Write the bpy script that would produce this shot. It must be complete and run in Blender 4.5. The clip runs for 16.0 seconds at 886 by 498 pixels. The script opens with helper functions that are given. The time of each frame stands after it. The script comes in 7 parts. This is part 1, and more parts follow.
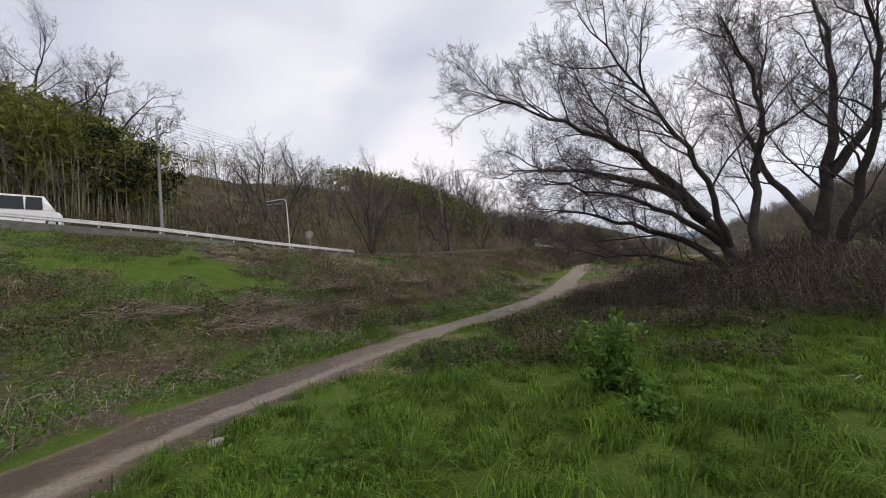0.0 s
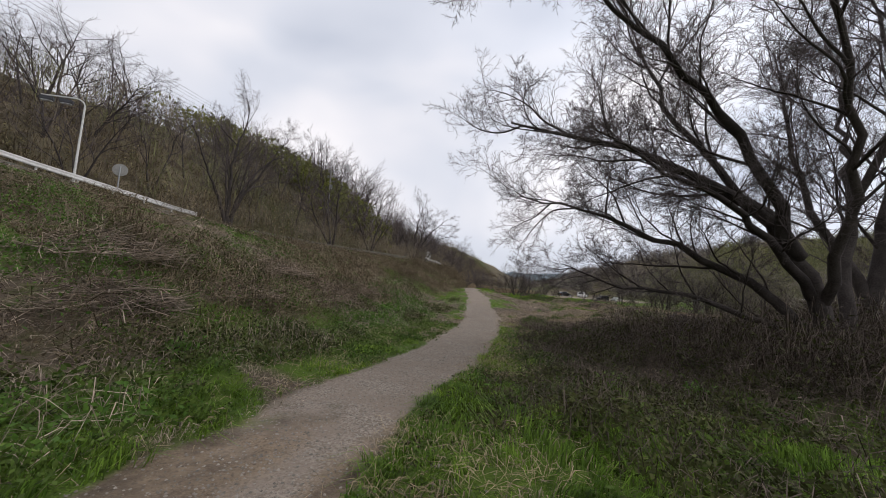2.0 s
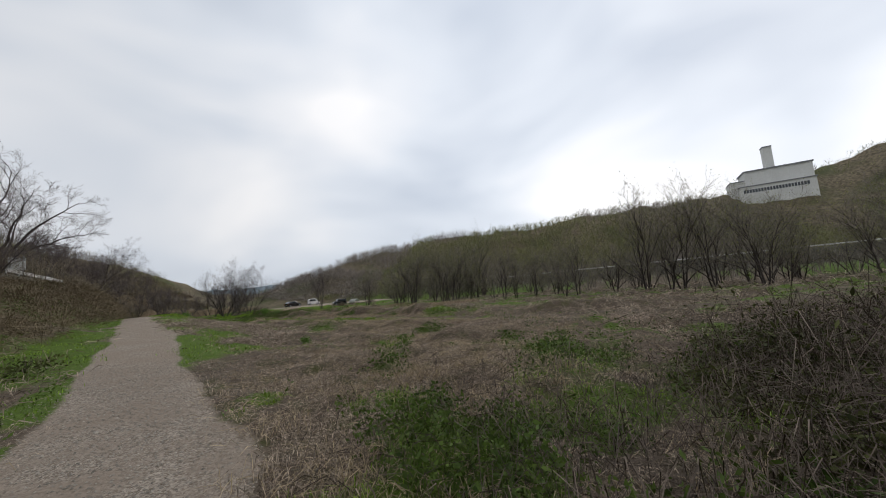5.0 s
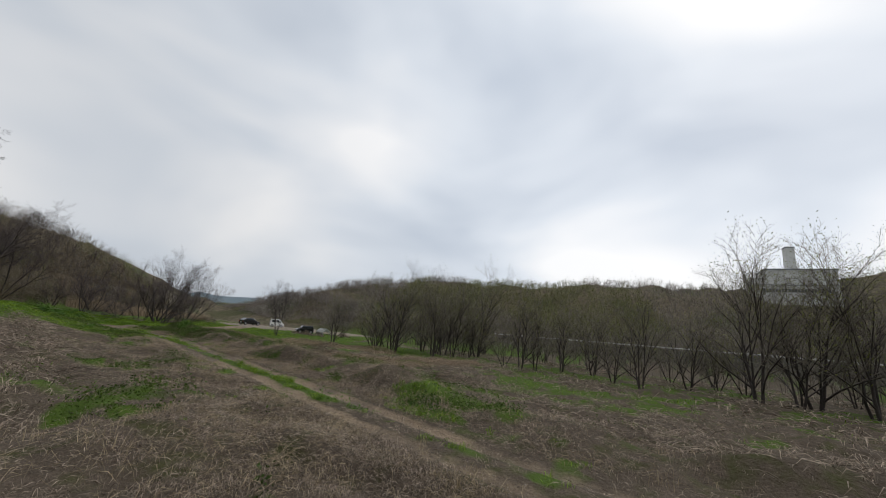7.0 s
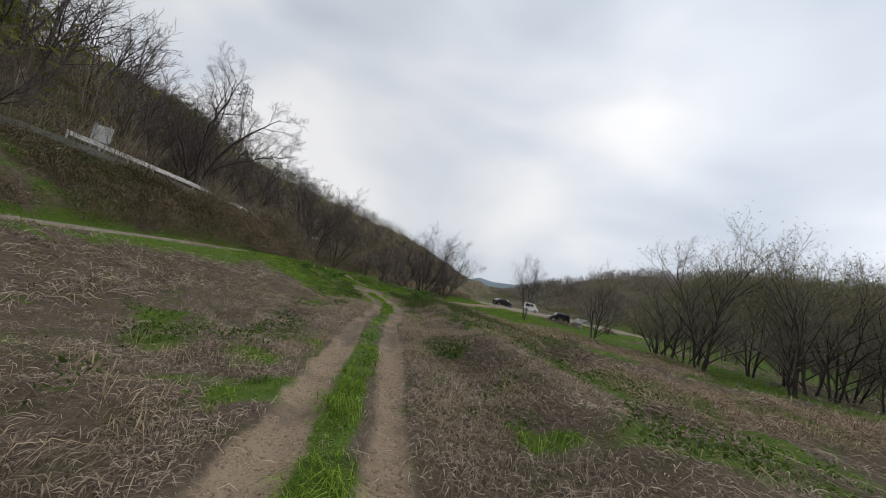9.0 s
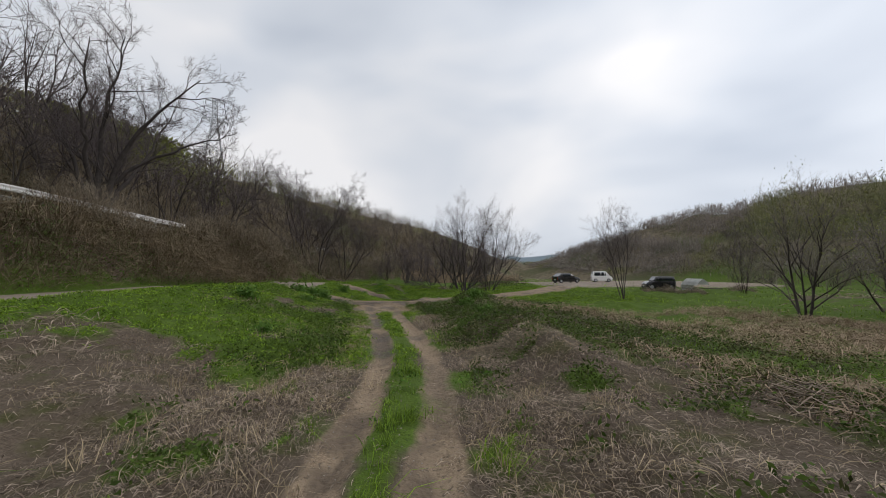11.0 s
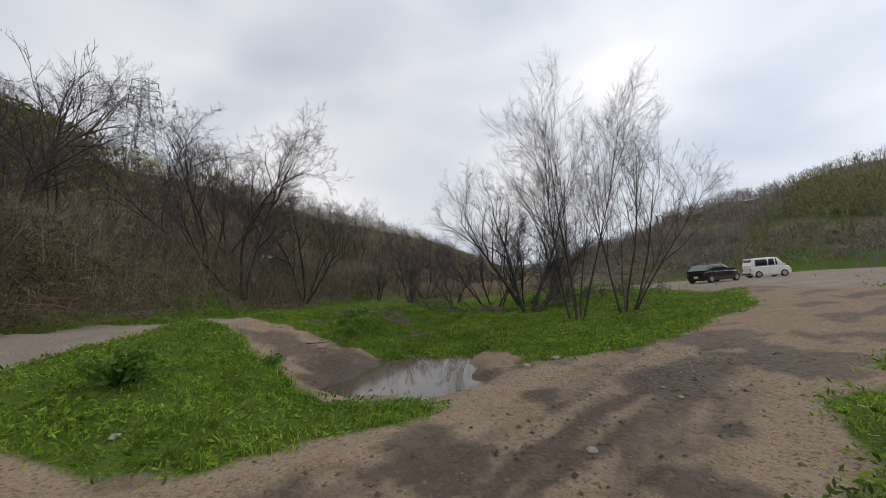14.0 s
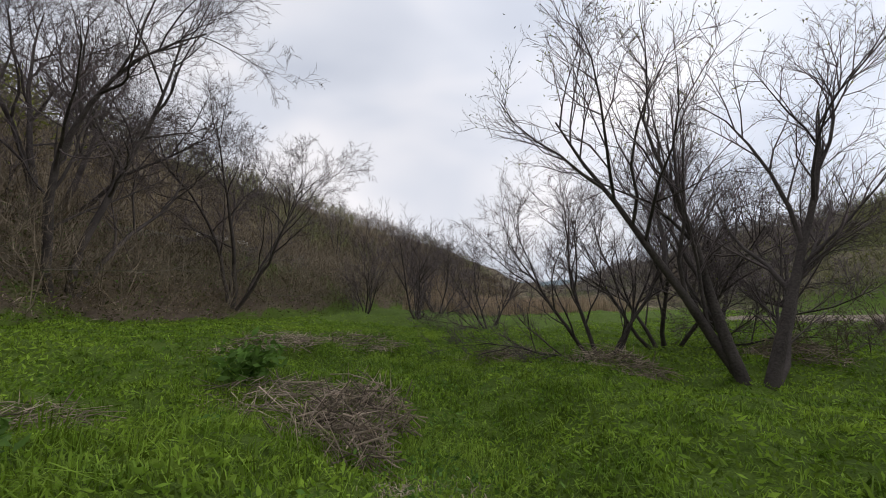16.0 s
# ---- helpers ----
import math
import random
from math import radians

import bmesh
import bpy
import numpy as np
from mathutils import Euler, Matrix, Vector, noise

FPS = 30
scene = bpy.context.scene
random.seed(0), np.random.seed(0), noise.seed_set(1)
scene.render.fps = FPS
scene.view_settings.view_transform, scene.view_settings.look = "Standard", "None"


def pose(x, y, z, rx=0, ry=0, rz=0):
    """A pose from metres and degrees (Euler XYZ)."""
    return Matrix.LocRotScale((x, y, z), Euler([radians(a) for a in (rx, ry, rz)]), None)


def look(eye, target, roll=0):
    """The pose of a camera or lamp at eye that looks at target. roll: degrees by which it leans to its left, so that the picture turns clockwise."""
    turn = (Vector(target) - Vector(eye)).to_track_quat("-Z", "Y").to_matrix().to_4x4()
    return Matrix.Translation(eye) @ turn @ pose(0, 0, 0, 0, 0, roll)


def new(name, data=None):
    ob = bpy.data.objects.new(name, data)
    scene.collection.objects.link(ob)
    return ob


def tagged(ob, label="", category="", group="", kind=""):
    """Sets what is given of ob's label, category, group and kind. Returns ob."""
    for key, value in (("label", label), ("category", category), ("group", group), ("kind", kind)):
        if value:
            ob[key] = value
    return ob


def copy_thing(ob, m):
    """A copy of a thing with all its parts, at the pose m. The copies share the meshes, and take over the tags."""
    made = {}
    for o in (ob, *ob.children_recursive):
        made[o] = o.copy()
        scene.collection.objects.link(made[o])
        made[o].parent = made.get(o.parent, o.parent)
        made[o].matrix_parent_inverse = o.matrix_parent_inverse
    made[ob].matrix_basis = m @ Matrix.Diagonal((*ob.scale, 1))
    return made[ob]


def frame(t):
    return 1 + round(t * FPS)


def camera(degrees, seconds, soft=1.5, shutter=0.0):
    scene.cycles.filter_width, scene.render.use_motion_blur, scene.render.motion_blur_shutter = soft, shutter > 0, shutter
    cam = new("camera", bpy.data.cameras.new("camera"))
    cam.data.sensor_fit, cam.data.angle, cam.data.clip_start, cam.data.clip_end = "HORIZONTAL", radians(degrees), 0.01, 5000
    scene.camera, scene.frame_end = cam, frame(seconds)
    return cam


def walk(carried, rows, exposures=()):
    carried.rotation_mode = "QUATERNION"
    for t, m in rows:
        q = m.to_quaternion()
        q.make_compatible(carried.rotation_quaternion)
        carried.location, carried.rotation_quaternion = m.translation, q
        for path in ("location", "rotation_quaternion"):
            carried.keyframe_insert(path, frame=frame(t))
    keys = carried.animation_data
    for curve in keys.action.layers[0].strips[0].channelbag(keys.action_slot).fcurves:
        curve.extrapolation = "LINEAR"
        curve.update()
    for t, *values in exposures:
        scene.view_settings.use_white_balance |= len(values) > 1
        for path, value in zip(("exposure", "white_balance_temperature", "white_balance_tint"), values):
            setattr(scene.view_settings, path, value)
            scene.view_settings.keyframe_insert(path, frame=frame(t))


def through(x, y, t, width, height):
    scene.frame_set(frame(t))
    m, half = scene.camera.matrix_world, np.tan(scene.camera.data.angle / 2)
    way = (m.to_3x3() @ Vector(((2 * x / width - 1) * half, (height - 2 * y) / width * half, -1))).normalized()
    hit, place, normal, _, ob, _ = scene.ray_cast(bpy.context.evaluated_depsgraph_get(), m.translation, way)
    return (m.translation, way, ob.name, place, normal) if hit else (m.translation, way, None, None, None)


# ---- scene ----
# ---- camera ----
cam = camera(101.0, 16.0, 0.95)
PATH = [
    (0.0, (-26.019, 16.132, 2.612), (-26.444, 18.081, 2.761), -6.25),
    (0.5, (-27.620, 17.563, 2.499), (-27.703, 19.556, 2.649), -2.15),
    (1.0, (-28.799, 19.789, 2.634), (-28.752, 21.781, 2.796), 0.05),
    (1.5, (-29.569, 22.613, 2.725), (-29.442, 24.601, 2.899), 1.57),
    (2.0, (-30.153, 25.398, 2.420), (-29.879, 27.370, 2.609), 3.58),
    (2.5, (-30.099, 28.579, 2.005), (-29.558, 30.492, 2.221), 4.09),
    (3.0, (-29.756, 31.968, 1.769), (-28.970, 33.793, 2.003), 2.67),
    (5.5, (-21.950, 47.992, 2.238), (-20.283, 49.077, 2.446), -5.96),
    (6.0, (-18.977, 50.697, 2.370), (-17.242, 51.670, 2.587), -5.73),
    (6.5, (-15.633, 53.171, 2.584), (-13.943, 54.192, 2.903), -1.82),
    (7.0, (-12.321, 55.572, 2.579), (-10.801, 56.790, 3.035), 5.39),
    (7.5, (-9.000, 58.034, 2.624), (-7.763, 59.541, 3.069), 10.66),
    (8.0, (-6.298, 60.782, 2.465), (-5.373, 62.518, 2.828), 14.23),
    (8.5, (-4.373, 63.906, 2.243), (-3.691, 65.764, 2.530), 14.69),
    (9.0, (-3.146, 67.587, 2.168), (-2.735, 69.534, 2.372), 11.55),
    (11.5, (-1.081, 88.497, 2.457), (-0.779, 90.470, 2.590), -1.12),
    (12.0, (-1.114, 93.011, 2.270), (-0.852, 94.988, 2.420), -0.21),
    (12.5, (-1.020, 97.718, 1.971), (-0.805, 99.696, 2.179), 1.52),
    (13.0, (-0.965, 102.404, 1.683), (-0.743, 104.378, 1.917), 1.23),
    (13.5, (-0.848, 107.137, 1.830), (-0.581, 109.107, 2.052), -1.22),
    (14.0, (-0.549, 111.643, 2.106), (-0.236, 113.607, 2.313), -4.39),
    (14.5, (-0.276, 115.835, 2.296), (0.049, 117.798, 2.495), -5.11),
    (15.0, (-0.127, 119.869, 2.273), (0.226, 121.827, 2.474), -5.27),
    (15.5, (0.070, 123.904, 2.106), (0.422, 125.860, 2.324), -4.55),
    (16.0, (0.481, 127.884, 1.978), (0.745, 129.847, 2.254), -0.71),
]
walk(cam, [(t, look(eye, target, roll)) for t, eye, target, roll in PATH],
     [(0.0, 0.18, 6500, 15), (3.2, 0.14, 6500, 14), (5.5, -0.06, 6500, 10), (6.5, -0.08, 6500, 10), (7.5, -0.24, 6500, 9), (9.0, -0.02, 6500, 10), (12.0, 0.0, 6500, 11), (13.5, -0.02, 6500, 11), (14.5, 0.1, 6500, 13), (16.0, 0.14, 6500, 14)])

# ---- sky and sun: bright overcast afternoon ----
world = bpy.data.worlds.new("overcast_sky")
scene.world = world
world.use_nodes = True
wn, wl = world.node_tree.nodes, world.node_tree.links
wn.clear()
w_out, w_bg = wn.new("ShaderNodeOutputWorld"), wn.new("ShaderNodeBackground")
sky = wn.new("ShaderNodeTexSky")
sky.sky_type, sky.sun_disc = "NISHITA", False
sky.sun_elevation, sky.sun_rotation = radians(36), radians(98)
sky_gain = wn.new("ShaderNodeVectorMath")
sky_gain.operation = "SCALE"
sky_gain.inputs["Scale"].default_value = 0.09
w_co, w_map = wn.new("ShaderNodeTexCoord"), wn.new("ShaderNodeMapping")
w_map.inputs["Scale"].default_value = (1.0, 1.0, 2.0)
cloud_big, cloud_ramp, cloud_mix = (wn.new("ShaderNodeTexNoise"), wn.new("ShaderNodeValToRGB"), wn.new("ShaderNodeMix"))
cloud_big.inputs["Scale"].default_value, cloud_big.inputs["Detail"].default_value, cloud_big.inputs["Roughness"].default_value = 1.9, 3.0, 0.4
cloud_big.inputs["Distortion"].default_value = 0.35
ramp = cloud_ramp.color_ramp
ramp.elements[0].position, ramp.elements[0].color = 0.30, (0.53, 0.585, 0.67, 1)
ramp.elements[1].position, ramp.elements[1].color = 0.66, (0.93, 0.93, 0.94, 1)
mid = ramp.elements.new(0.47)
mid.color = (0.70, 0.745, 0.81, 1)
cloud_mix.data_type = "RGBA"
cloud_mix.inputs[0].default_value = 0.95
wl.new(w_co.outputs["Generated"], w_map.inputs["Vector"])
wl.new(w_map.outputs["Vector"], cloud_big.inputs["Vector"])
wl.new(cloud_big.outputs["Fac"], cloud_ramp.inputs["Fac"])
wl.new(sky.outputs["Color"], sky_gain.inputs[0])
wl.new(sky_gain.outputs["Vector"], cloud_mix.inputs[6])
wl.new(cloud_ramp.outputs["Color"], cloud_mix.inputs[7])
glow_dir, glow_span, glow_mix = wn.new("ShaderNodeVectorMath"), wn.new("ShaderNodeMapRange"), wn.new("ShaderNodeVectorMath")
glow_dir.operation = "DOT_PRODUCT"
glow_dir.inputs[1].default_value = (0.80, -0.12, 0.58)
glow_span.interpolation_type = "SMOOTHSTEP"
glow_span.inputs["From Min"].default_value, glow_span.inputs["From Max"].default_value = 0.1, 1.0
glow_span.inputs["To Min"].default_value, glow_span.inputs["To Max"].default_value = 0.94, 1.24
glow_mix.operation = "SCALE"
wl.new(w_co.outputs["Generated"], glow_dir.inputs[0])
wl.new(glow_dir.outputs["Value"], glow_span.inputs["Value"])
wl.new(cloud_mix.outputs[2], glow_mix.inputs[0])
wl.new(glow_span.outputs[0], glow_mix.inputs["Scale"])
wl.new(glow_mix.outputs["Vector"], w_bg.inputs["Color"])
w_bg.inputs["Strength"].default_value = 1.0
wl.new(w_bg.outputs["Background"], w_out.inputs["Surface"])

sun = new("sun", bpy.data.lights.new("sun", "SUN"))
sun.data.energy, sun.data.angle, sun.data.color = 0.6, radians(25), (1.0, 0.97, 0.92)
sun.matrix_world = look((160, -24, 116), (0, 0, 0))

# ---- numbers of the place ----
# gravel path along the foot of the bank, two-rut farm track, muddy lane to the car park: x, y
PATH_A = np.array([(-36, 2), (-34.3, 14), (-33.8, 23), (-32.4, 28.5), (-30.6, 33), (-27.8, 38.6), (-25.3, 44.5), (-23.2, 52), (-21.6, 60), (-19.6, 68), (-17.8, 78), (-15.6, 90), (-13.4, 100), (-11.8, 109), (-11.0, 118), (-10.2, 126), (-9.6, 133)])
TRACK_B = np.array([(30, 28), (12, 38), (2, 45), (-2.6, 49.5), (-4.8, 54), (-4.7, 60), (-3.9, 66.5), (-3.0, 72), (-2.6, 77), (-1.9, 85), (-0.9, 91), (-0.6, 95), (-1.0, 102), (-1.6, 108), (-2.0, 113)])
LANE = np.array([(-11.3, 121), (-9.6, 117.5), (-6.5, 115.0), (-2.4, 114.0), (1.8, 116.4), (5.5, 118.9), (10, 120.3), (15, 122.4), (20, 126.8), (28, 134)])
EDGE_Y = [-60, 20, 34, 42, 51, 59, 72, 95, 105, 112, 130, 150, 175, 260, 400]
EDGE_X = [-118, -70, -61.5, -57, -52.2, -47.4, -39.5, -24.0, -19.4, -17.6, -18.5, -18.5, -11.0, 30, 110]
EDGE_Z = [12.5, 11.2, 9.8, 8.9, 7.6, 6.5, 6.4, 6.7, 6.2, 5.8, 6.2, 6.8, 7.4, 8, 9]
FOOT_Y = [-60, 10, 22, 35, 46, 58, 70, 83, 97, 108, 120, 135, 150, 260, 400]
FOOT_X = [-60, -40, -38.5, -35.5, -31.8, -26.8, -23.0, -19.8, -16.2, -14.3, -13.6, -12.0, -8.6, 38, 118]
PATH_Z_Y = [0, 48, 56, 67, 80, 95, 106, 118, 128, 134, 150, 170]
PATH_Z = [0, 0.05, 0.35, 0.95, 1.35, 1.7, 1.85, 1.75, 1.5, 1.2, 1.0, 0.9]
RIDGE = [(120, 470, 6), (150, 400, 18), (210, 335, 40), (262, 262, 60), (290, 195, 51), (330, 120, 63), (400, 50, 67), (440, -40, 92), (420, -150, 105), (340, -300, 110)]
ROAD_WIDTH = 7.0
WATER_Z = -2.4


def lattice(ix, iy, seed):
    v = np.sin(ix * 127.1 + iy * 311.7 + seed * 74.7) * 43758.5453
    return v - np.floor(v)


def value_noise(x, y, seed=0):
    xi, yi = np.floor(x), np.floor(y)
    u, v = x - xi, y - yi
    u, v = u * u * (3 - 2 * u), v * v * (3 - 2 * v)
    a, b = lattice(xi, yi, seed), lattice(xi + 1, yi, seed)
    c, d = lattice(xi, yi + 1, seed), lattice(xi + 1, yi + 1, seed)
    return (a * (1 - u) + b * u) * (1 - v) + (c * (1 - u) + d * u) * v


def fbm(x, y, size, seed=0, octaves=4):
    x, y = np.asarray(x, float) / size, np.asarray(y, float) / size
    total, gain, norm = 0, 1.0, 0
    for k in range(octaves):
        total, norm = total + gain * value_noise(x, y, seed + k * 13), norm + gain
        x, y, gain = x * 2.03 + 5.2, y * 2.03 + 1.7, gain * 0.5
    return total / norm


def smooth(a, b, v):
    t = np.clip((v - a) / (b - a), 0, 1)
    return t * t * (3 - 2 * t)


def line_distance(x, y, line):
    """Distance to a polyline and its signed side (right of the way is positive)."""
    best, side = np.full(np.shape(x), 1e9), np.zeros(np.shape(x))
    for (ax, ay), (bx, by) in zip(line[:-1], line[1:]):
        dx, dy = bx - ax, by - ay
        t = np.clip(((x - ax) * dx + (y - ay) * dy) / (dx * dx + dy * dy), 0, 1)
        d = np.hypot(x - ax - t * dx, y - ay - t * dy)
        s = ((x - ax) * dy - (y - ay) * dx) / math.hypot(dx, dy)
        near = d < best
        side = np.where(near, s, side)
        best = np.where(near, d, best)
    return best, side


PUDDLE = (-0.1, 122.4)


def puddle_radius(x, y):
    dx, dy = (x - PUDDLE[0]) * 0.93 - (y - PUDDLE[1]) * 0.36, (x - PUDDLE[0]) * 0.36 + (y - PUDDLE[1]) * 0.93
    return np.hypot(dx / 2.15, dy / 1.75) + 0.3 * (fbm(x, y, 1.1, 71, 3) - 0.5)


def height(x, y):
    x, y = np.asarray(x, float), np.asarray(y, float)
    foot, edge = np.interp(y, FOOT_Y, FOOT_X), np.interp(y, EDGE_Y, EDGE_X)
    edge_z, path_z = np.interp(y, EDGE_Y, EDGE_Z), np.interp(y, PATH_Z_Y, PATH_Z)
    lumps = fbm(x, y, 5.0, 3, 4) - 0.5
    # valley floor: from the path's level down to the track, then to the river
    across = x - foot
    floor_z = path_z * (1 - smooth(3.0, 13.0, across)) + 0.05
    floor_z = floor_z - 0.4 * smooth(18, 45, across) + lumps * 0.45
    floor_z = floor_z + 0.75 * smooth(9, 24, x) * smooth(108, 128, y) * (1 - smooth(150, 185, y))
    floor_z = floor_z + 0.35 * np.exp(-(((x - 2.0) / 2.6) ** 2)) * smooth(58, 68, y) * (1 - smooth(84, 92, y))
    floor_z = floor_z + 0.7 * np.exp(-(((x - 4.6) / 2.7) ** 2)) * smooth(92, 98, y) * (1 - smooth(108, 112, y))
    river = smooth(46, 62, x - 0.12 * (y - 70)) * (1 - smooth(108, 126, x - 0.12 * (y - 70)))
    floor_z = floor_z - 3.6 * river
    floor_z = floor_z + 0.9 * np.exp(-(((x + 15.3) / 4.5) ** 2 + ((y - 36.0) / 4.5) ** 2))
    # bank up to the road
    b = np.clip((foot - x) / np.maximum(foot - edge, 0.5), 0, 1)
    bank = path_z + (edge_z - path_z) * (1 - (1 - b) ** (1.0 + 0.25 * smooth(34, 48, y))) + (lumps * 1.7 + (fbm(x, y, 1.7, 9, 3) - 0.5) * 1.0) * np.sin(b * np.pi) * (1 - 0.75 * b) - 0.35 * smooth(0.6, 0.97, b)
    z = np.where(x > foot, floor_z, bank)
    # road bench and the hillside over it
    d = edge - x
    road_w = ROAD_WIDTH * 1.12
    rise = np.maximum(d - road_w - 0.6, 0)
    top = 27 + 9 * smooth(60, 140, y) + 10 * (fbm(x * 0, y, 45, 21, 2) - 0.5)
    hill = edge_z + 0.02 + top * (1 - np.exp(-rise * 0.86 / top)) + (fbm(x, y, 9, 31, 4) - 0.5) * 5.0 * smooth(0, 8, rise)
    z = np.where(d > 0, np.where(d < road_w, edge_z - 0.15, hill), z)
    # ridges beyond the river
    far = np.zeros_like(z)
    for (ax, ay, ah), (bx, by, bh) in zip(RIDGE[:-1], RIDGE[1:]):
        ex, ey = bx - ax, by - ay
        t = np.clip(((x - ax) * ex + (y - ay) * ey) / (ex * ex + ey * ey), 0, 1)
        dist = np.hypot(x - ax - t * ex, y - ay - t * ey)
        h = ah + (bh - ah) * t
        far = np.maximum(far, h * np.exp(-((dist / (46 + 0.75 * h)) ** 2)))
    z = z + far * (0.9 + 0.35 * (fbm(x, y, 40, 41, 4) - 0.5)) * smooth(100, 180, x + np.abs(y - 90) * 0.15)
    # mountains at the end of the valley
    r = np.hypot(x, y - 60)
    az = np.degrees(np.arctan2(x, y))
    z = z + smooth(900, 2100, r) * (170 * fbm(az * 8, r, 90, 51, 3) * smooth(-60, 0, az) * (1 - 0.45 * smooth(30, 60, az)) - 20)
    # hummocks of old growth
    near = (x > -64) & (x < 60) & (y > -10) & (y < 190)
    hum = (fbm(x, y, 0.95, 121, 2) - 0.5) * 0.42 + (fbm(x, y, 2.4, 123, 2) - 0.5) * 0.55
    hum = hum + 0.7 * np.exp(-(((x + 1.6) / 1.5) ** 2 + ((y - 130.6) / 2.2) ** 2))
    z = z + np.where(near & (d < 0), hum * smooth(0.3, 3.5, -d), 0)
    # worn lanes
    da, _ = line_distance(x, y, PATH_A)
    z = np.where((da < 3.2) & (y < 136), z + (path_z + 0.0 + 0.03 * lumps - z) * (1 - smooth(1.3, 3.2, da)), z)
    db, sb = line_distance(x, y, TRACK_B)
    berm = 0.62 * np.exp(-(((sb - 3.9) / 1.0) ** 2)) * (db < 8) * smooth(0.3, 0.62, fbm(x, y, 6, 111, 2)) * (1 - smooth(92, 100, y))
    z = z + berm
    flat = 0.03 + 0.1 * lumps
    z = np.where(db < 3.0, z + (flat - z) * (1 - smooth(1.0, 3.0, db)), z)
    z = z - 0.11 * np.exp(-((np.abs(sb) - 0.68) / 0.26) ** 2) * (db < 2) * (y < 113.5)
    dl, sl = line_distance(x, y, LANE)
    lane_z = np.interp(np.asarray(x, float), [-11, -8, -4, 0, 4, 10, 20, 28], [1.6, 0.95, 0.1, -0.1, -0.1, 0.1, 0.65, 0.8])
    z = np.where(dl < 4.5, z + (lane_z + 0.06 * lumps - z) * (1 - smooth(1.8, 4.5, dl)), z)
    z = z - 0.07 * np.exp(-((np.abs(sl) - 0.7) / 0.3) ** 2) * (dl < 2) * smooth(-6, -3, x)
    churn = (fbm(x * 0.32, sl * 1.9, 0.7, 181, 3) - 0.5) * 0.24 + (fbm(x, y, 0.35, 183, 2) - 0.5) * 0.05
    z = z + churn * (1 - smooth(1.6, 2.9, dl)) * smooth(-7, -3, x) * (1 - smooth(8, 12, x))
    # car park: a level gravel apron
    lot = smooth(0, 4, 16 - np.abs(x - 36)) * smooth(0, 4, 13 - np.abs(y - 137))
    z = z + (0.8 - z) * lot
    # hollow of the puddle and the wet ditch behind it
    z = z - 0.72 * np.exp(-(puddle_radius(x, y) ** 2) * 0.7)
    z = z - 0.35 * np.exp(-(((x - 1.6) / 2.4) ** 2 + ((y - 130) / 7) ** 2))
    return z

# ---- materials ----
def nodes_of(m):
    return m.node_tree.nodes, m.node_tree.links


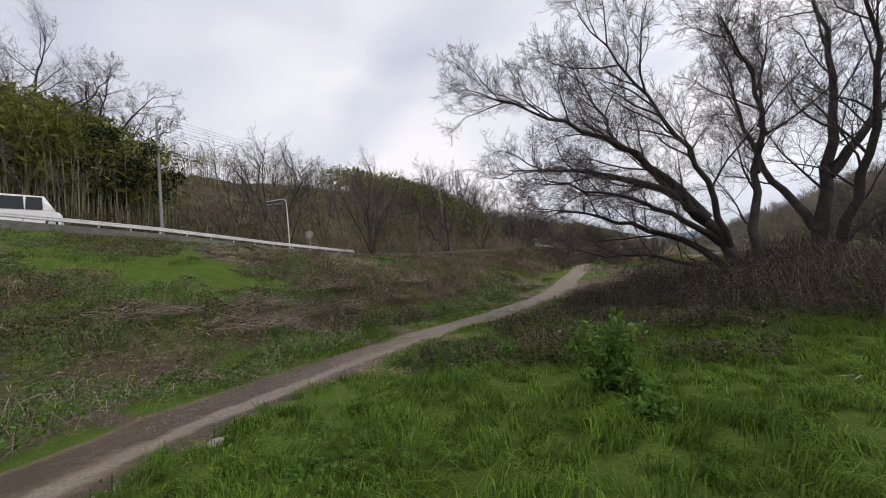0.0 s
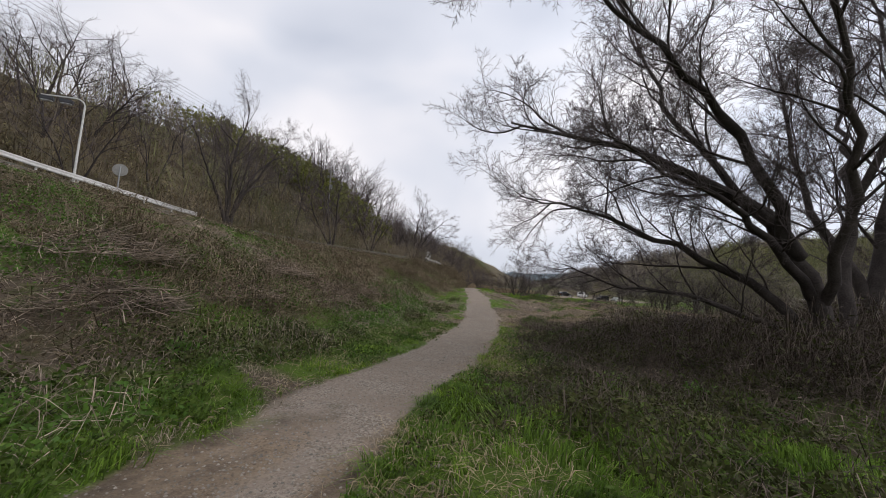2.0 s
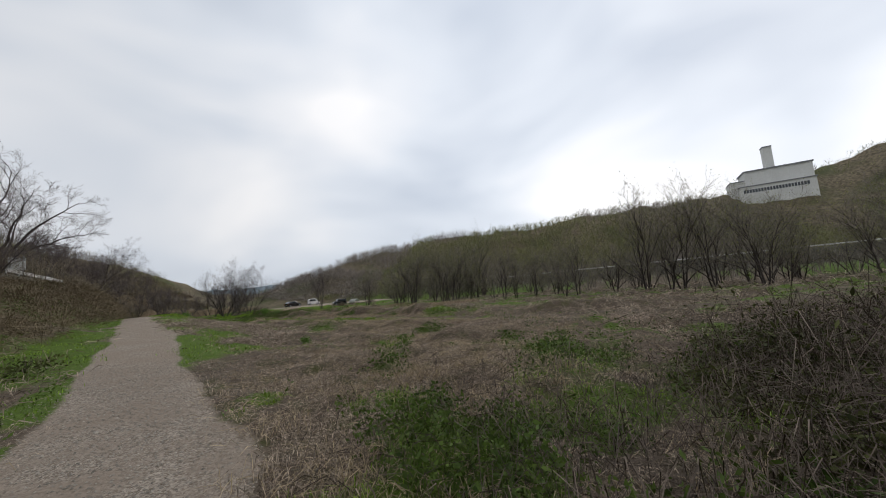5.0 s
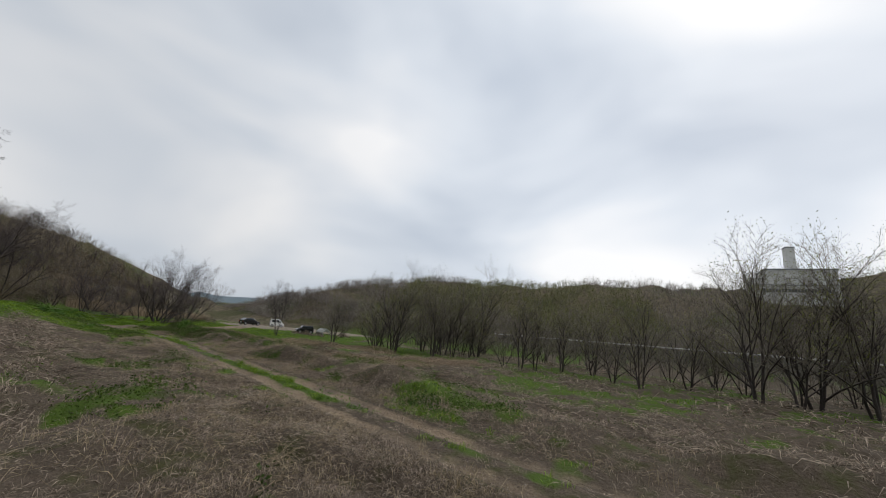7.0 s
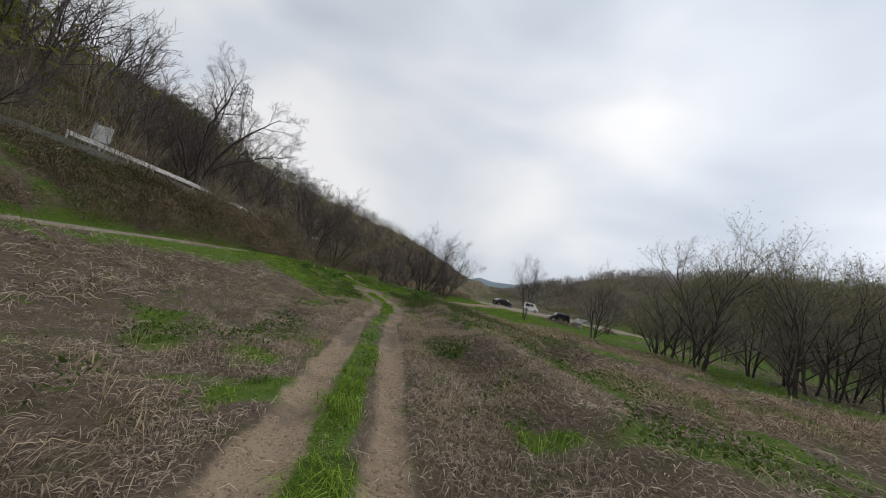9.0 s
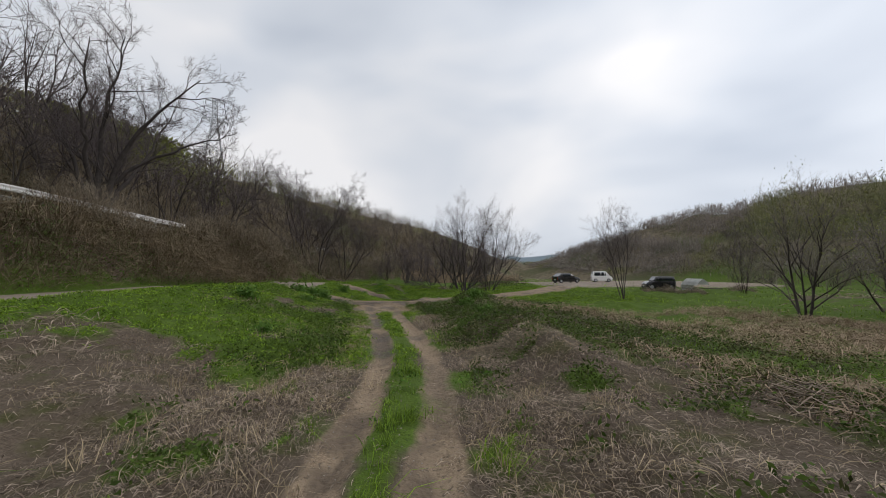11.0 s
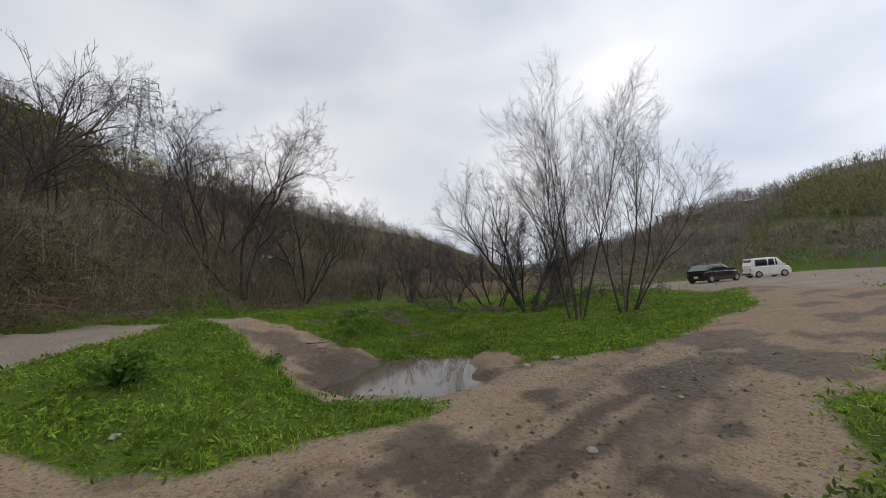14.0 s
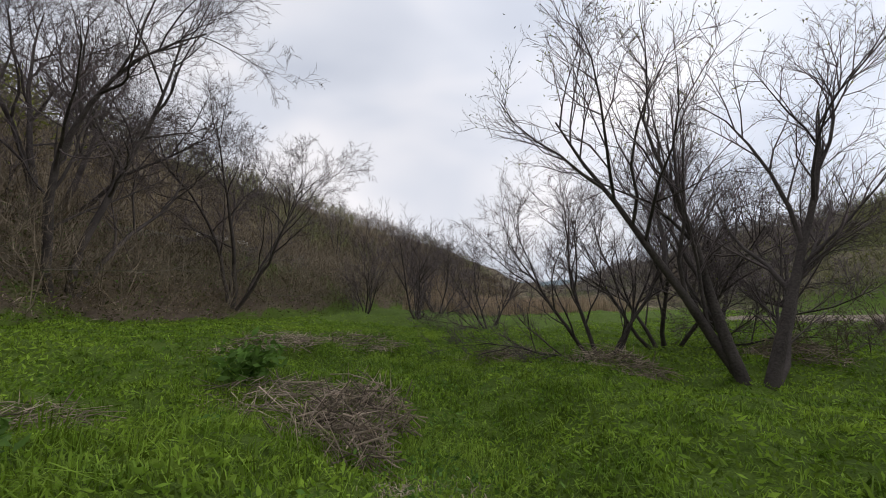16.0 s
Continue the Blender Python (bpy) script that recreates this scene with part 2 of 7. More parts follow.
def material(name, dark, light, size=2.0, fine=30.0, rough=0.85, metal=0.0, bump=0.3, vary="", vary_gain=0.35, bump_size=None, spec=0.12, through=0.0):
    """Two-scale colour variation, fine relief; vary: 'object' or 'island' shifts the value piece by piece."""
    m = bpy.data.materials.new(name)
    m.use_nodes = True
    n, l = nodes_of(m)
    b = n["Principled BSDF"]
    co = n.new("ShaderNodeTexCoord")
    big, small = n.new("ShaderNodeTexNoise"), n.new("ShaderNodeTexNoise")
    big.inputs["Scale"].default_value, big.inputs["Detail"].default_value = 1.0 / size, 5
    small.inputs["Scale"].default_value, small.inputs["Detail"].default_value = fine, 6
    add, ramp = n.new("ShaderNodeMath"), n.new("ShaderNodeMix")
    add.operation = "MULTIPLY_ADD"
    add.inputs[1].default_value = 0.5
    ramp.data_type = "RGBA"
    ramp.inputs[6].default_value, ramp.inputs[7].default_value = (*dark, 1), (*light, 1)
    half, contrast = n.new("ShaderNodeMath"), n.new("ShaderNodeMapRange")
    half.operation, half.inputs[1].default_value = "MULTIPLY", 0.5
    contrast.inputs["From Min"].default_value, contrast.inputs["From Max"].default_value = 0.32, 0.68
    l.new(co.outputs["Object"], big.inputs["Vector"])
    l.new(co.outputs["Object"], small.inputs["Vector"])
    l.new(small.outputs["Fac"], half.inputs[0])
    l.new(big.outputs["Fac"], add.inputs[0])
    l.new(half.outputs[0], add.inputs[2])
    l.new(add.outputs[0], contrast.inputs["Value"])
    l.new(contrast.outputs[0], ramp.inputs[0])
    last = ramp.outputs[2]
    if vary:
        src = n.new("ShaderNodeObjectInfo" if vary == "object" else "ShaderNodeNewGeometry")
        hsv, span = n.new("ShaderNodeHueSaturation"), n.new("ShaderNodeMapRange")
        span.inputs["To Min"].default_value, span.inputs["To Max"].default_value = 1 - vary_gain, 1 + vary_gain
        l.new(src.outputs["Random" if vary == "object" else "Random Per Island"], span.inputs["Value"])
        l.new(span.outputs[0], hsv.inputs["Value"])
        l.new(last, hsv.inputs["Color"])
        last = hsv.outputs["Color"]
    l.new(last, b.inputs["Base Color"])
    b.inputs["Roughness"].default_value, b.inputs["Metallic"].default_value = rough, metal
    b.inputs["Specular IOR Level"].default_value = spec
    if through:
        tr, ms = n.new("ShaderNodeBsdfTranslucent"), n.new("ShaderNodeMixShader")
        ms.inputs[0].default_value = through
        l.new(last, tr.inputs["Color"])
        l.new(b.outputs[0], ms.inputs[1])
        l.new(tr.outputs[0], ms.inputs[2])
        l.new(ms.outputs[0], n["Material Output"].inputs["Surface"])
    if bump:
        relief, bn = n.new("ShaderNodeTexNoise"), n.new("ShaderNodeBump")
        relief.inputs["Scale"].default_value, relief.inputs["Detail"].default_value = bump_size or fine, 8
        bn.inputs["Strength"].default_value, bn.inputs["Distance"].default_value = bump, 0.03
        l.new(co.outputs["Object"], relief.inputs["Vector"])
        l.new(relief.outputs["Fac"], bn.inputs["Height"])
        l.new(bn.outputs["Normal"], b.inputs["Normal"])
    return m


def plain(name, colour, rough=0.5, metal=0.0, coat=0.0, fine=14.0, wear=0.12):
    m = material(name, tuple(c * (1 - wear) for c in colour), tuple(min(1, c * (1 + wear)) for c in colour), 0.6, fine, rough, metal, 0.05, spec=0.5)
    m.node_tree.nodes["Principled BSDF"].inputs["Coat Weight"].default_value = coat
    return m


BARK = material("bark", (0.036, 0.030, 0.028), (0.10, 0.085, 0.078), 0.4, 25, 0.9, bump=0.8, vary="island", vary_gain=0.2)
TWIG = material("twig_bark", (0.075, 0.060, 0.060), (0.15, 0.125, 0.12), 1.5, 10, 0.9, bump=0, vary="island", vary_gain=0.3)
PALE_TWIG = material("pale_twig_bark", (0.12, 0.105, 0.085), (0.23, 0.20, 0.16), 1.5, 10, 0.9, bump=0, vary="island", vary_gain=0.3)
SCRUB = material("dead_scrub", (0.085, 0.066, 0.042), (0.25, 0.195, 0.125), 6, 2, 0.95, bump=0, vary="island", vary_gain=0.5)
OLIVE_SCRUB = material("olive_scrub", (0.14, 0.125, 0.06), (0.34, 0.29, 0.16), 6, 2, 0.95, bump=0, vary="island", vary_gain=0.4)
VINE = material("dry_vine", (0.155, 0.118, 0.09), (0.47, 0.385, 0.30), 1.6, 8, 0.95, bump=0, vary="island", vary_gain=0.65, through=0.2)
BRAMBLE = material("bramble_stalk", (0.05, 0.038, 0.032), (0.17, 0.135, 0.105), 2.0, 6, 0.9, bump=0, vary="island", vary_gain=0.55)
BRAMBLE_LEAF = material("bramble_leaf", (0.03, 0.042, 0.012), (0.125, 0.13, 0.046), 1.6, 6, 0.7, bump=0, vary="island", vary_gain=0.5, through=0.15)
DRY = material("dry_grass", (0.26, 0.20, 0.12), (0.52, 0.42, 0.28), 4, 9, 0.9, bump=0, vary="island", vary_gain=0.35, through=0.3)
REED = material("dry_reed", (0.23, 0.17, 0.115), (0.42, 0.32, 0.22), 5, 4, 0.9, bump=0, vary="island", vary_gain=0.3)
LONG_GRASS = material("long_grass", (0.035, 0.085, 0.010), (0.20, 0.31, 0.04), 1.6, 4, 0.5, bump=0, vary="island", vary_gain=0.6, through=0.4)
GRASS = material("fresh_grass", (0.075, 0.15, 0.014), (0.28, 0.40, 0.05), 1.6, 4, 0.5, bump=0, vary="island", vary_gain=0.6, through=0.45)
HILL_TWIG = material("hillside_twig", (0.12, 0.098, 0.072), (0.30, 0.245, 0.18), 9, 2, 0.95, bump=0, vary="island", vary_gain=0.4)
# scrub and buds of the far slopes, air haze mixed into their greyed colours
HAZED_SCRUB = material("hazed_bare_wood", (0.16, 0.135, 0.115), (0.31, 0.275, 0.24), 25, 0.3, 0.95, bump=0, vary="island", vary_gain=0.2)
HAZED_BUDS = material("hazed_budding_wood", (0.14, 0.145, 0.065), (0.26, 0.255, 0.125), 25, 0.3, 0.9, bump=0, vary="island", vary_gain=0.2)
CREEPER = material("creeper_leaf", (0.028, 0.056, 0.012), (0.135, 0.195, 0.04), 1.2, 6, 0.55, bump=0, vary="island", vary_gain=0.5, through=0.3)
WEED = material("weed_leaf", (0.055, 0.12, 0.02), (0.15, 0.26, 0.05), 1.0, 12, 0.5, bump=0, vary="island", vary_gain=0.4, through=0.35)
BAMBOO_LEAF = material("bamboo_leaf", (0.10, 0.115, 0.02), (0.24, 0.25, 0.06), 5, 3, 0.7, bump=0, vary="island", vary_gain=0.4, through=0.4)
BAMBOO = material("bamboo_culm", (0.16, 0.17, 0.08), (0.34, 0.32, 0.19), 1, 6, 0.6, bump=0, vary="island", vary_gain=0.3)
EVERGREEN = material("evergreen_leaf", (0.014, 0.020, 0.011), (0.035, 0.048, 0.022), 2, 6, 0.7, bump=0, vary="island", vary_gain=0.4)
BUDS = material("spring_buds", (0.17, 0.19, 0.045), (0.33, 0.34, 0.11), 6, 3, 0.8, bump=0, vary="island", vary_gain=0.35)
STONE = material("field_stone", (0.13, 0.115, 0.095), (0.32, 0.285, 0.24), 0.3, 20, 0.85, bump=0.5, vary="island", vary_gain=0.35)
MOSSY = material("mossy_stone_facing", (0.07, 0.068, 0.055), (0.17, 0.165, 0.14), 6, 2, 0.9, bump=0.3)
CLOD = material("churned_mud", (0.06, 0.043, 0.03), (0.20, 0.15, 0.10), 0.5, 20, 0.8, bump=0.5, vary="island", vary_gain=0.4)
ASPHALT = material("asphalt", (0.045, 0.045, 0.047), (0.075, 0.073, 0.07), 3, 60, 0.9, bump=0.4)
CONCRETE = material("weathered_concrete", (0.20, 0.195, 0.18), (0.40, 0.39, 0.36), 1.2, 18, 0.9, bump=0.35)
WHITE_STEEL = material("white_painted_steel", (0.55, 0.54, 0.51), (0.80, 0.79, 0.77), 0.9, 7, 0.5, bump=0.05, spec=0.4)
GALV = plain("galvanised_steel", (0.38, 0.39, 0.40), 0.45, 0.8)
DARK_STEEL = plain("dark_steel", (0.06, 0.06, 0.065), 0.5, 0.5)
CABLE = plain("cable_sheath", (0.015, 0.015, 0.017), 0.6)
CAR_WHITE = plain("white_car_paint", (0.80, 0.79, 0.76), 0.25, 0.0, 0.8, 3, 0.04)
CAR_BLACK = plain("black_car_paint", (0.012, 0.012, 0.014), 0.22, 0.0, 0.9, 3, 0.1)
RUBBER = plain("tyre_rubber", (0.018, 0.018, 0.018), 0.85)
RIM = plain("wheel_rim", (0.45, 0.45, 0.46), 0.35, 0.8)
PLASTIC = plain("black_trim", (0.02, 0.02, 0.021), 0.6)
RED_LENS = plain("red_lamp_lens", (0.35, 0.02, 0.02), 0.25, 0, 0.5)
CLEAR_LENS = plain("clear_lamp_lens", (0.75, 0.76, 0.78), 0.15, 0, 0.5)
SIGN_FACE = material("sign_back", (0.55, 0.57, 0.56), (0.76, 0.77, 0.75), 0.5, 6, 0.5, bump=0.03)
TARP = material("grey_tarpaulin", (0.42, 0.42, 0.41), (0.66, 0.66, 0.64), 1.0, 5, 0.7, bump=0.2)
WALL_PALE = material("pale_concrete_panel", (0.56, 0.56, 0.53), (0.70, 0.70, 0.67), 14, 0.8, 0.8, bump=0.02)
WALL_GREY = material("grey_roof_trim", (0.20, 0.21, 0.22), (0.30, 0.31, 0.32), 8, 1, 0.7, bump=0.02)
FAR_GLASS = plain("window_glass_dark", (0.05, 0.06, 0.07), 0.35)
PLATE = plain("number_plate", (0.72, 0.72, 0.66), 0.5)

GLASS = bpy.data.materials.new("car_glass")
GLASS.use_nodes = True
gb = GLASS.node_tree.nodes["Principled BSDF"]
gb.inputs["Base Color"].default_value, gb.inputs["Roughness"].default_value = (0.02, 0.024, 0.026, 1), 0.06
gb.inputs["Specular IOR Level"].default_value = 0.3

MIRROR = bpy.data.materials.new("convex_mirror")
MIRROR.use_nodes = True
mb = MIRROR.node_tree.nodes["Principled BSDF"]
mb.inputs["Base Color"].default_value, mb.inputs["Roughness"].default_value, mb.inputs["Metallic"].default_value = (0.75, 0.77, 0.78, 1), 0.08, 1.0

WATER = bpy.data.materials.new("muddy_water")
WATER.use_nodes = True
n, l = nodes_of(WATER)
b = n["Principled BSDF"]
b.inputs["Base Color"].default_value, b.inputs["Roughness"].default_value = (0.10, 0.08, 0.06, 1), 0.03
b.inputs["IOR"].default_value = 1.33
rip, rb, rc = n.new("ShaderNodeTexNoise"), n.new("ShaderNodeBump"), n.new("ShaderNodeTexCoord")
rip.inputs["Scale"].default_value = 3.0
rb.inputs["Strength"].default_value, rb.inputs["Distance"].default_value = 0.08, 0.01
l.new(rc.outputs["Object"], rip.inputs["Vector"])
l.new(rip.outputs["Fac"], rb.inputs["Height"])
l.new(rb.outputs["Normal"], b.inputs["Normal"])


def ground_material():
    m = bpy.data.materials.new("valley_ground")
    m.use_nodes = True
    n, l = nodes_of(m)
    b = n["Principled BSDF"]
    co = n.new("ShaderNodeTexCoord")

    def noise_of(scale, detail=6):
        t = n.new("ShaderNodeTexNoise")
        t.inputs["Scale"].default_value, t.inputs["Detail"].default_value = scale, detail
        l.new(co.outputs["Object"], t.inputs["Vector"])
        return t.outputs["Fac"]

    def mix(a, c, fac):
        x = n.new("ShaderNodeMix")
        x.data_type = "RGBA"
        for slot, v in ((6, a), (7, c)):
            if isinstance(v, tuple):
                x.inputs[slot].default_value = (*v, 1)
            else:
                l.new(v, x.inputs[slot])
        l.new(fac, x.inputs[0])
        return x.outputs[2]

    def spread(v, lo, hi):
        x = n.new("ShaderNodeMapRange")
        x.inputs["From Min"].default_value, x.inputs["From Max"].default_value = lo, hi
        l.new(v, x.inputs["Value"])
        return x.outputs[0]

    def mask(name, scale):
        a = n.new("ShaderNodeAttribute")
        a.attribute_name = name
        x = n.new("ShaderNodeMath")
        x.operation = "ADD"
        y = n.new("ShaderNodeMath")
        y.operation = "MULTIPLY_ADD"
        y.inputs[1].default_value, y.inputs[2].default_value = 0.7, -0.35
        l.new(noise_of(scale, 8), y.inputs[0])
        l.new(a.outputs["Fac"], x.inputs[0])
        l.new(y.outputs[0], x.inputs[1])
        return spread(x.outputs[0], 0.36, 0.64)

    fine, mid_ = spread(noise_of(38, 9), 0.3, 0.7), spread(noise_of(2.3, 5), 0.35, 0.65)
    def fibre(sx, sy):
        mp, t = n.new("ShaderNodeMapping"), n.new("ShaderNodeTexNoise")
        mp.inputs["Scale"].default_value, mp.inputs["Rotation"].default_value = (sx, sy, 12), (0, 0, 0.5)
        t.inputs["Scale"].default_value, t.inputs["Detail"].default_value, t.inputs["Distortion"].default_value = 1.0, 4, 0.6
        l.new(co.outputs["Object"], mp.inputs["Vector"])
        l.new(mp.outputs["Vector"], t.inputs["Vector"])
        return spread(t.outputs["Fac"], 0.42, 0.68)

    lies = n.new("ShaderNodeMath")
    lies.operation = "MAXIMUM"
    l.new(fibre(60, 7), lies.inputs[0])
    l.new(fibre(7, 60), lies.inputs[1])
    straw = mix(mix((0.035, 0.026, 0.019), (0.27, 0.212, 0.158), lies.outputs[0]), (0.10, 0.076, 0.056), fine)
    patch = mix((0.10, 0.078, 0.057), (0.075, 0.075, 0.030), spread(noise_of(1.1, 4), 0.48, 0.6))
    thatch = mix(straw, patch, mid_)
    green = mix(mix((0.026, 0.045, 0.008), (0.14, 0.215, 0.03), fine), (0.07, 0.11, 0.018), mid_)
    stone = n.new("ShaderNodeTexVoronoi")
    stone.inputs["Scale"].default_value = 38
    l.new(co.outputs["Object"], stone.inputs["Vector"])
    pebble = n.new("ShaderNodeSeparateColor")
    l.new(stone.outputs["Color"], pebble.inputs[0])
    gravel = mix(mix((0.15, 0.118, 0.09), (0.39, 0.335, 0.275), pebble.outputs[0]), (0.25, 0.202, 0.158), spread(noise_of(0.9, 6), 0.38, 0.6))
    mud = mix(mix((0.14, 0.10, 0.066), (0.40, 0.305, 0.21), fine), (0.30, 0.228, 0.155), mid_)
    wet_a = n.new("ShaderNodeAttribute")
    wet_a.attribute_name = "wet"
    ragged = n.new("ShaderNodeMath")
    ragged.operation = "MULTIPLY_ADD"
    ragged.inputs[1].default_value, ragged.inputs[2].default_value = 0.8, -0.4
    soaked = n.new("ShaderNodeMath")
    soaked.operation = "ADD"
    l.new(noise_of(5.5, 9), ragged.inputs[0])
    l.new(wet_a.outputs["Fac"], soaked.inputs[0])
    l.new(ragged.outputs[0], soaked.inputs[1])
    mud = mix(mud, (0.092, 0.068, 0.049), spread(soaked.outputs[0], 0.12, 0.95))
    mud = mix(mud, (0.13, 0.10, 0.072), spread(noise_of(16, 9), 0.56, 0.66))
    wood = mix(mix((0.07, 0.057, 0.037), (0.19, 0.155, 0.10), spread(noise_of(0.5, 8), 0.35, 0.65)), mix((0.05, 0.06, 0.02), (0.085, 0.085, 0.04), fine), spread(noise_of(0.03, 6), 0.46, 0.62))
    col = mix(thatch, green, mask("green", 1.1))
    col = mix(col, wood, mask("wood", 0.6))
    col = mix(col, mud, mask("mud", 1.4))
    col = mix(col, gravel, mask("gravel", 1.8))
    # distance haze painted into the base colour of the far ground
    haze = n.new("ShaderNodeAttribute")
    haze.attribute_name = "haze_tint"
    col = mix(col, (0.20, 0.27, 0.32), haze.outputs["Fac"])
    l.new(col, b.inputs["Base Color"])
    wet = n.new("ShaderNodeAttribute")
    wet.attribute_name = "wet"
    rr = n.new("ShaderNodeMapRange")
    rr.inputs["To Min"].default_value, rr.inputs["To Max"].default_value = 0.95, 0.5
    l.new(wet.outputs["Fac"], rr.inputs["Value"])
    l.new(rr.outputs[0], b.inputs["Roughness"])
    b.inputs["Specular IOR Level"].default_value = 0.12
    bn = n.new("ShaderNodeBump")
    bn.inputs["Strength"].default_value, bn.inputs["Distance"].default_value = 0.9, 0.09
    l.new(noise_of(11, 9), bn.inputs["Height"])
    l.new(bn.outputs["Normal"], b.inputs["Normal"])
    return m


# ---- mesh helpers ----
def fast_mesh(name, verts, tris, mat, smooth_shade=False):
    verts, tris = np.asarray(verts, np.float32), np.asarray(tris, np.int32)
    me = bpy.data.meshes.new(name)
    me.vertices.add(len(verts))
    me.vertices.foreach_set("co", verts.ravel())
    me.loops.add(tris.size)
    me.loops.foreach_set("vertex_index", tris.ravel())
    me.polygons.add(len(tris))
    me.polygons.foreach_set("loop_start", np.arange(0, tris.size, 3, dtype=np.int32))
    if smooth_shade:
        me.polygons.foreach_set("use_smooth", np.ones(len(tris), bool))
    me.update(calc_edges=True)
    me.materials.append(mat)
    return me


def part(name, bm, mat, parent=None, label=""):
    """Links a bmesh as one mesh object, under a thing or a part."""
    me = bpy.data.meshes.new(name)
    bm.to_mesh(me)
    bm.free()
    me.materials.append(mat)
    ob = new(name, me)
    ob.parent = parent
    if label:
        ob["label"] = label
    return ob


def thing(name, x, y, z, turn, label, category, group="", kind=""):
    ob = new(name)
    ob.matrix_world = pose(x, y, z, 0, 0, turn)
    ob.empty_display_size = 0.2
    return tagged(ob, label, category, group, kind)


def box(bm, x0, x1, y0, y1, z0, z1, bevel=0.0):
    r = bmesh.ops.create_cube(bm, size=1.0)
    bmesh.ops.scale(bm, vec=(x1 - x0, y1 - y0, z1 - z0), verts=r["verts"])
    bmesh.ops.translate(bm, vec=((x0 + x1) / 2, (y0 + y1) / 2, (z0 + z1) / 2), verts=r["verts"])
    if bevel:
        edges = list({e for v in r["verts"] for e in v.link_edges})
        bmesh.ops.bevel(bm, geom=edges, offset=bevel, segments=2, affect="EDGES")
    return bm


def rod(bm, a, b, r0, r1=None, sides=8):
    a, b = Vector(a), Vector(b)
    d = b - a
    m = Matrix.Translation((a + b) / 2) @ d.to_track_quat("Z", "Y").to_matrix().to_4x4()
    bmesh.ops.create_cone(bm, cap_ends=True, segments=sides, radius1=r0, radius2=r0 if r1 is None else r1, depth=d.length, matrix=m)
    return bm


def new_bm():
    return bmesh.new()


def surface(x, y):
    """Height of the ground sheet, read from its grid."""
    i = np.clip(np.searchsorted(gx, x) - 1, 0, nx - 2)
    j = np.clip(np.searchsorted(gy, y) - 1, 0, ny - 2)
    u, v = (x - gx[i]) / (gx[i + 1] - gx[i]), (y - gy[j]) / (gy[j + 1] - gy[j])
    g = GROUND_GRID
    return (g[j, i] * (1 - u) + g[j, i + 1] * u) * (1 - v) + (g[j + 1, i] * (1 - u) + g[j + 1, i + 1] * u) * v


def gz(x, y):
    return float(surface(np.array([float(x)]), np.array([float(y)]))[0])


# ---- ground: one sheet to the horizon ----
def spaced(mid_v, far_lo, far_hi):
    """Lines of the ground's grid: the near ones as given, then ever wider steps."""
    right, left = [mid_v[-1]], [mid_v[0]]
    s = 0.3
    while right[-1] < far_hi:
        s *= 1.13
        right.append(right[-1] + s)
    s = 0.3
    while left[-1] > far_lo:
        s *= 1.13
        left.append(left[-1] - s)
    return np.concatenate([np.array(left[1:][::-1]), mid_v, np.array(right[1:])])


gx = spaced(np.concatenate([np.arange(-42, -9, 0.3), np.arange(-9, 10, 0.17), np.arange(10, 26, 0.3)]), -3500, 4500)
gy = spaced(np.concatenate([np.arange(8, 108, 0.36), np.arange(108, 124, 0.16), np.arange(124, 146, 0.36)]), -3500, 4500)
GX, GY = np.meshgrid(gx, gy)
GZ = height(GX.ravel(), GY.ravel())
nx, ny = len(gx), len(gy)
GROUND_GRID = GZ.reshape(ny, nx)
ii = (np.arange(ny - 1)[:, None] * nx + np.arange(nx - 1)[None, :]).ravel()
g_tris = np.concatenate([np.stack([ii, ii + 1, ii + nx + 1], 1), np.stack([ii, ii + nx + 1, ii + nx], 1)])
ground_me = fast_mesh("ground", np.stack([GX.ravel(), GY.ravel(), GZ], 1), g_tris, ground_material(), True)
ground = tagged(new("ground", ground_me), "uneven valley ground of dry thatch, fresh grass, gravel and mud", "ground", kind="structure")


MUD_BAND = np.array([(-1.0, 121.6), (-2.6, 123.8), (-4.6, 126.6), (-7.2, 129.6)])


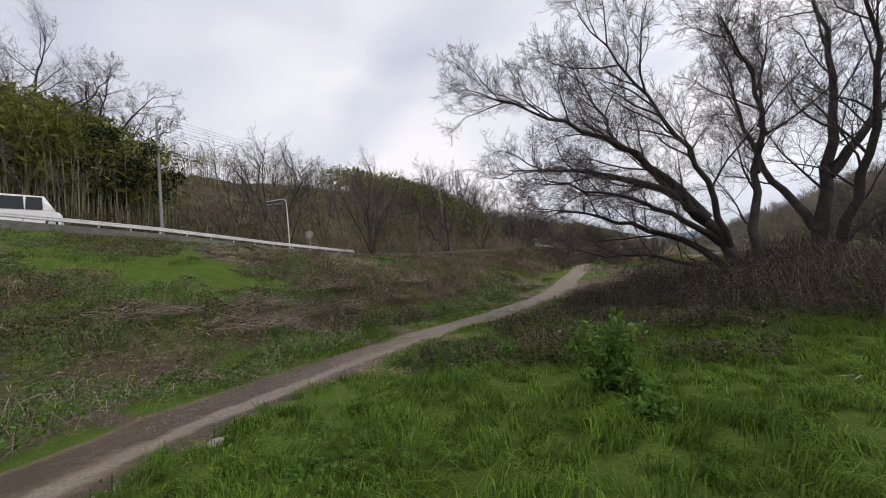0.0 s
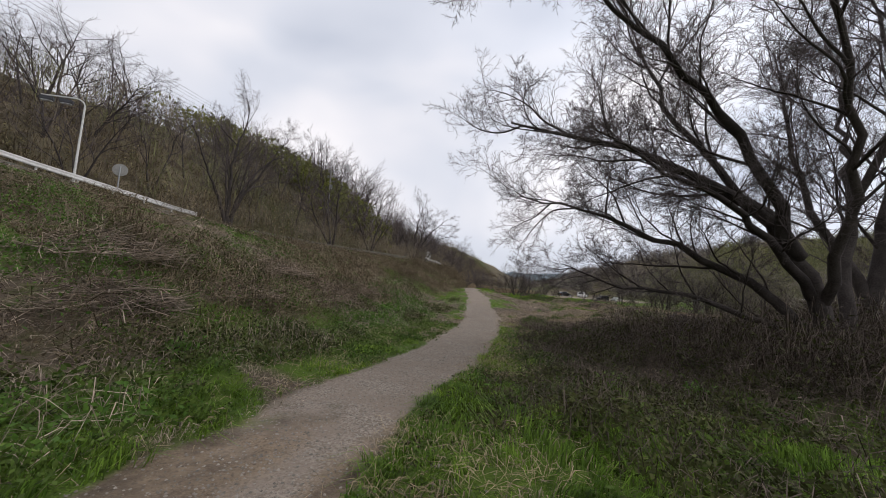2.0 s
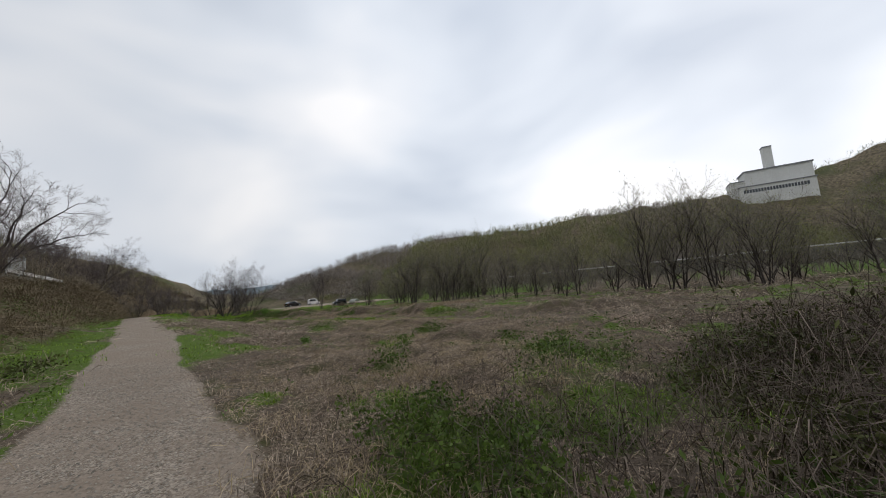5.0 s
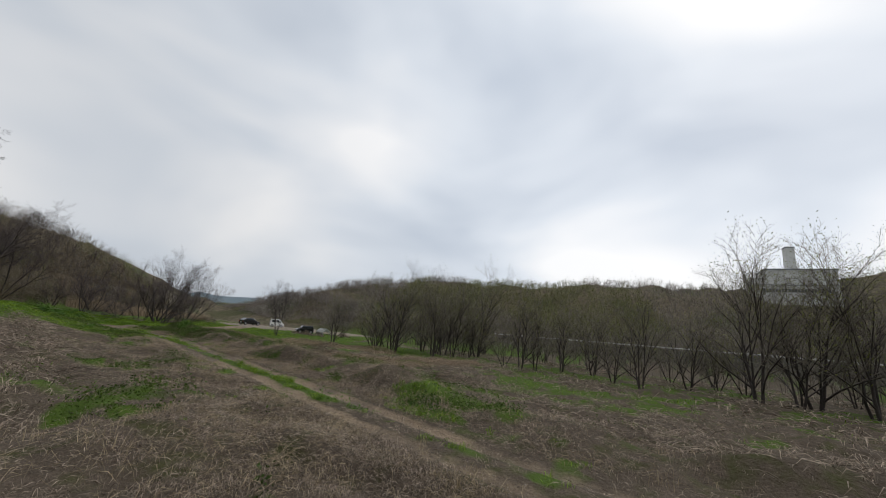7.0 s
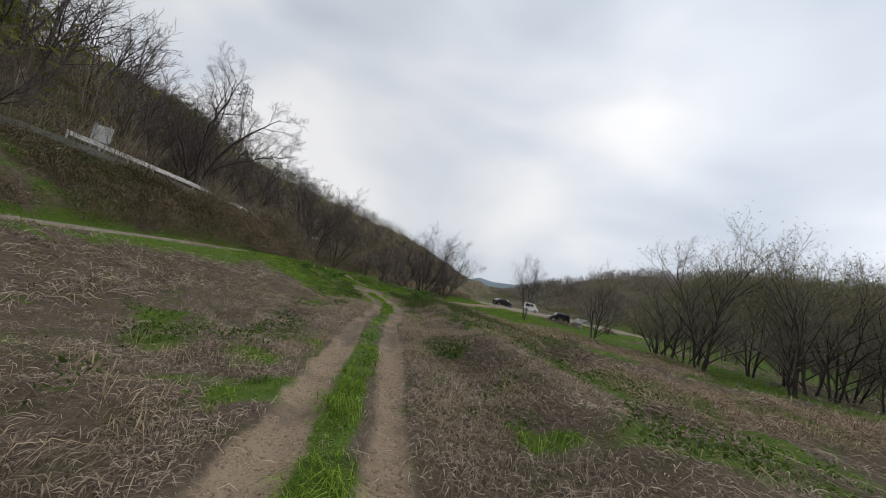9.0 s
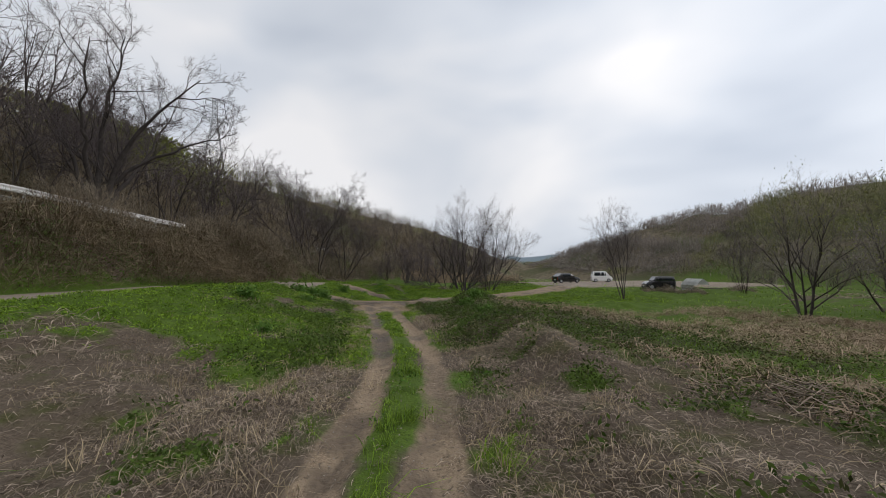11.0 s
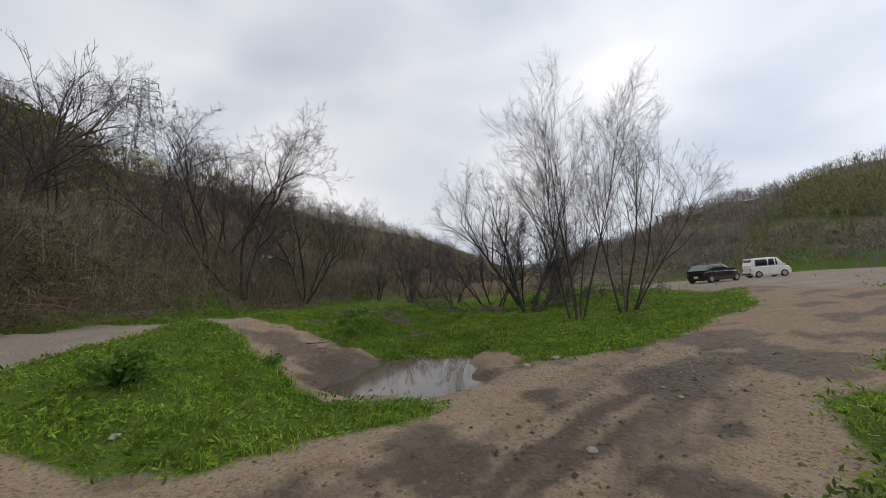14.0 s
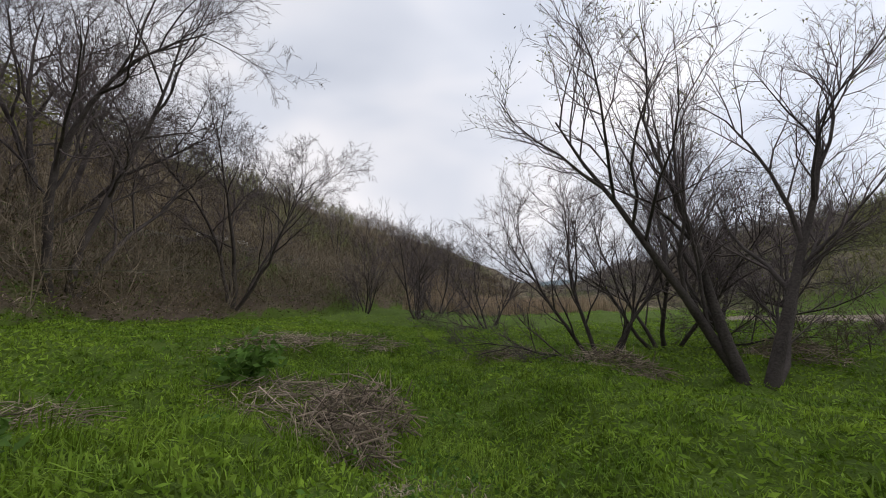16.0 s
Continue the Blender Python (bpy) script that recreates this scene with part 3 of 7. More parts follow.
def cover(x, y):
    """Shares of green, mud, gravel, woodland floor, wetness and painted distance haze over the plan."""
    x, y = np.asarray(x, float), np.asarray(y, float)
    foot, edge = np.interp(y, FOOT_Y, FOOT_X), np.interp(y, EDGE_Y, EDGE_X)
    da, sa = line_distance(x, y, PATH_A)
    db, sb = line_distance(x, y, TRACK_B)
    dl, sl = line_distance(x, y, LANE)
    n1, n2 = fbm(x, y, 7, 61, 4), fbm(x, y, 2.2, 67, 3)
    green = 0.30 + 1.5 * (n1 - 0.5) + 0.8 * (n2 - 0.5)
    green = green + 0.75 * (1 - smooth(25, 33, y)) * smooth(-0.5, 1.5, x - foot - 6)
    green = green + 0.5 * smooth(-1.5, 1.5, x - foot) * (1 - smooth(26, 36, y) * (sa > 0) - smooth(44, 58, y) * (sa < 0)) * (da > 1.2)
    green = green + 0.45 * (fbm(x, y, 1.3, 68, 2) > 0.72) * (x > foot)
    green = green - 0.20 * smooth(44, 52, y) * (1 - smooth(88, 100, y)) * (x > foot + 2)
    green = green + 0.5 * np.exp(-((da - 2.6) / 1.6) ** 2) * smooth(55, 65, y)
    green = green + 0.9 * (n2 - 0.5) + 0.9 * (fbm(x, y, 1.0, 69, 2) - 0.5)
    green = green + 0.75 * smooth(112, 120, y) * (1 - smooth(160, 190, y)) * (x > foot - 1)
    green = green + 0.36 * smooth(80, 98, y) * (x > foot) + 0.4 * smooth(92, 99, y) * (x < -1) * (x > foot)
    green = green + 0.5 * smooth(3, 9, x) * (1 - smooth(26, 40, x)) * smooth(50, 64, y)
    green = green + 0.9 * np.exp(-(sb / 0.4) ** 2) * (db < 0.8) * smooth(56, 66, y) * (1 - smooth(103, 108, y))
    green = green + 0.28 * smooth(0.6, 2.0, x) * (1 - smooth(6, 9, x)) * smooth(60, 68, y) * (1 - smooth(86, 92, y))
    green = np.where(x < foot - 0.5, 0.40 + 1.7 * (n1 - 0.5) + 0.7 * (n2 - 0.5) + 0.5 * np.exp(-(((x + 52) / 6) ** 2 + ((y - 36) / 7) ** 2)), green)
    half_w = 1.0 + 0.3 * smooth(92, 100, y) + 0.9 * smooth(115, 121, y) + 0.3 * (1 - smooth(26, 32, y))
    gravel = 1 - smooth(0, 0.55, da - half_w + 0.7 * (n2 - 0.5))
    soil = gravel * (1 - smooth(27, 37, y))
    gravel = gravel * (smooth(27, 37, y) + (1 - smooth(27, 37, y)) * np.exp(-((sa - 0.55) / 0.45) ** 2) * (0.35 + 0.8 * n2))
    gravel = np.where(y > 138, 0, gravel)
    lot = smooth(0, 2, 16 - np.abs(x - 36) + 2 * (n2 - 0.5)) * smooth(0, 2, 13 - np.abs(y - 137) + 2 * (n2 - 0.5))
    gravel = np.maximum(gravel, 0.85 * lot)
    ruts = np.exp(-((np.abs(sb) - 0.68) / (0.24 + 0.32 * n2)) ** 4) * (db < 1.6)
    mud = np.maximum((0.95 - 0.28 * smooth(0.45, 0.65, fbm(x, y, 2.6, 187, 3))) * (0.45 + 0.55 * smooth(56, 66, y)) * ruts, 1 - smooth(0, 0.9, dl - 1.9 + 0.9 * (1 - smooth(-8.5, -5, x)) + 1.2 * (n2 - 0.5)))
    mud = np.maximum(mud, smooth(0, 1.2, x + 0.4) * smooth(0, 1, 121.8 - y) * smooth(0, 1, y - 116) * smooth(0, 1.5, 9 - x))
    mud = np.maximum(mud, soil)
    mud = np.maximum(mud, smooth(105, 109, y) * (1 - smooth(114, 116, y)) * (1 - smooth(1.5, 2.2, np.abs(x + 1.7) + 0.9 * (n2 - 0.5))))
    pr = puddle_radius(x, y)
    mud = np.maximum(mud, 1 - smooth(1.25, 1.75, pr + 1.0 * (n2 - 0.5)))
    dm, _ = line_distance(x, y, MUD_BAND)
    mud = np.maximum(mud, 1 - smooth(1.1, 2.0, dm + 1.4 * (n2 - 0.5)))
    wood = smooth(5.5, 8, edge - x) + 0.75 * smooth(120, 160, x)
    wood = np.maximum(wood, (0.62 + 0.2 * smooth(34, 44, y)) * (1 - 0.85 * smooth(0.42, 0.6, green)) * smooth(0.12, 0.4, (foot - x) / np.maximum(foot - edge, 0.5) + 0.5 * (n1 - 0.5)))
    wood = np.maximum(wood, 0.95 * np.exp(-(((x + 15.5) / 6.5) ** 2 + ((y - 36.5) / 6.0) ** 2)))
    wood = np.maximum(wood, 0.62 * smooth(0.8, 1.6, x) * (1 - smooth(9, 12, x)) * smooth(90, 96, y) * (1 - smooth(111, 114, y)))
    wood = np.clip(np.maximum(wood, smooth(190, 260, y) * 0.8), 0, 1)
    # share of the painted haze, rising from 700 m outwards
    haze_tint = 0.95 * smooth(700, 2200, np.hypot(x, y - 60))
    wet = np.clip(1.25 - pr * 0.75, 0, 1) + 0.75 * mud * smooth(0.5, 0.6, fbm(x, y, 1.2, 77, 3)) + 1.0 * np.exp(-((sl + 0.1) / 1.5) ** 2) * (dl < 3) * smooth(-9, -5, x) * (1 - smooth(5, 9, x)) * (0.35 + 0.65 * smooth(0.36, 0.52, fbm(x * 0.22, sl * 2.4, 0.7, 79, 3))) + 0.9 * soil * (1 - np.clip(gravel, 0, 1)) + 0.8 * ruts * smooth(90, 97, y) * (sb < 0) * smooth(0.4, 0.5, fbm(x, y, 1.5, 185, 2))
    return dict(green=green, mud=mud, gravel=gravel, wood=wood, haze_tint=haze_tint, wet=np.clip(wet, 0, 1))


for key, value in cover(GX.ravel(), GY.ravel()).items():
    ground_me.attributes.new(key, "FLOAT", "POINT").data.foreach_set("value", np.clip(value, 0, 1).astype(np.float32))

# ---- water ----
bm = new_bm()
bmesh.ops.create_circle(bm, cap_ends=True, segments=48, radius=3.9)
puddle_ob = part("water", bm, WATER)
puddle_ob.location = (PUDDLE[0], PUDDLE[1], -0.31)
tagged(puddle_ob, "still brown puddle reflecting the grey sky", "puddle", kind="structure")
bm = new_bm()
vs = [bm.verts.new(v) for v in ((40, -300, 0), (150, -300, 0), (180, 420, 0), (70, 420, 0))]
bm.faces.new(vs)
river_ob = part("water", bm, WATER)
river_ob.location = (0, 0, WATER_Z)
tagged(river_ob, "shallow grey river between wooded banks", "river", kind="structure")

# ---- road on the bank ----
ry = np.arange(-40, 240, 2.0)
rx, rz = np.interp(ry, EDGE_Y, EDGE_X), np.interp(ry, EDGE_Y, EDGE_Z)
r_dir = np.stack([np.gradient(rx), np.gradient(ry)], 1)
r_dir /= np.linalg.norm(r_dir, axis=1)[:, None]
r_norm = np.stack([-r_dir[:, 1], r_dir[:, 0]], 1)


def ribbon(offsets):
    """A strip along the road's edge; offsets: pairs of metres left of the edge and height over the road."""
    k = len(offsets)
    v = np.concatenate([np.stack([rx + r_norm[:, 0] * o, ry + r_norm[:, 1] * o, rz + h], 1) for o, h in offsets])
    m_ = len(ry)
    t = []
    for j in range(k - 1):
        a = np.arange(m_ - 1) + j * m_
        t += [np.stack([a, a + 1, a + m_ + 1], 1), np.stack([a, a + m_ + 1, a + m_], 1)]
    return v, np.concatenate(t)


tagged(new("road", fast_mesh("road", *ribbon([(0.2, -0.5), (0.2, 0.02), (6.6, 0.02), (6.6, -0.5)]), ASPHALT)), "grey asphalt road on top of the bank", "road", kind="structure")
tagged(new("kerb", fast_mesh("kerb", *ribbon([(-0.35, -0.9), (-0.35, 0.12), (-0.05, 0.12), (-0.05, -0.5)]), MOSSY)), "weathered concrete kerb along the road edge", "kerb", kind="structure")


def along_road(y):
    x = float(np.interp(y, EDGE_Y, EDGE_X))
    a, c = float(np.interp(y + 0.5, EDGE_Y, EDGE_X)), float(np.interp(y - 0.5, EDGE_Y, EDGE_X))
    return x, float(np.interp(y, EDGE_Y, EDGE_Z)), Vector((a - c, 1.0, 0)).normalized()


def guardrail(y0, y1):
    """White W-beam rail with a post every two metres."""
    ob = thing("guardrail", 0, 0, 0, 0, "white painted steel guardrail along the bank road", "guardrail", "guardrails of the road")
    prof = [(0.0, 0.76), (0.05, 0.74), (0.05, 0.66), (0.0, 0.60), (0.05, 0.54), (0.05, 0.45), (0.0, 0.42)]
    ys = [y0]
    while ys[-1] < y1:
        x, z, d = along_road(ys[-1])
        ys.append(ys[-1] + 2.0 * d.y)
    vs, ts = [], []
    for i, yy in enumerate(ys):
        x, z, d = along_road(yy)
        nrm = Vector((d.y, -d.x, 0))
        vs += [(x + nrm.x * (o - 0.1), yy + nrm.y * (o - 0.1), z + h) for o, h in prof]
        vs += [(x + nrm.x * (o - 0.116), yy + nrm.y * (o - 0.116), z + h) for o, h in prof]
    m_ = 2 * len(prof)
    k = len(prof)
    for i in range(len(ys) - 1):
        for j in range(k - 1):
            a = i * m_ + j
            ts += [(a, a + 1, a + m_ + 1), (a, a + m_ + 1, a + m_)]
            a += k
            ts += [(a, a + m_ + 1, a + 1), (a, a + m_, a + m_ + 1)]
        for a, c in ((0, k), (k - 1, 2 * k - 1)):
            p, q = i * m_ + a, i * m_ + c
            ts += [(p, q, q + m_), (p, q + m_, p + m_)]
    beam = new("beam", fast_mesh("beam", vs, ts, WHITE_STEEL))
    beam.parent = ob
    post_me = None
    for yy in ys:
        x, z, d = along_road(yy)
        if post_me is None:
            bm = new_bm()
            rod(bm, (0, 0, -0.5), (0, 0, 0.78), 0.06, sides=10)
            post_ob = part("post", bm, WHITE_STEEL, ob)
            post_me = post_ob.data
        else:
            post_ob = new("post", post_me)
            post_ob.parent = ob
        post_ob.location = (x - d.y * 0.2, yy + d.x * 0.2, z)
    return ob


guardrail(6, 59)
guardrail(96.2, 116)
guardrail(160, 165)

# ---- bare trees ----
def unit(v):
    return v / (np.linalg.norm(v, axis=-1, keepdims=True) + 1e-9)


def grow(rng, p, d, length, r, level, cfg, out):
    """Branches of one level as bent tapered lines, all at once, then their children."""
    p, d = np.atleast_2d(np.asarray(p, float)), unit(np.atleast_2d(np.asarray(d, float)))
    n_, steps = len(p), cfg["steps"][level]
    length, r = np.broadcast_to(length, n_), np.broadcast_to(r, n_)
    taper = 0.98 if level == cfg["levels"] - 1 else 0.84
    pts, rad = [p], [r]
    for k in range(steps):
        d = unit(d + rng.normal(0, cfg["wander"][level], (n_, 3)) + np.array([0, 0, cfg["up"][level]]))
        pts.append(pts[-1] + d * (length / steps)[:, None])
        rad.append(np.maximum(r * (1 - (k + 1) / steps * taper), cfg["tip"]))
    sprout(rng, np.stack(pts, 1), np.stack(rad, 1), length, level, cfg, out)


def sprout(rng, pts, rad, length, level, cfg, out):
    """Keeps the lines of one level and grows the next level from them."""
    out.append((pts, rad, level))
    if level == cfg["levels"] - 1:
        return
    n_, steps = len(pts), pts.shape[1] - 1
    kids = (cfg["kids"][level] * rng.uniform(0.8, 1.2, n_) + 0.5).astype(int)
    own = np.repeat(np.arange(n_), kids)
    nth = np.arange(len(own)) - np.repeat(np.cumsum(kids) - kids, kids)
    bare = cfg["bare"][level]
    t = bare + (1 - bare) * ((nth + rng.uniform(0.1, 0.9, len(own))) / kids[own]) ** 0.8
    f = t * steps
    i = np.minimum(f.astype(int), steps - 1)
    a, b = pts[own, i], pts[own, i + 1]
    q, ax = a + (b - a) * (f - i)[:, None], unit(b - a)
    side = unit(np.cross(ax, rng.normal(0, 1, (len(own), 3))))
    ang = np.radians(rng.uniform(*cfg["angle"][level], len(own)))[:, None]
    nd = ax * np.cos(ang) + side * np.sin(ang) + np.array([0, 0, cfg["lift"][level]])
    nl = length[own] * cfg["ratio"][level] * (1.15 - 0.45 * t) * rng.uniform(0.75, 1.25, len(own))
    nr = np.maximum(np.minimum(rad[own, i] * 0.75, rad[own, 0] * cfg["thin"][level] * (1.2 - 0.5 * t)), cfg["tip"])
    nr = np.maximum(np.minimum(nr, cfg["slim"] * nl + 0.002), cfg["tip"])
    grow(rng, q, nd, nl, nr, level + 1, cfg, out)


def tube_mesh(name, lines, mat):
    """Tubes round lines; each entry: points and radii of one line, or of many lines of as many points, and a level."""
    vs, ts, base = [], [], 0
    for all_pts, all_rad, level in lines:
        if all_pts.ndim == 2:
            all_pts, all_rad = all_pts[None], all_rad[None]
        sides = np.where(all_rad[:, 0] > 0.09, 8, np.where(all_rad[:, 0] > 0.03, 5, 3))
        for n_s in (8, 5, 3):
            pick = sides == n_s
            if not pick.any():
                continue
            pts, rad = all_pts[pick], all_rad[pick]
            n_, k = pts.shape[:2]
            t = unit(np.gradient(pts, axis=1))
            ref = np.where(np.abs(t[:, :1, 2:]) < 0.8, np.array([0.31, 0.22, 0.93]), np.array([0.93, 0.31, 0.22]))
            u = unit(np.cross(t, ref))
            w = np.cross(t, u)
            a = np.arange(n_s) * 2 * np.pi / n_s
            ring = pts[:, :, None] + rad[:, :, None, None] * (np.cos(a)[:, None] * u[:, :, None] + np.sin(a)[:, None] * w[:, :, None])
            j, jn, rows = np.arange(n_s), (np.arange(n_s) + 1) % n_s, []
            for i in range(k - 1):
                o = i * n_s
                if n_s == 3 and i == k - 2:
                    rows.append(np.stack([o + j, o + jn, np.full(n_s, o + n_s)], 1))
                else:
                    rows += [np.stack([o + j, o + jn, o + n_s + jn], 1), np.stack([o + j, o + n_s + jn, o + n_s + j], 1)]
            if n_s == 3:
                v = np.concatenate([ring[:, :-1].reshape(n_, -1, 3), pts[:, -1:]], 1)
            else:
                v = ring.reshape(n_, -1, 3)
            ts.append((np.concatenate(rows)[None] + base + (np.arange(n_) * v.shape[1])[:, None, None]).reshape(-1, 3))
            vs.append(v.reshape(-1, 3))
            base += len(vs[-1])
    return fast_mesh(name, np.concatenate(vs), np.concatenate(ts), mat, True)


def limb_line(rng, points, r, steps):
    """A limb through a few bends, smoothed and slightly crooked."""
    p = np.array(points, float)
    s = np.concatenate([[0], np.cumsum(np.linalg.norm(np.diff(p, axis=0), axis=1))])
    for _ in range(2):
        f = np.linspace(0, s[-1], 2 * len(p))
        p = np.stack([np.interp(f, s, p[:, c]) for c in range(3)], 1)
        p[1:-1] = (p[:-2] + 2 * p[1:-1] + p[2:]) / 4
        s = np.concatenate([[0], np.cumsum(np.linalg.norm(np.diff(p, axis=0), axis=1))])
    f = np.linspace(0, s[-1], steps + 1)
    p = np.stack([np.interp(f, s, p[:, c]) for c in range(3)], 1)
    p[1:] += rng.normal(0, 0.085, (steps, 3))
    return p, np.maximum(r * (1 - 0.9 * np.linspace(0, 1, steps + 1) ** 0.8), 0.012), s[-1]


def tree_cfg(**kw):
    cfg = dict(levels=5, steps=[7, 6, 5, 4, 2], wander=[0.09, 0.13, 0.16, 0.2, 0.22], up=[0.02, 0.03, 0.02, 0.02, 0.02], kids=[7, 6, 6, 5], bare=[0.25, 0.2, 0.15, 0.1],
               angle=[(28, 60), (28, 60), (25, 60), (20, 60)], ratio=[0.62, 0.58, 0.5, 0.5], thin=[0.55, 0.5, 0.45, 0.5], lift=[0.15, 0.12, 0.08, 0.05], tip=0.005, slim=0.0125)
    cfg.update(kw)
    return cfg


def bare_tree(seed, stems, cfg, label, twig=TWIG, bark=BARK, group="bare trees", buds=0, bud_mat=BUDS, name="tree", bud_size=0.036, limbs=()):
    """stems: rows of lean x, lean y, length, radius, foot offset. Trunk and crown are parts."""
    rng = np.random.default_rng(seed)
    out = []
    for lx, ly, length, r, ox, oy in stems:
        d = np.array([lx, ly, 1.0])
        grow(rng, (ox, oy, -0.25), d / np.linalg.norm(d), length, r, 0, cfg, out)
    for points, r in limbs:
        pts, rad, length = limb_line(rng, points, r, 14)
        sprout(rng, pts[None], rad[None], np.array([length * 0.8]), 0, cfg, out)
    ob = thing(name, 0, 0, 0, 0, label, "tree" if name == "tree" else "shrub", group)
    lines = [o for o in out if o[2] <= 1]
    trunk = new("trunk", tube_mesh("trunk", lines, bark))
    trunk.parent = ob
    crown = new("crown", tube_mesh("crown", [o for o in out if o[2] > 1], twig))
    crown.parent = ob
    if buds:
        tips = np.concatenate([o[0][:, -1] for o in out if o[2] == cfg["levels"] - 1])
        tips = tips[rng.integers(0, len(tips), buds)] + rng.normal(0, 0.16, (buds, 3))
        leaf = tagged(new("bud", leaf_mesh("bud", tips, rng, bud_size, bud_mat)), kind="stuff")
        leaf.parent = ob
    return ob


def leaf_mesh(name, centres, rng, size, mat, long=1.7):
    n_ = len(centres)
    a = rng.normal(0, 1, (n_, 3))
    a /= np.linalg.norm(a, axis=1)[:, None]
    c = np.cross(a, rng.normal(0, 1, (n_, 3)))
    c /= np.linalg.norm(c, axis=1)[:, None] + 1e-9
    s = size * rng.uniform(0.6, 1.5, (n_, 1))
    v = np.stack([centres - a * s * long, centres + c * s * 0.6, centres + a * s * long, centres - c * s * 0.6], 1).reshape(-1, 3)
    i = np.arange(n_) * 4
    return fast_mesh(name, v, np.concatenate([np.stack([i, i + 1, i + 2], 1), np.stack([i, i + 2, i + 3], 1)]), mat)


def place(ob, x, y, turn=0, scale=1.0, sink=0.0):
    m = pose(x, y, gz(x, y) - sink, 0, 0, turn)
    c = copy_thing(ob, m)
    c.scale = (scale, scale, scale)
    return c


def settle(ob, x, y, turn=0, sink=0.0):
    ob.matrix_world = pose(x, y, gz(x, y) - sink, 0, 0, turn)
    return ob


# the large spreading riverside tree by the gravel path, two trunks
BIG = tree_cfg(levels=5, steps=[9, 9, 7, 4, 2], wander=[0.10, 0.13, 0.17, 0.2, 0.22], up=[0.015, 0.03, 0.03, 0.02, 0.02], kids=[16, 11, 8, 5], bare=[0.2, 0.12, 0.1, 0.1],
               angle=[(24, 56), (25, 55), (25, 55), (25, 55)], ratio=[0.36, 0.46, 0.48, 0.5], thin=[0.38, 0.42, 0.45, 0.55], lift=[0.14, 0.08, 0.05, 0.04], tip=0.0045, slim=0.0125)
settle(bare_tree(11, [], BIG, "large spreading bare tree with dark twisted limbs beside the path", group="riverside trees", limbs=[
    ([(0, 0, -0.4), (-0.5, 0, 1.6), (-1.3, 0, 3.1), (-2.4, 0.2, 4.6), (-4.8, 1.0, 6.0), (-7.4, 1.9, 6.9), (-9.8, 2.6, 7.4)], 0.34),
    ([(-1.3, 0, 3.0), (-2.8, -0.4, 5.2), (-5.4, -0.9, 7.4), (-8.2, -1.3, 9.0), (-10.8, -1.3, 10.4)], 0.22),
    ([(-0.9, 0, 1.8), (-2.6, -0.3, 3.4), (-5.4, -0.6, 4.8), (-8.8, -0.8, 5.9)], 0.17),
    ([(-0.1, 0.1, -0.4), (-0.9, 0.4, 1.4), (-2.8, 1.2, 2.8), (-5.0, 2.4, 3.9), (-7.0, 3.2, 4.7), (-9.0, 3.9, 5.2)], 0.22),
    ([(-0.1, 0.2, -0.3), (-1.4, 0.9, 1.0), (-3.2, 2.0, 1.6), (-5.0, 3.2, 1.9), (-7.2, 4.4, 2.4)], 0.16),
    ([(-1.2, 0, 3.0), (-2.6, 0.8, 5.2), (-3.8, 1.6, 7.4), (-4.5, 2.2, 9.0), (-5.1, 2.4, 11.2), (-6.2, 2.6, 13.0)], 0.19),
    ([(0.2, 0.1, -0.4), (0.6, 0.2, 2.4), (0.9, 0.2, 4.6), (1.4, -0.6, 6.4), (0.5, -1.4, 8.6), (-0.4, -2.0, 11.2)], 0.25),
    ([(1.0, 0.1, 4.8), (2.0, 1.0, 6.8), (2.6, 1.4, 9.4), (3.0, 1.6, 12.0)], 0.15),
    ([(-0.6, -0.1, 1.6), (-1.6, -1.6, 4.0), (-3.0, -2.8, 6.4), (-4.8, -3.6, 9.0), (-6.4, -4.0, 11.4)], 0.17),
]), -16.4, 35.0)
settle(bare_tree(12, [], BIG, "tall bare tree with several dark trunks beside the path", group="riverside trees", limbs=[
    ([(0, 0, -0.4), (0.6, -0.1, 2.6), (1.3, -0.2, 5.0), (2.1, -0.2, 8.6), (2.4, 0, 12.0), (2.0, 0.4, 15.0)], 0.36),
    ([(1.2, -0.2, 4.6), (2.6, -0.8, 6.6), (4.2, -1.4, 9.0), (5.4, -1.8, 11.6)], 0.24),
    ([(0.1, -0.1, -0.3), (0.9, -1.4, 2.6), (1.2, -3.0, 5.6), (0.8, -4.2, 9.0), (0.2, -4.6, 12.6)], 0.27),
    ([(0.2, 0, 0.8), (2.0, 0.4, 2.0), (4.4, 0.6, 3.0), (7.0, 0.6, 4.6)], 0.20),
    ([(0.4, 0, 2.2), (-0.6, 0.8, 5.0), (-1.2, 1.2, 8.4), (-1.4, 1.4, 12.4)], 0.22),
]), -12.9, 36.8)

# bare trees of the hillside, few meshes shared by many trees
HILL = tree_cfg(levels=4, steps=[6, 4, 3, 1], kids=[7, 5, 4], tip=0.016, bare=[0.3, 0.12, 0.1], ratio=[0.5, 0.5, 0.6], angle=[(25, 50), (22, 50), (20, 50)])
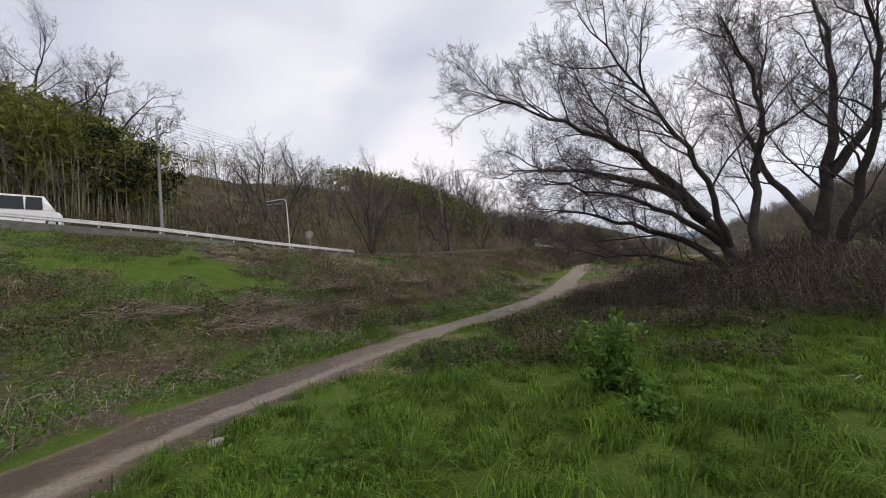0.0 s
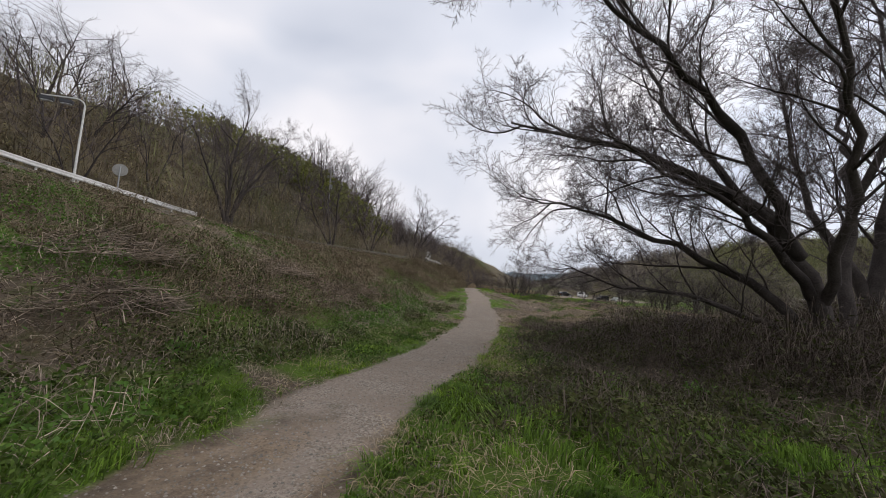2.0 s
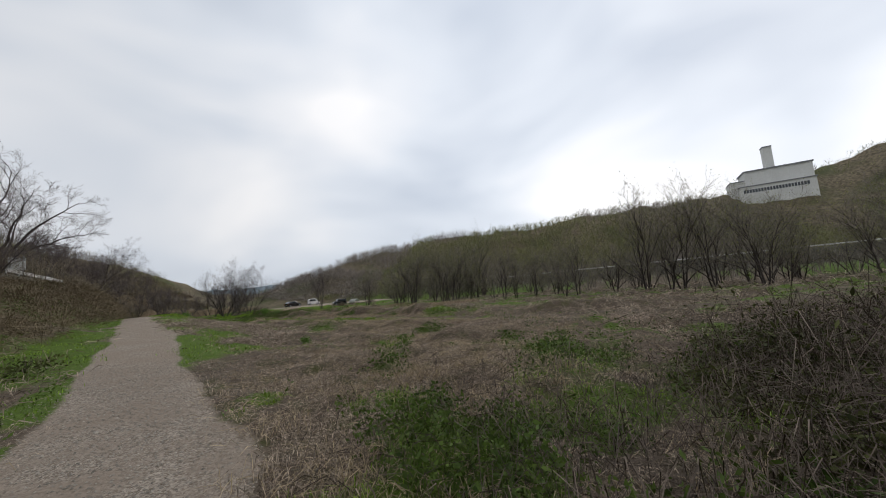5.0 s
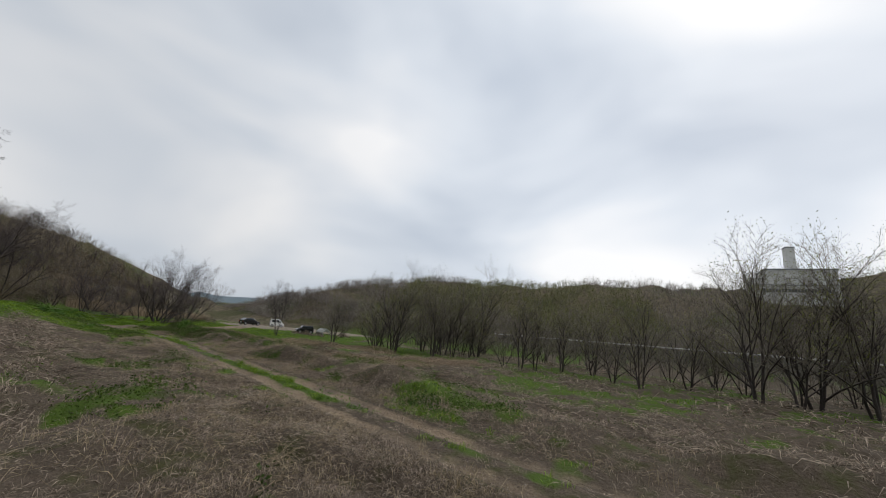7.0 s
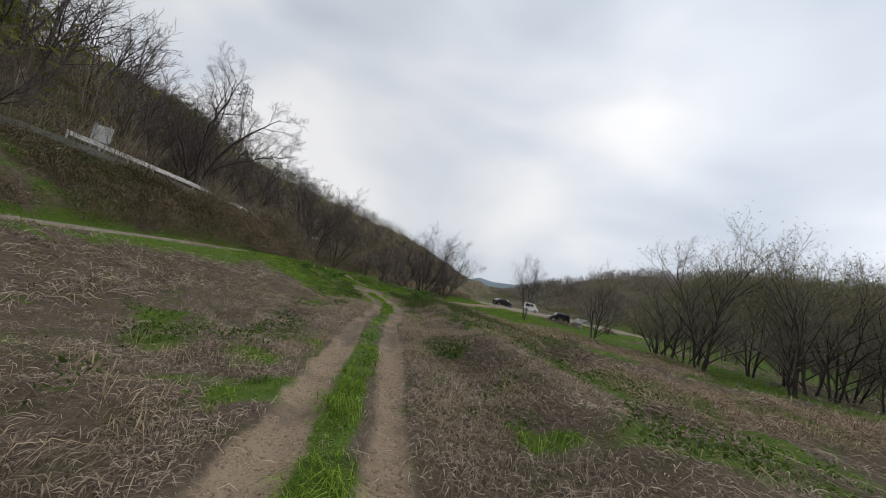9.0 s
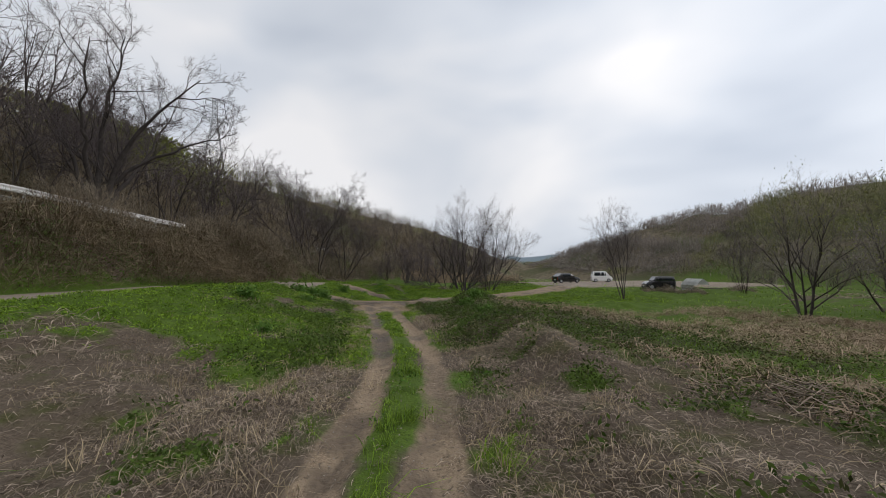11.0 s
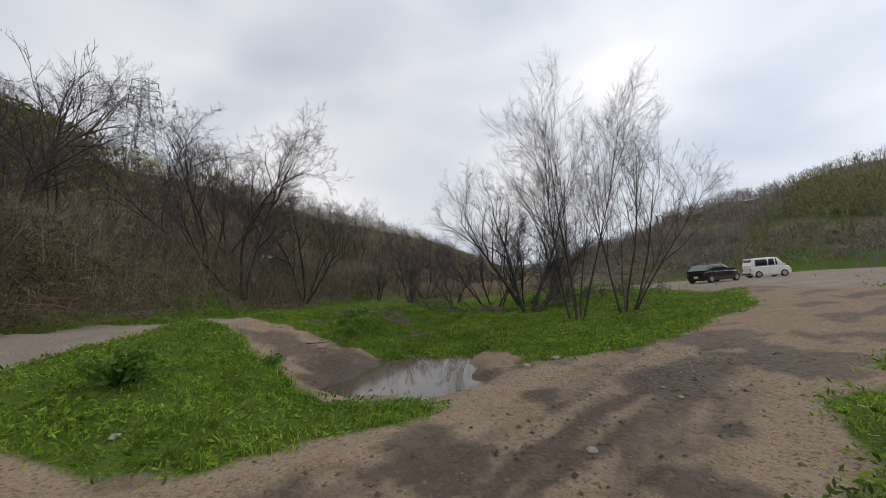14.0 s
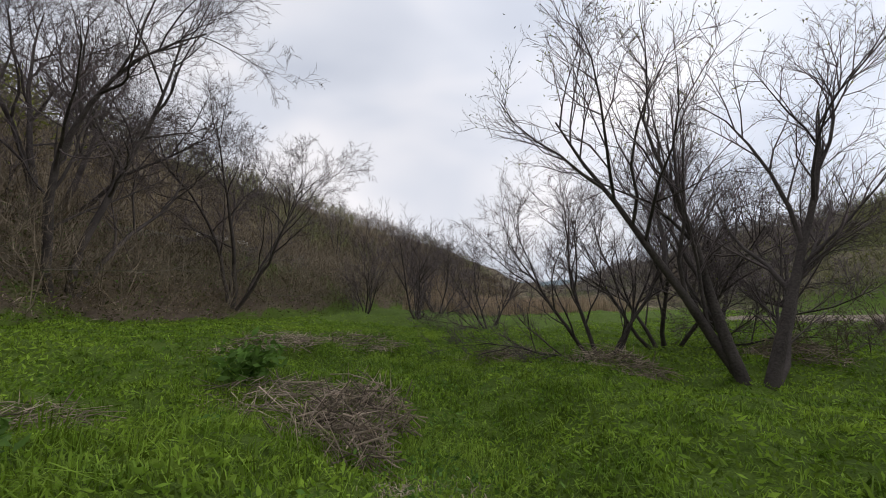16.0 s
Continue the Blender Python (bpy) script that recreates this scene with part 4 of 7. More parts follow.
hill_kinds = [
    bare_tree(21, [(0.1, 0, 9.0, 0.13, 0, 0), (-0.3, 0.2, 7.5, 0.11, 0.1, 0.1)], HILL, "bare grey-brown deciduous tree on the wooded hillside", group="hillside trees"),
    bare_tree(22, [(0, 0.1, 10, 0.14, 0, 0)], HILL, "bare grey-brown deciduous tree on the wooded hillside", group="hillside trees"),
    bare_tree(23, [(0.35, 0, 7.5, 0.10, 0.1, 0), (-0.25, -0.2, 8, 0.11, -0.1, 0), (0.05, 0.35, 7, 0.10, 0, 0.1)], HILL, "bare many-stemmed tree on the wooded hillside", group="hillside trees"),
]
hrng = np.random.default_rng(5)
hill_spots = []
for k in range(5200):
    yy = hrng.uniform(25, 290)
    edge_x, edge_z, _ = along_road(yy)
    xx = edge_x - 9.2 - hrng.exponential(12)
    if xx < edge_x - 60:
        continue
    if all((xx - a) ** 2 + (yy - c) ** 2 > (3.9 + 0.03 * abs(xx - edge_x)) ** 2 for a, c in hill_spots):
        hill_spots.append((xx, yy))
    if len(hill_spots) >= 120:
        break
for k, (xx, yy) in enumerate(hill_spots):
    place(hill_kinds[k % 3], xx, yy, hrng.uniform(0, 360), hrng.uniform(0.6, 1.1), 0.1)
# a thicker belt of taller trees on the slope above the far bend of the road
for k in range(30):
    yy = 97 + k * 1.9 + hrng.uniform(-1, 1)
    xx = along_road(yy)[0] - 9.5 - hrng.uniform(0, 24)
    place(hill_kinds[k % 3], xx, yy, hrng.uniform(0, 360), hrng.uniform(1.0, 1.45), 0.1)
for ob, (xx, yy, s) in zip(hill_kinds, [(-62, 62, 1.0), (-66, 68, 1.15), (-52, 78, 1.1)]):
    settle(ob, xx, yy)
    ob.scale = (s, s, s)

# single trees along the bank and the road
BANK = tree_cfg(levels=5, steps=[7, 6, 4, 3, 1], wander=[0.09, 0.13, 0.16, 0.2, 0.2], up=[0.02] * 5, kids=[8, 7, 5, 4], bare=[0.2, 0.15, 0.1, 0.1], angle=[(28, 58), (28, 58), (25, 55), (20, 50)], ratio=[0.6, 0.52, 0.5, 0.6], thin=[0.5, 0.45, 0.45, 0.6], lift=[0.12, 0.1, 0.08, 0.05], tip=0.008)
SLOPE = tree_cfg(levels=5, steps=[10, 8, 6, 3, 2], wander=[0.13, 0.15, 0.18, 0.2, 0.2], up=[0.03, 0.03, 0.02, 0.02, 0.02], kids=[9, 8, 6, 5], bare=[0.22, 0.15, 0.1, 0.1],
                 angle=[(26, 55), (26, 55), (25, 55), (20, 50)], ratio=[0.45, 0.48, 0.5, 0.55], thin=[0.45, 0.45, 0.45, 0.6], lift=[0.1, 0.08, 0.06, 0.04], tip=0.0065)
crooked = bare_tree(33, [(-0.3, 0.0, 12.5, 0.15, -0.4, 0), (0.25, -0.1, 13.0, 0.16, 0.2, 0), (0.6, 0.3, 10.5, 0.13, 0.5, 0.2), (-0.7, 0.3, 9.5, 0.12, -0.6, 0.3), (0.0, 0.5, 11.5, 0.13, 0, 0.4)], SLOPE, "crooked bare tree with many dark stems above the slope brush", group="slope trees")
settle(crooked, -11.8, 143.4, 70)
crooked.scale = (0.98, 0.98, 0.98)
place(crooked, -16.4, 147.5, 200, 1.0)
place(crooked, -9.2, 151.5, 310, 0.85)
place(crooked, -22.5, 137.0, 120, 0.9)
GREAT = tree_cfg(**{**SLOPE, "kids": [11, 8, 6, 4], "ratio": [0.38, 0.48, 0.5, 0.55], "bare": [0.2, 0.12, 0.1, 0.1]})
great = bare_tree(34, [], GREAT, "broad bare tree with a wide crown above the bank", group="roadside trees", limbs=[
    ([(0, 0, -0.4), (0.5, 0, 3.0), (1.5, -0.3, 6.0), (4.0, -0.5, 9.5), (7.2, -0.6, 12.0)], 0.30),
    ([(0, 0, -0.4), (-0.3, 0.2, 4.0), (-0.2, 0.2, 8.0), (0.6, 0, 12.0), (1.2, 0, 15.5)], 0.30),
    ([(-0.2, 0, 0.2), (-1.4, 0.4, 4.0), (-3.4, 0.8, 8.0), (-5.5, 0.8, 11.5)], 0.24),
    ([(0.7, 0, 3.8), (3.0, 0.6, 6.0), (6.0, 1.0, 7.6), (9.0, 1.0, 8.4)], 0.18),
    ([(0, 0.2, 1.5), (0.8, 2.2, 5.0), (1.8, 4.0, 9.0), (2.4, 5.0, 12.5)], 0.22),
    ([(0, -0.3, 2.0), (0.6, -2.4, 5.5), (1.6, -4.2, 9.0), (2.8, -5.4, 12.0)], 0.22),
])
settle(great, -24.4, 117.0, 0)
great.scale = (1.08, 1.08, 1.08)
place(great, -45.2, 61.0, 60, 0.78)
roadside = bare_tree(31, [(-0.15, 0.0, 8.0, 0.2, -0.15, 0), (0.45, -0.1, 7.5, 0.17, 0.1, 0), (0.1, 0.45, 7.0, 0.15, 0, 0.1)], BANK, "broad bare tree at the roadside above the bank", group="roadside trees")
settle(roadside, -38.2, 75.5, 140)
place(great, -28.5, 123.0, 170, 0.8)
place(roadside, -33.5, 83.5, 250, 0.9)
place(great, -80, 47, 110, 1.15)
place(great, -73.5, 49, 20, 0.95)
place(roadside, -73, 74, 210, 1.0)
place(roadside, -24.5, 91.5, 30, 0.5)
place(roadside, -61.5, 66.0, 30, 1.0)

# upright pale trees and shrubs on the flat
FAN = tree_cfg(levels=5, steps=[7, 6, 4, 2, 1], wander=[0.05, 0.08, 0.12, 0.16, 0.2], up=[0.03, 0.06, 0.05, 0.03, 0.02], kids=[8, 7, 6, 4], bare=[0.36, 0.15, 0.1, 0.1],
               angle=[(18, 42), (20, 46), (22, 50), (20, 55)], ratio=[0.48, 0.5, 0.52, 0.6], thin=[0.5, 0.5, 0.5, 0.6], lift=[0.15, 0.1, 0.05, 0.03], tip=0.0036, slim=0.0095)
fan_a = bare_tree(41, [(-0.06, 0.05, 7.6, 0.054, -0.3, 0), (0.06, 0.1, 8.0, 0.058, 0, 0.1), (0.2, -0.05, 7.7, 0.05, 0.2, 0), (0.0, 0.2, 7.0, 0.043, -0.1, -0.2), (-0.25, 0.1, 5.6, 0.036, -0.2, 0.1), (0.3, 0.2, 5.8, 0.036, 0.2, 0.2)], FAN, "tall slender pale tree with fan of upright stems on the grass", twig=TWIG, group="slender trees")
settle(fan_a, 7.9, 127.4, 0)
fan_a.scale = (1.1, 1.1, 1.08)
fan_b = bare_tree(42, [(0.12, 0, 7.9, 0.06, 0, 0), (0.4, 0.1, 7.7, 0.054, 0.3, 0), (0.68, -0.1, 7.2, 0.05, 0.4, 0.1), (0.02, 0.2, 7.2, 0.06, -0.2, 0), (0.9, 0.15, 5.8, 0.05, 0.3, 0.2), (0.25, 0.3, 5.6, 0.036, 0.1, 0.2)], FAN, "tall slender pale tree leaning over the grass", twig=TWIG, group="slender trees")
settle(fan_b, 11.0, 128.4, 0)
fan_b.scale = (1.12, 1.12, 1.05)
LOW = tree_cfg(levels=5, steps=[6, 5, 3, 2, 1], wander=[0.13, 0.15, 0.17, 0.2, 0.2], up=[0.03, 0.04, 0.03, 0.02, 0.02], kids=[9, 7, 6, 4], bare=[0.15, 0.1, 0.1, 0.1],
               angle=[(20, 45), (20, 50), (20, 50), (20, 55)], ratio=[0.55, 0.5, 0.5, 0.55], thin=[0.55, 0.5, 0.5, 0.6], lift=[0.2, 0.15, 0.08, 0.05], tip=0.005)
willow = bare_tree(43, [(-0.7, 0.1, 5.0, 0.08, -0.2, 0), (-0.2, 0.3, 5.6, 0.085, 0, 0.2), (0.3, -0.1, 5.4, 0.08, 0.2, 0), (0.75, 0.2, 4.8, 0.075, 0.3, 0.1), (-1.2, -0.1, 3.8, 0.055, -0.4, 0)], LOW, "rounded bare willow shrub with many stems", group="willow shrubs")
settle(willow, 7.6, 140.0, 0)
willow.scale = (1.05, 1.05, 1.05)
place(willow, 10.8, 141.0, 130, 1.1)
place(willow, 15.6, 143.5, 40, 1.2)
place(willow, 2.5, 158.0, 90, 1.2)
place(willow, 5.0, 166.0, 200, 1.2)
place(willow, -2.0, 160.0, 300, 0.9)
place(willow, 6.5, 151.0, 20, 0.9)
spread_tree = bare_tree(44, [(-0.5, 0.1, 6.4, 0.13, -0.2, 0), (-0.12, 0.2, 6.8, 0.12, 0, 0.1), (0.35, -0.1, 6.6, 0.13, 0.2, 0), (0.8, 0.3, 6.4, 0.12, 0.3, 0.1), (1.4, 0.2, 5.2, 0.08, 0.3, 0)], LOW, "low forked bare tree with dark trunk on the grass", group="slender trees", buds=2600, bud_size=0.017)
settle(spread_tree, 8.9, 135.7, 0)
spread_tree.scale = (1.18, 1.18, 1.22)
place(fan_b, 20.4, 115.4, 60, 0.9)
place(fan_a, 35.0, 117.0, 100, 0.75)
for k, (px_, py_, s) in enumerate([(-9.0, 36.0, 0.75), (-6.5, 33.0, 0.7)]):
    place(willow, px_, py_, 60 * k, s)

# riverside row beyond the field
ROW = tree_cfg(levels=4, steps=[6, 5, 3, 1], kids=[10, 8, 7], tip=0.007, ratio=[0.55, 0.5, 0.55], bare=[0.08, 0.12, 0.1], angle=[(22, 50), (24, 52), (20, 55)])
row_a = bare_tree(51, [(-0.2, 0.1, 6.2, 0.085, -0.2, 0), (0.2, 0, 6.8, 0.09, 0.1, 0), (0.05, -0.25, 5.8, 0.075, 0, -0.2)], ROW, "bare riverside tree with budding crown", twig=PALE_TWIG, group="riverside row", buds=1500, bud_size=0.03)
row_b = bare_tree(52, [(0.1, 0.1, 5.2, 0.08, 0, 0), (-0.5, 0, 4.6, 0.07, -0.2, 0), (0.5, -0.1, 4.8, 0.07, 0.2, 0)], ROW, "low spreading bare riverside tree", twig=PALE_TWIG, group="riverside row", buds=1400, bud_size=0.03)
rrng = np.random.default_rng(8)
for k in range(84):
    yy = 26 + k * 1.5 + rrng.uniform(-1.5, 1.5)
    xx = 27 + 0.13 * (yy - 70) + rrng.uniform(-3, 22) + (20 if yy > 106 else 0)
    if 108 < yy < 152 and rrng.uniform() < 0.7 or (60 < yy < 106 and rrng.uniform() < 0.35):
        continue
    place(row_a if rrng.uniform() < 0.6 else row_b, xx, yy, rrng.uniform(0, 360), rrng.uniform(0.6, 1.1) * (1.3 if yy > 84 else 1.0) * (1.35 if yy < 58 else 1.0))
for k, (px_, py_, s) in enumerate([(24.5, 92.0, 1.35), (29.0, 96.5, 1.2), (31.5, 89.0, 1.4), (27.0, 87.0, 1.1), (37.0, 86.5, 1.5), (35.0, 93.0, 1.3), (21.0, 101.0, 0.9)]):
    place(row_a, px_, py_, 77 * k, s)
settle(row_a, 24.0, 94.5)
settle(row_b, 27.0, 99.0)


# ---- ground cover: uncountable blades, stalks and leaves ----
def blades(name, x, y, rng, per, tall, wide, lean, mat, label, category="grass", tuft=0.12, bend=0.5, comb=0.0):
    """Tufts of tapered bent blades; one sheet of stuff."""
    n_ = len(x) * per
    tall = np.repeat(np.broadcast_to(tall, len(x)), per) * rng.uniform(0.55, 1.25, n_)
    px, py = np.repeat(x, per) + rng.normal(0, tuft, n_), np.repeat(y, per) + rng.normal(0, tuft, n_)
    pz = np.repeat(surface(x, y), per) - 0.02
    a = rng.uniform(0, 2 * np.pi, n_)
    if comb:
        a = a * (1 - comb) + comb * np.repeat(14 * fbm(x, y, 1.6, 141, 2) + rng.normal(0, 0.5, len(x)), per)
    dx, dy = np.cos(a), np.sin(a)
    ln = np.abs(rng.normal(0, lean, n_)) + 0.05
    w = wide * rng.uniform(0.7, 1.3, n_)
    base = np.stack([px, py, pz], 1)
    side = np.stack([-dy, dx, np.zeros(n_)], 1) * w[:, None]
    mid_p = base + np.stack([dx * ln * tall * 0.45, dy * ln * tall * 0.45, tall * 0.62], 1)
    droop = np.maximum(1 - bend * ln, 0.15)
    tip = base + np.stack([dx * ln * tall * 1.25, dy * ln * tall * 1.25, tall * droop], 1)
    v = np.stack([base - side, base + side, mid_p + side * 0.75, mid_p - side * 0.75, tip], 1).reshape(-1, 3)
    i = np.arange(n_) * 5
    t = np.concatenate([np.stack([i, i + 1, i + 2], 1), np.stack([i, i + 2, i + 3], 1), np.stack([i + 3, i + 2, i + 4], 1)])
    return tagged(new(name, fast_mesh(name, v, t, mat)), label, category, kind="stuff")


def arcs(name, x, y, rng, per, length, rise, wide, mat, label, category, tuft=0.4):
    """Thin arching stalks that cross one another; one sheet of stuff."""
    n_ = len(x) * per
    ln = np.repeat(np.broadcast_to(length, len(x)), per) * rng.uniform(0.45, 1.3, n_)
    h = np.repeat(np.broadcast_to(rise, len(x)), per) * rng.uniform(0.2, 1.25, n_)
    px, py = np.repeat(x, per) + rng.normal(0, tuft, n_), np.repeat(y, per) + rng.normal(0, tuft, n_)
    a, f = rng.uniform(0, 2 * np.pi, n_), rng.uniform(-1.1, 1.1, n_)
    d = np.stack([np.cos(a), np.sin(a), np.zeros(n_)], 1)
    side = np.stack([-np.sin(a) * np.cos(f), np.cos(a) * np.cos(f), np.sin(f)], 1) * (wide * rng.uniform(0.6, 1.5, n_))[:, None]
    up = np.array([0, 0, 1.0])
    base = np.stack([px, py, surface(px, py) - 0.02], 1)
    mid_p = base + d * (ln * rng.uniform(0.3, 0.6, n_))[:, None] + up * h[:, None]
    tip = base + d * ln[:, None] + up * (h * rng.uniform(0.0, 1.3, n_))[:, None]
    v = np.stack([base, mid_p + side, tip, mid_p - side], 1).reshape(-1, 3)
    i = np.arange(n_) * 4
    return tagged(new(name, fast_mesh(name, v, np.concatenate([np.stack([i, i + 1, i + 3], 1), np.stack([i + 1, i + 2, i + 3], 1)]), mat)), label, category, kind="stuff")


CAM_LINE = np.array([(-26, 12), (-28.8, 20), (-30.2, 26), (-29.8, 32), (-26, 41), (-21.9, 48), (-15.6, 53.2), (-9, 58), (-4.4, 63.9), (-2.6, 72), (-1.5, 82), (-1.1, 93), (-1.0, 107), (-0.3, 116), (0.1, 124), (0.8, 136), (1.8, 148)])


def scatter(rng, n_, spread_m, y_span=None):
    """Points round the corridor, denser towards its middle."""
    seg = np.hypot(*np.diff(CAM_LINE, axis=0).T)
    s = np.concatenate([[0], np.cumsum(seg)])
    t = rng.uniform(0, s[-1], n_)
    x, y = np.interp(t, s, CAM_LINE[:, 0]), np.interp(t, s, CAM_LINE[:, 1])
    r = spread_m * np.sqrt(rng.uniform(0, 1, n_)) * rng.uniform(0.15, 1, n_)
    a = rng.uniform(0, 2 * np.pi, n_)
    return x + r * np.cos(a), y + r * np.sin(a)


def keep(x, y, rng, kind):
    c = cover(x, y)
    worn = np.maximum(np.maximum(np.clip(c["gravel"], 0, 1), np.clip(c["mud"], 0, 1)), c["wood"] * 0.0)
    worn = np.maximum(worn, (puddle_radius(x, y) < 1.3) * 1.0)
    edge = np.interp(y, EDGE_Y, EDGE_X)
    ok = (worn < 0.33 + 0.62 * rng.uniform(size=len(x)) ** 2.5) & ((x > edge + 0.6))
    db, sb = line_distance(x, y, TRACK_B)
    ok &= (db > 1.0 + 0.5 * rng.uniform(size=len(x))) | ((np.abs(sb) < 0.36) & (kind == "green") & (fbm(x, y, 0.7, 165, 2) > 0.42)) | (y > 114) | (rng.uniform(size=len(x)) < (0.2 if kind == "dry" else 0.04) * (1 - 0.7 * smooth(86, 96, y)))
    ok &= line_distance(x, y, PATH_A)[0] > 1.0 + 0.4 * rng.uniform(size=len(x))
    g = np.clip((c["green"] - 0.30) / 0.4, 0, 1)
    want = g if kind == "green" else 1 - g
    return ok & (rng.uniform(size=len(x)) < want)


def grassy(x, y):
    """Where grass rather than creepers makes the green."""
    right_bank = (x > 0.9) & (y > 38) & (y < 114)
    verge = (line_distance(x, y, PATH_A)[1] < 0) & (y > 24) & (y < 60) & (fbm(x, y, 1.6, 177, 2) < 0.6)
    return ~right_bank & ~verge & ((y > 115) | (y < 30) | (line_distance(x, y, TRACK_B)[0] < 1.9) | (line_distance(x, y, PATH_A)[0] < 2.6) | (fbm(x, y, 3.0, 171, 3) > 0.54))


grng = np.random.default_rng(77)
x, y = scatter(grng, 46000, 10.5)
k = keep(x, y, grng, "green") & (y > 33) & grassy(x, y) & (fbm(x, y, 0.55, 153, 2) > 0.33)
lush = 0.08 + 0.06 * smooth(118, 124, y) + 0.42 * np.clip(fbm(x, y, 1.1, 91, 3) - 0.40, 0, 1) + 0.34 * np.clip(fbm(x, y, 0.45, 92, 2) - 0.45, 0, 1)
blades("grass", x[k], y[k], grng, 11, lush[k], 0.0065, 0.95, GRASS, "fresh green grass in uneven tufts over the flat", bend=0.6, tuft=0.06, comb=0.55)
# dense short sward round the puddle and on the last meadow
x, y = grng.uniform(-13, 24, 78000), grng.uniform(94, 150, 78000)
near = np.hypot(x, np.maximum(np.abs(y - 122) - 12, 0) * 0.7)
k = keep(x, y, grng, "green") & ((y > 113) | (x < 0)) & (grng.uniform(size=len(x)) < 1.25 - near / 24)
lx, ly = np.repeat(x[k], 6) + grng.normal(0, 0.10, 6 * k.sum()), np.repeat(y[k], 6) + grng.normal(0, 0.10, 6 * k.sum())
tagged(new("grass", leaf_mesh("grass", np.stack([lx, ly, surface(lx, ly) + 0.01 + (0.03 + 0.10 * fbm(lx, ly, 0.8, 197, 2)) * grng.uniform(0, 1, len(lx))], 1), grng, 0.026, GRASS, 2.0)), "short dense grass and clover of the meadow", "grass", kind="stuff")
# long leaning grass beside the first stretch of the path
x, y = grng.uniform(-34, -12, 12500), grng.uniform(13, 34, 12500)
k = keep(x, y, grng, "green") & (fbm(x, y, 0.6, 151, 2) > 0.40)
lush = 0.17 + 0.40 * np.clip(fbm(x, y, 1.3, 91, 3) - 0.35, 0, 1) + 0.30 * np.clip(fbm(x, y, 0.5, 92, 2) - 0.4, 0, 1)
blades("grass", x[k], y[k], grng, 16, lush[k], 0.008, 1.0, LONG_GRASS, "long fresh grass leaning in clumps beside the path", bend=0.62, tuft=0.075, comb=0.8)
# mat of dead straw and vines
x, y = scatter(grng, 104000, 10.5)
k = keep(x, y, grng, "dry") & (y > 20)
arcs("dry_grass", x[k], y[k], grng, 9, 0.22, 0.05 + 0.26 * np.clip(fbm(x[k], y[k], 0.9, 93, 3) - 0.36, 0, 1), 0.0052, VINE, "flattened dead grass and dry vine stalks matted on the ground", "dry grass", tuft=0.13)
x, y = scatter(grng, 34000, 9)
k = (fbm(x, y, 1.4, 94, 3) > 0.44) & (line_distance(x, y, PATH_A)[0] > 1.3) & (line_distance(x, y, TRACK_B)[0] > 1.2) & (line_distance(x, y, LANE)[0] > 2.4) & (puddle_radius(x, y) > 1.5) & (y > 26) & (y < 116)
arcs("dry_grass", x[k], y[k], grng, 4, 0.40, 0.18, 0.0045, DRY, "pale broken stalks lying through grass and weeds", "dry grass", tuft=0.2)
# waist-high weeds between the path and the thicket
x, y = grng.uniform(-31, -12, 9000), grng.uniform(26, 46, 9000)
dpa, spa = line_distance(x, y, PATH_A)
k = (spa > 0) & (dpa > 1.7) & (dpa < 12) & (fbm(x, y, 2.0, 173, 3) > 0.40 + 0.1 * (y < 31))
x, y, dpa = x[k], y[k], dpa[k]
wt = (0.15 + 0.55 * smooth(2, 5, dpa)) * (0.4 + 1.6 * np.clip(fbm(x, y, 1.5, 175, 2) - 0.25, 0, 1))
arcs("weeds", x, y, grng, 5, 0.4 + 0.5 * wt, wt, 0.005, BRAMBLE, "brown weed stalks tangled beside the path", "weeds", tuft=0.25)
lx, ly, lh = np.repeat(x, 18) + grng.normal(0, 0.22, 18 * len(x)), np.repeat(y, 18) + grng.normal(0, 0.22, 18 * len(x)), np.repeat(wt, 18)
weed_p, sort = np.stack([lx, ly, surface(lx, ly) + lh * grng.uniform(0.05, 0.75, len(lx))], 1), fbm(lx, ly, 1.5, 203, 3) + 0.12 * smooth(4, 8, line_distance(lx, ly, PATH_A)[0])
tagged(new("weeds", leaf_mesh("weeds", weed_p[sort < 0.5], grng, 0.036, CREEPER, 1.3)), "dull green leaves of weeds beside the path", "weeds", kind="stuff")
tagged(new("weeds", leaf_mesh("weeds", weed_p[sort >= 0.5], grng, 0.036, BRAMBLE_LEAF, 1.5)), "dark olive leaves of brambles beside the path", "weeds", kind="stuff")
def off_corridor(x, y, least):
    return line_distance(x, y, CAM_LINE)[0] > least


x, y = scatter(grng, 40000, 32)
k = keep(x, y, grng, "green") & off_corridor(x, y, 8.0)
blades("grass", x[k], y[k], grng, 6, 0.08 + 0.16 * fbm(x[k], y[k], 4, 95, 3), 0.009, 0.9, GRASS, "coarse green grass further out on the flat and bank", tuft=0.3)
x, y = scatter(grng, 60000, 34)
k = keep(x, y, grng, "dry") & off_corridor(x, y, 7.5)
arcs("dry_grass", x[k], y[k], grng, 6, 0.6, 0.08 + 0.26 * fbm(x[k], y[k], 3, 97, 3), 0.011, VINE, "dry brown weeds and vines over the bank and field", "dry grass", tuft=0.35)
x, y = grng.uniform(-62, 75, 26000), grng.uniform(0, 215, 26000)
out_ = off_corridor(x, y, 20.0)
k = keep(x, y, grng, "green") & out_
blades("grass", x[k], y[k], grng, 4, 0.26, 0.02, 0.8, GRASS, "distant green grass of the valley floor", tuft=0.5)
k = keep(x, y, grng, "dry") & out_
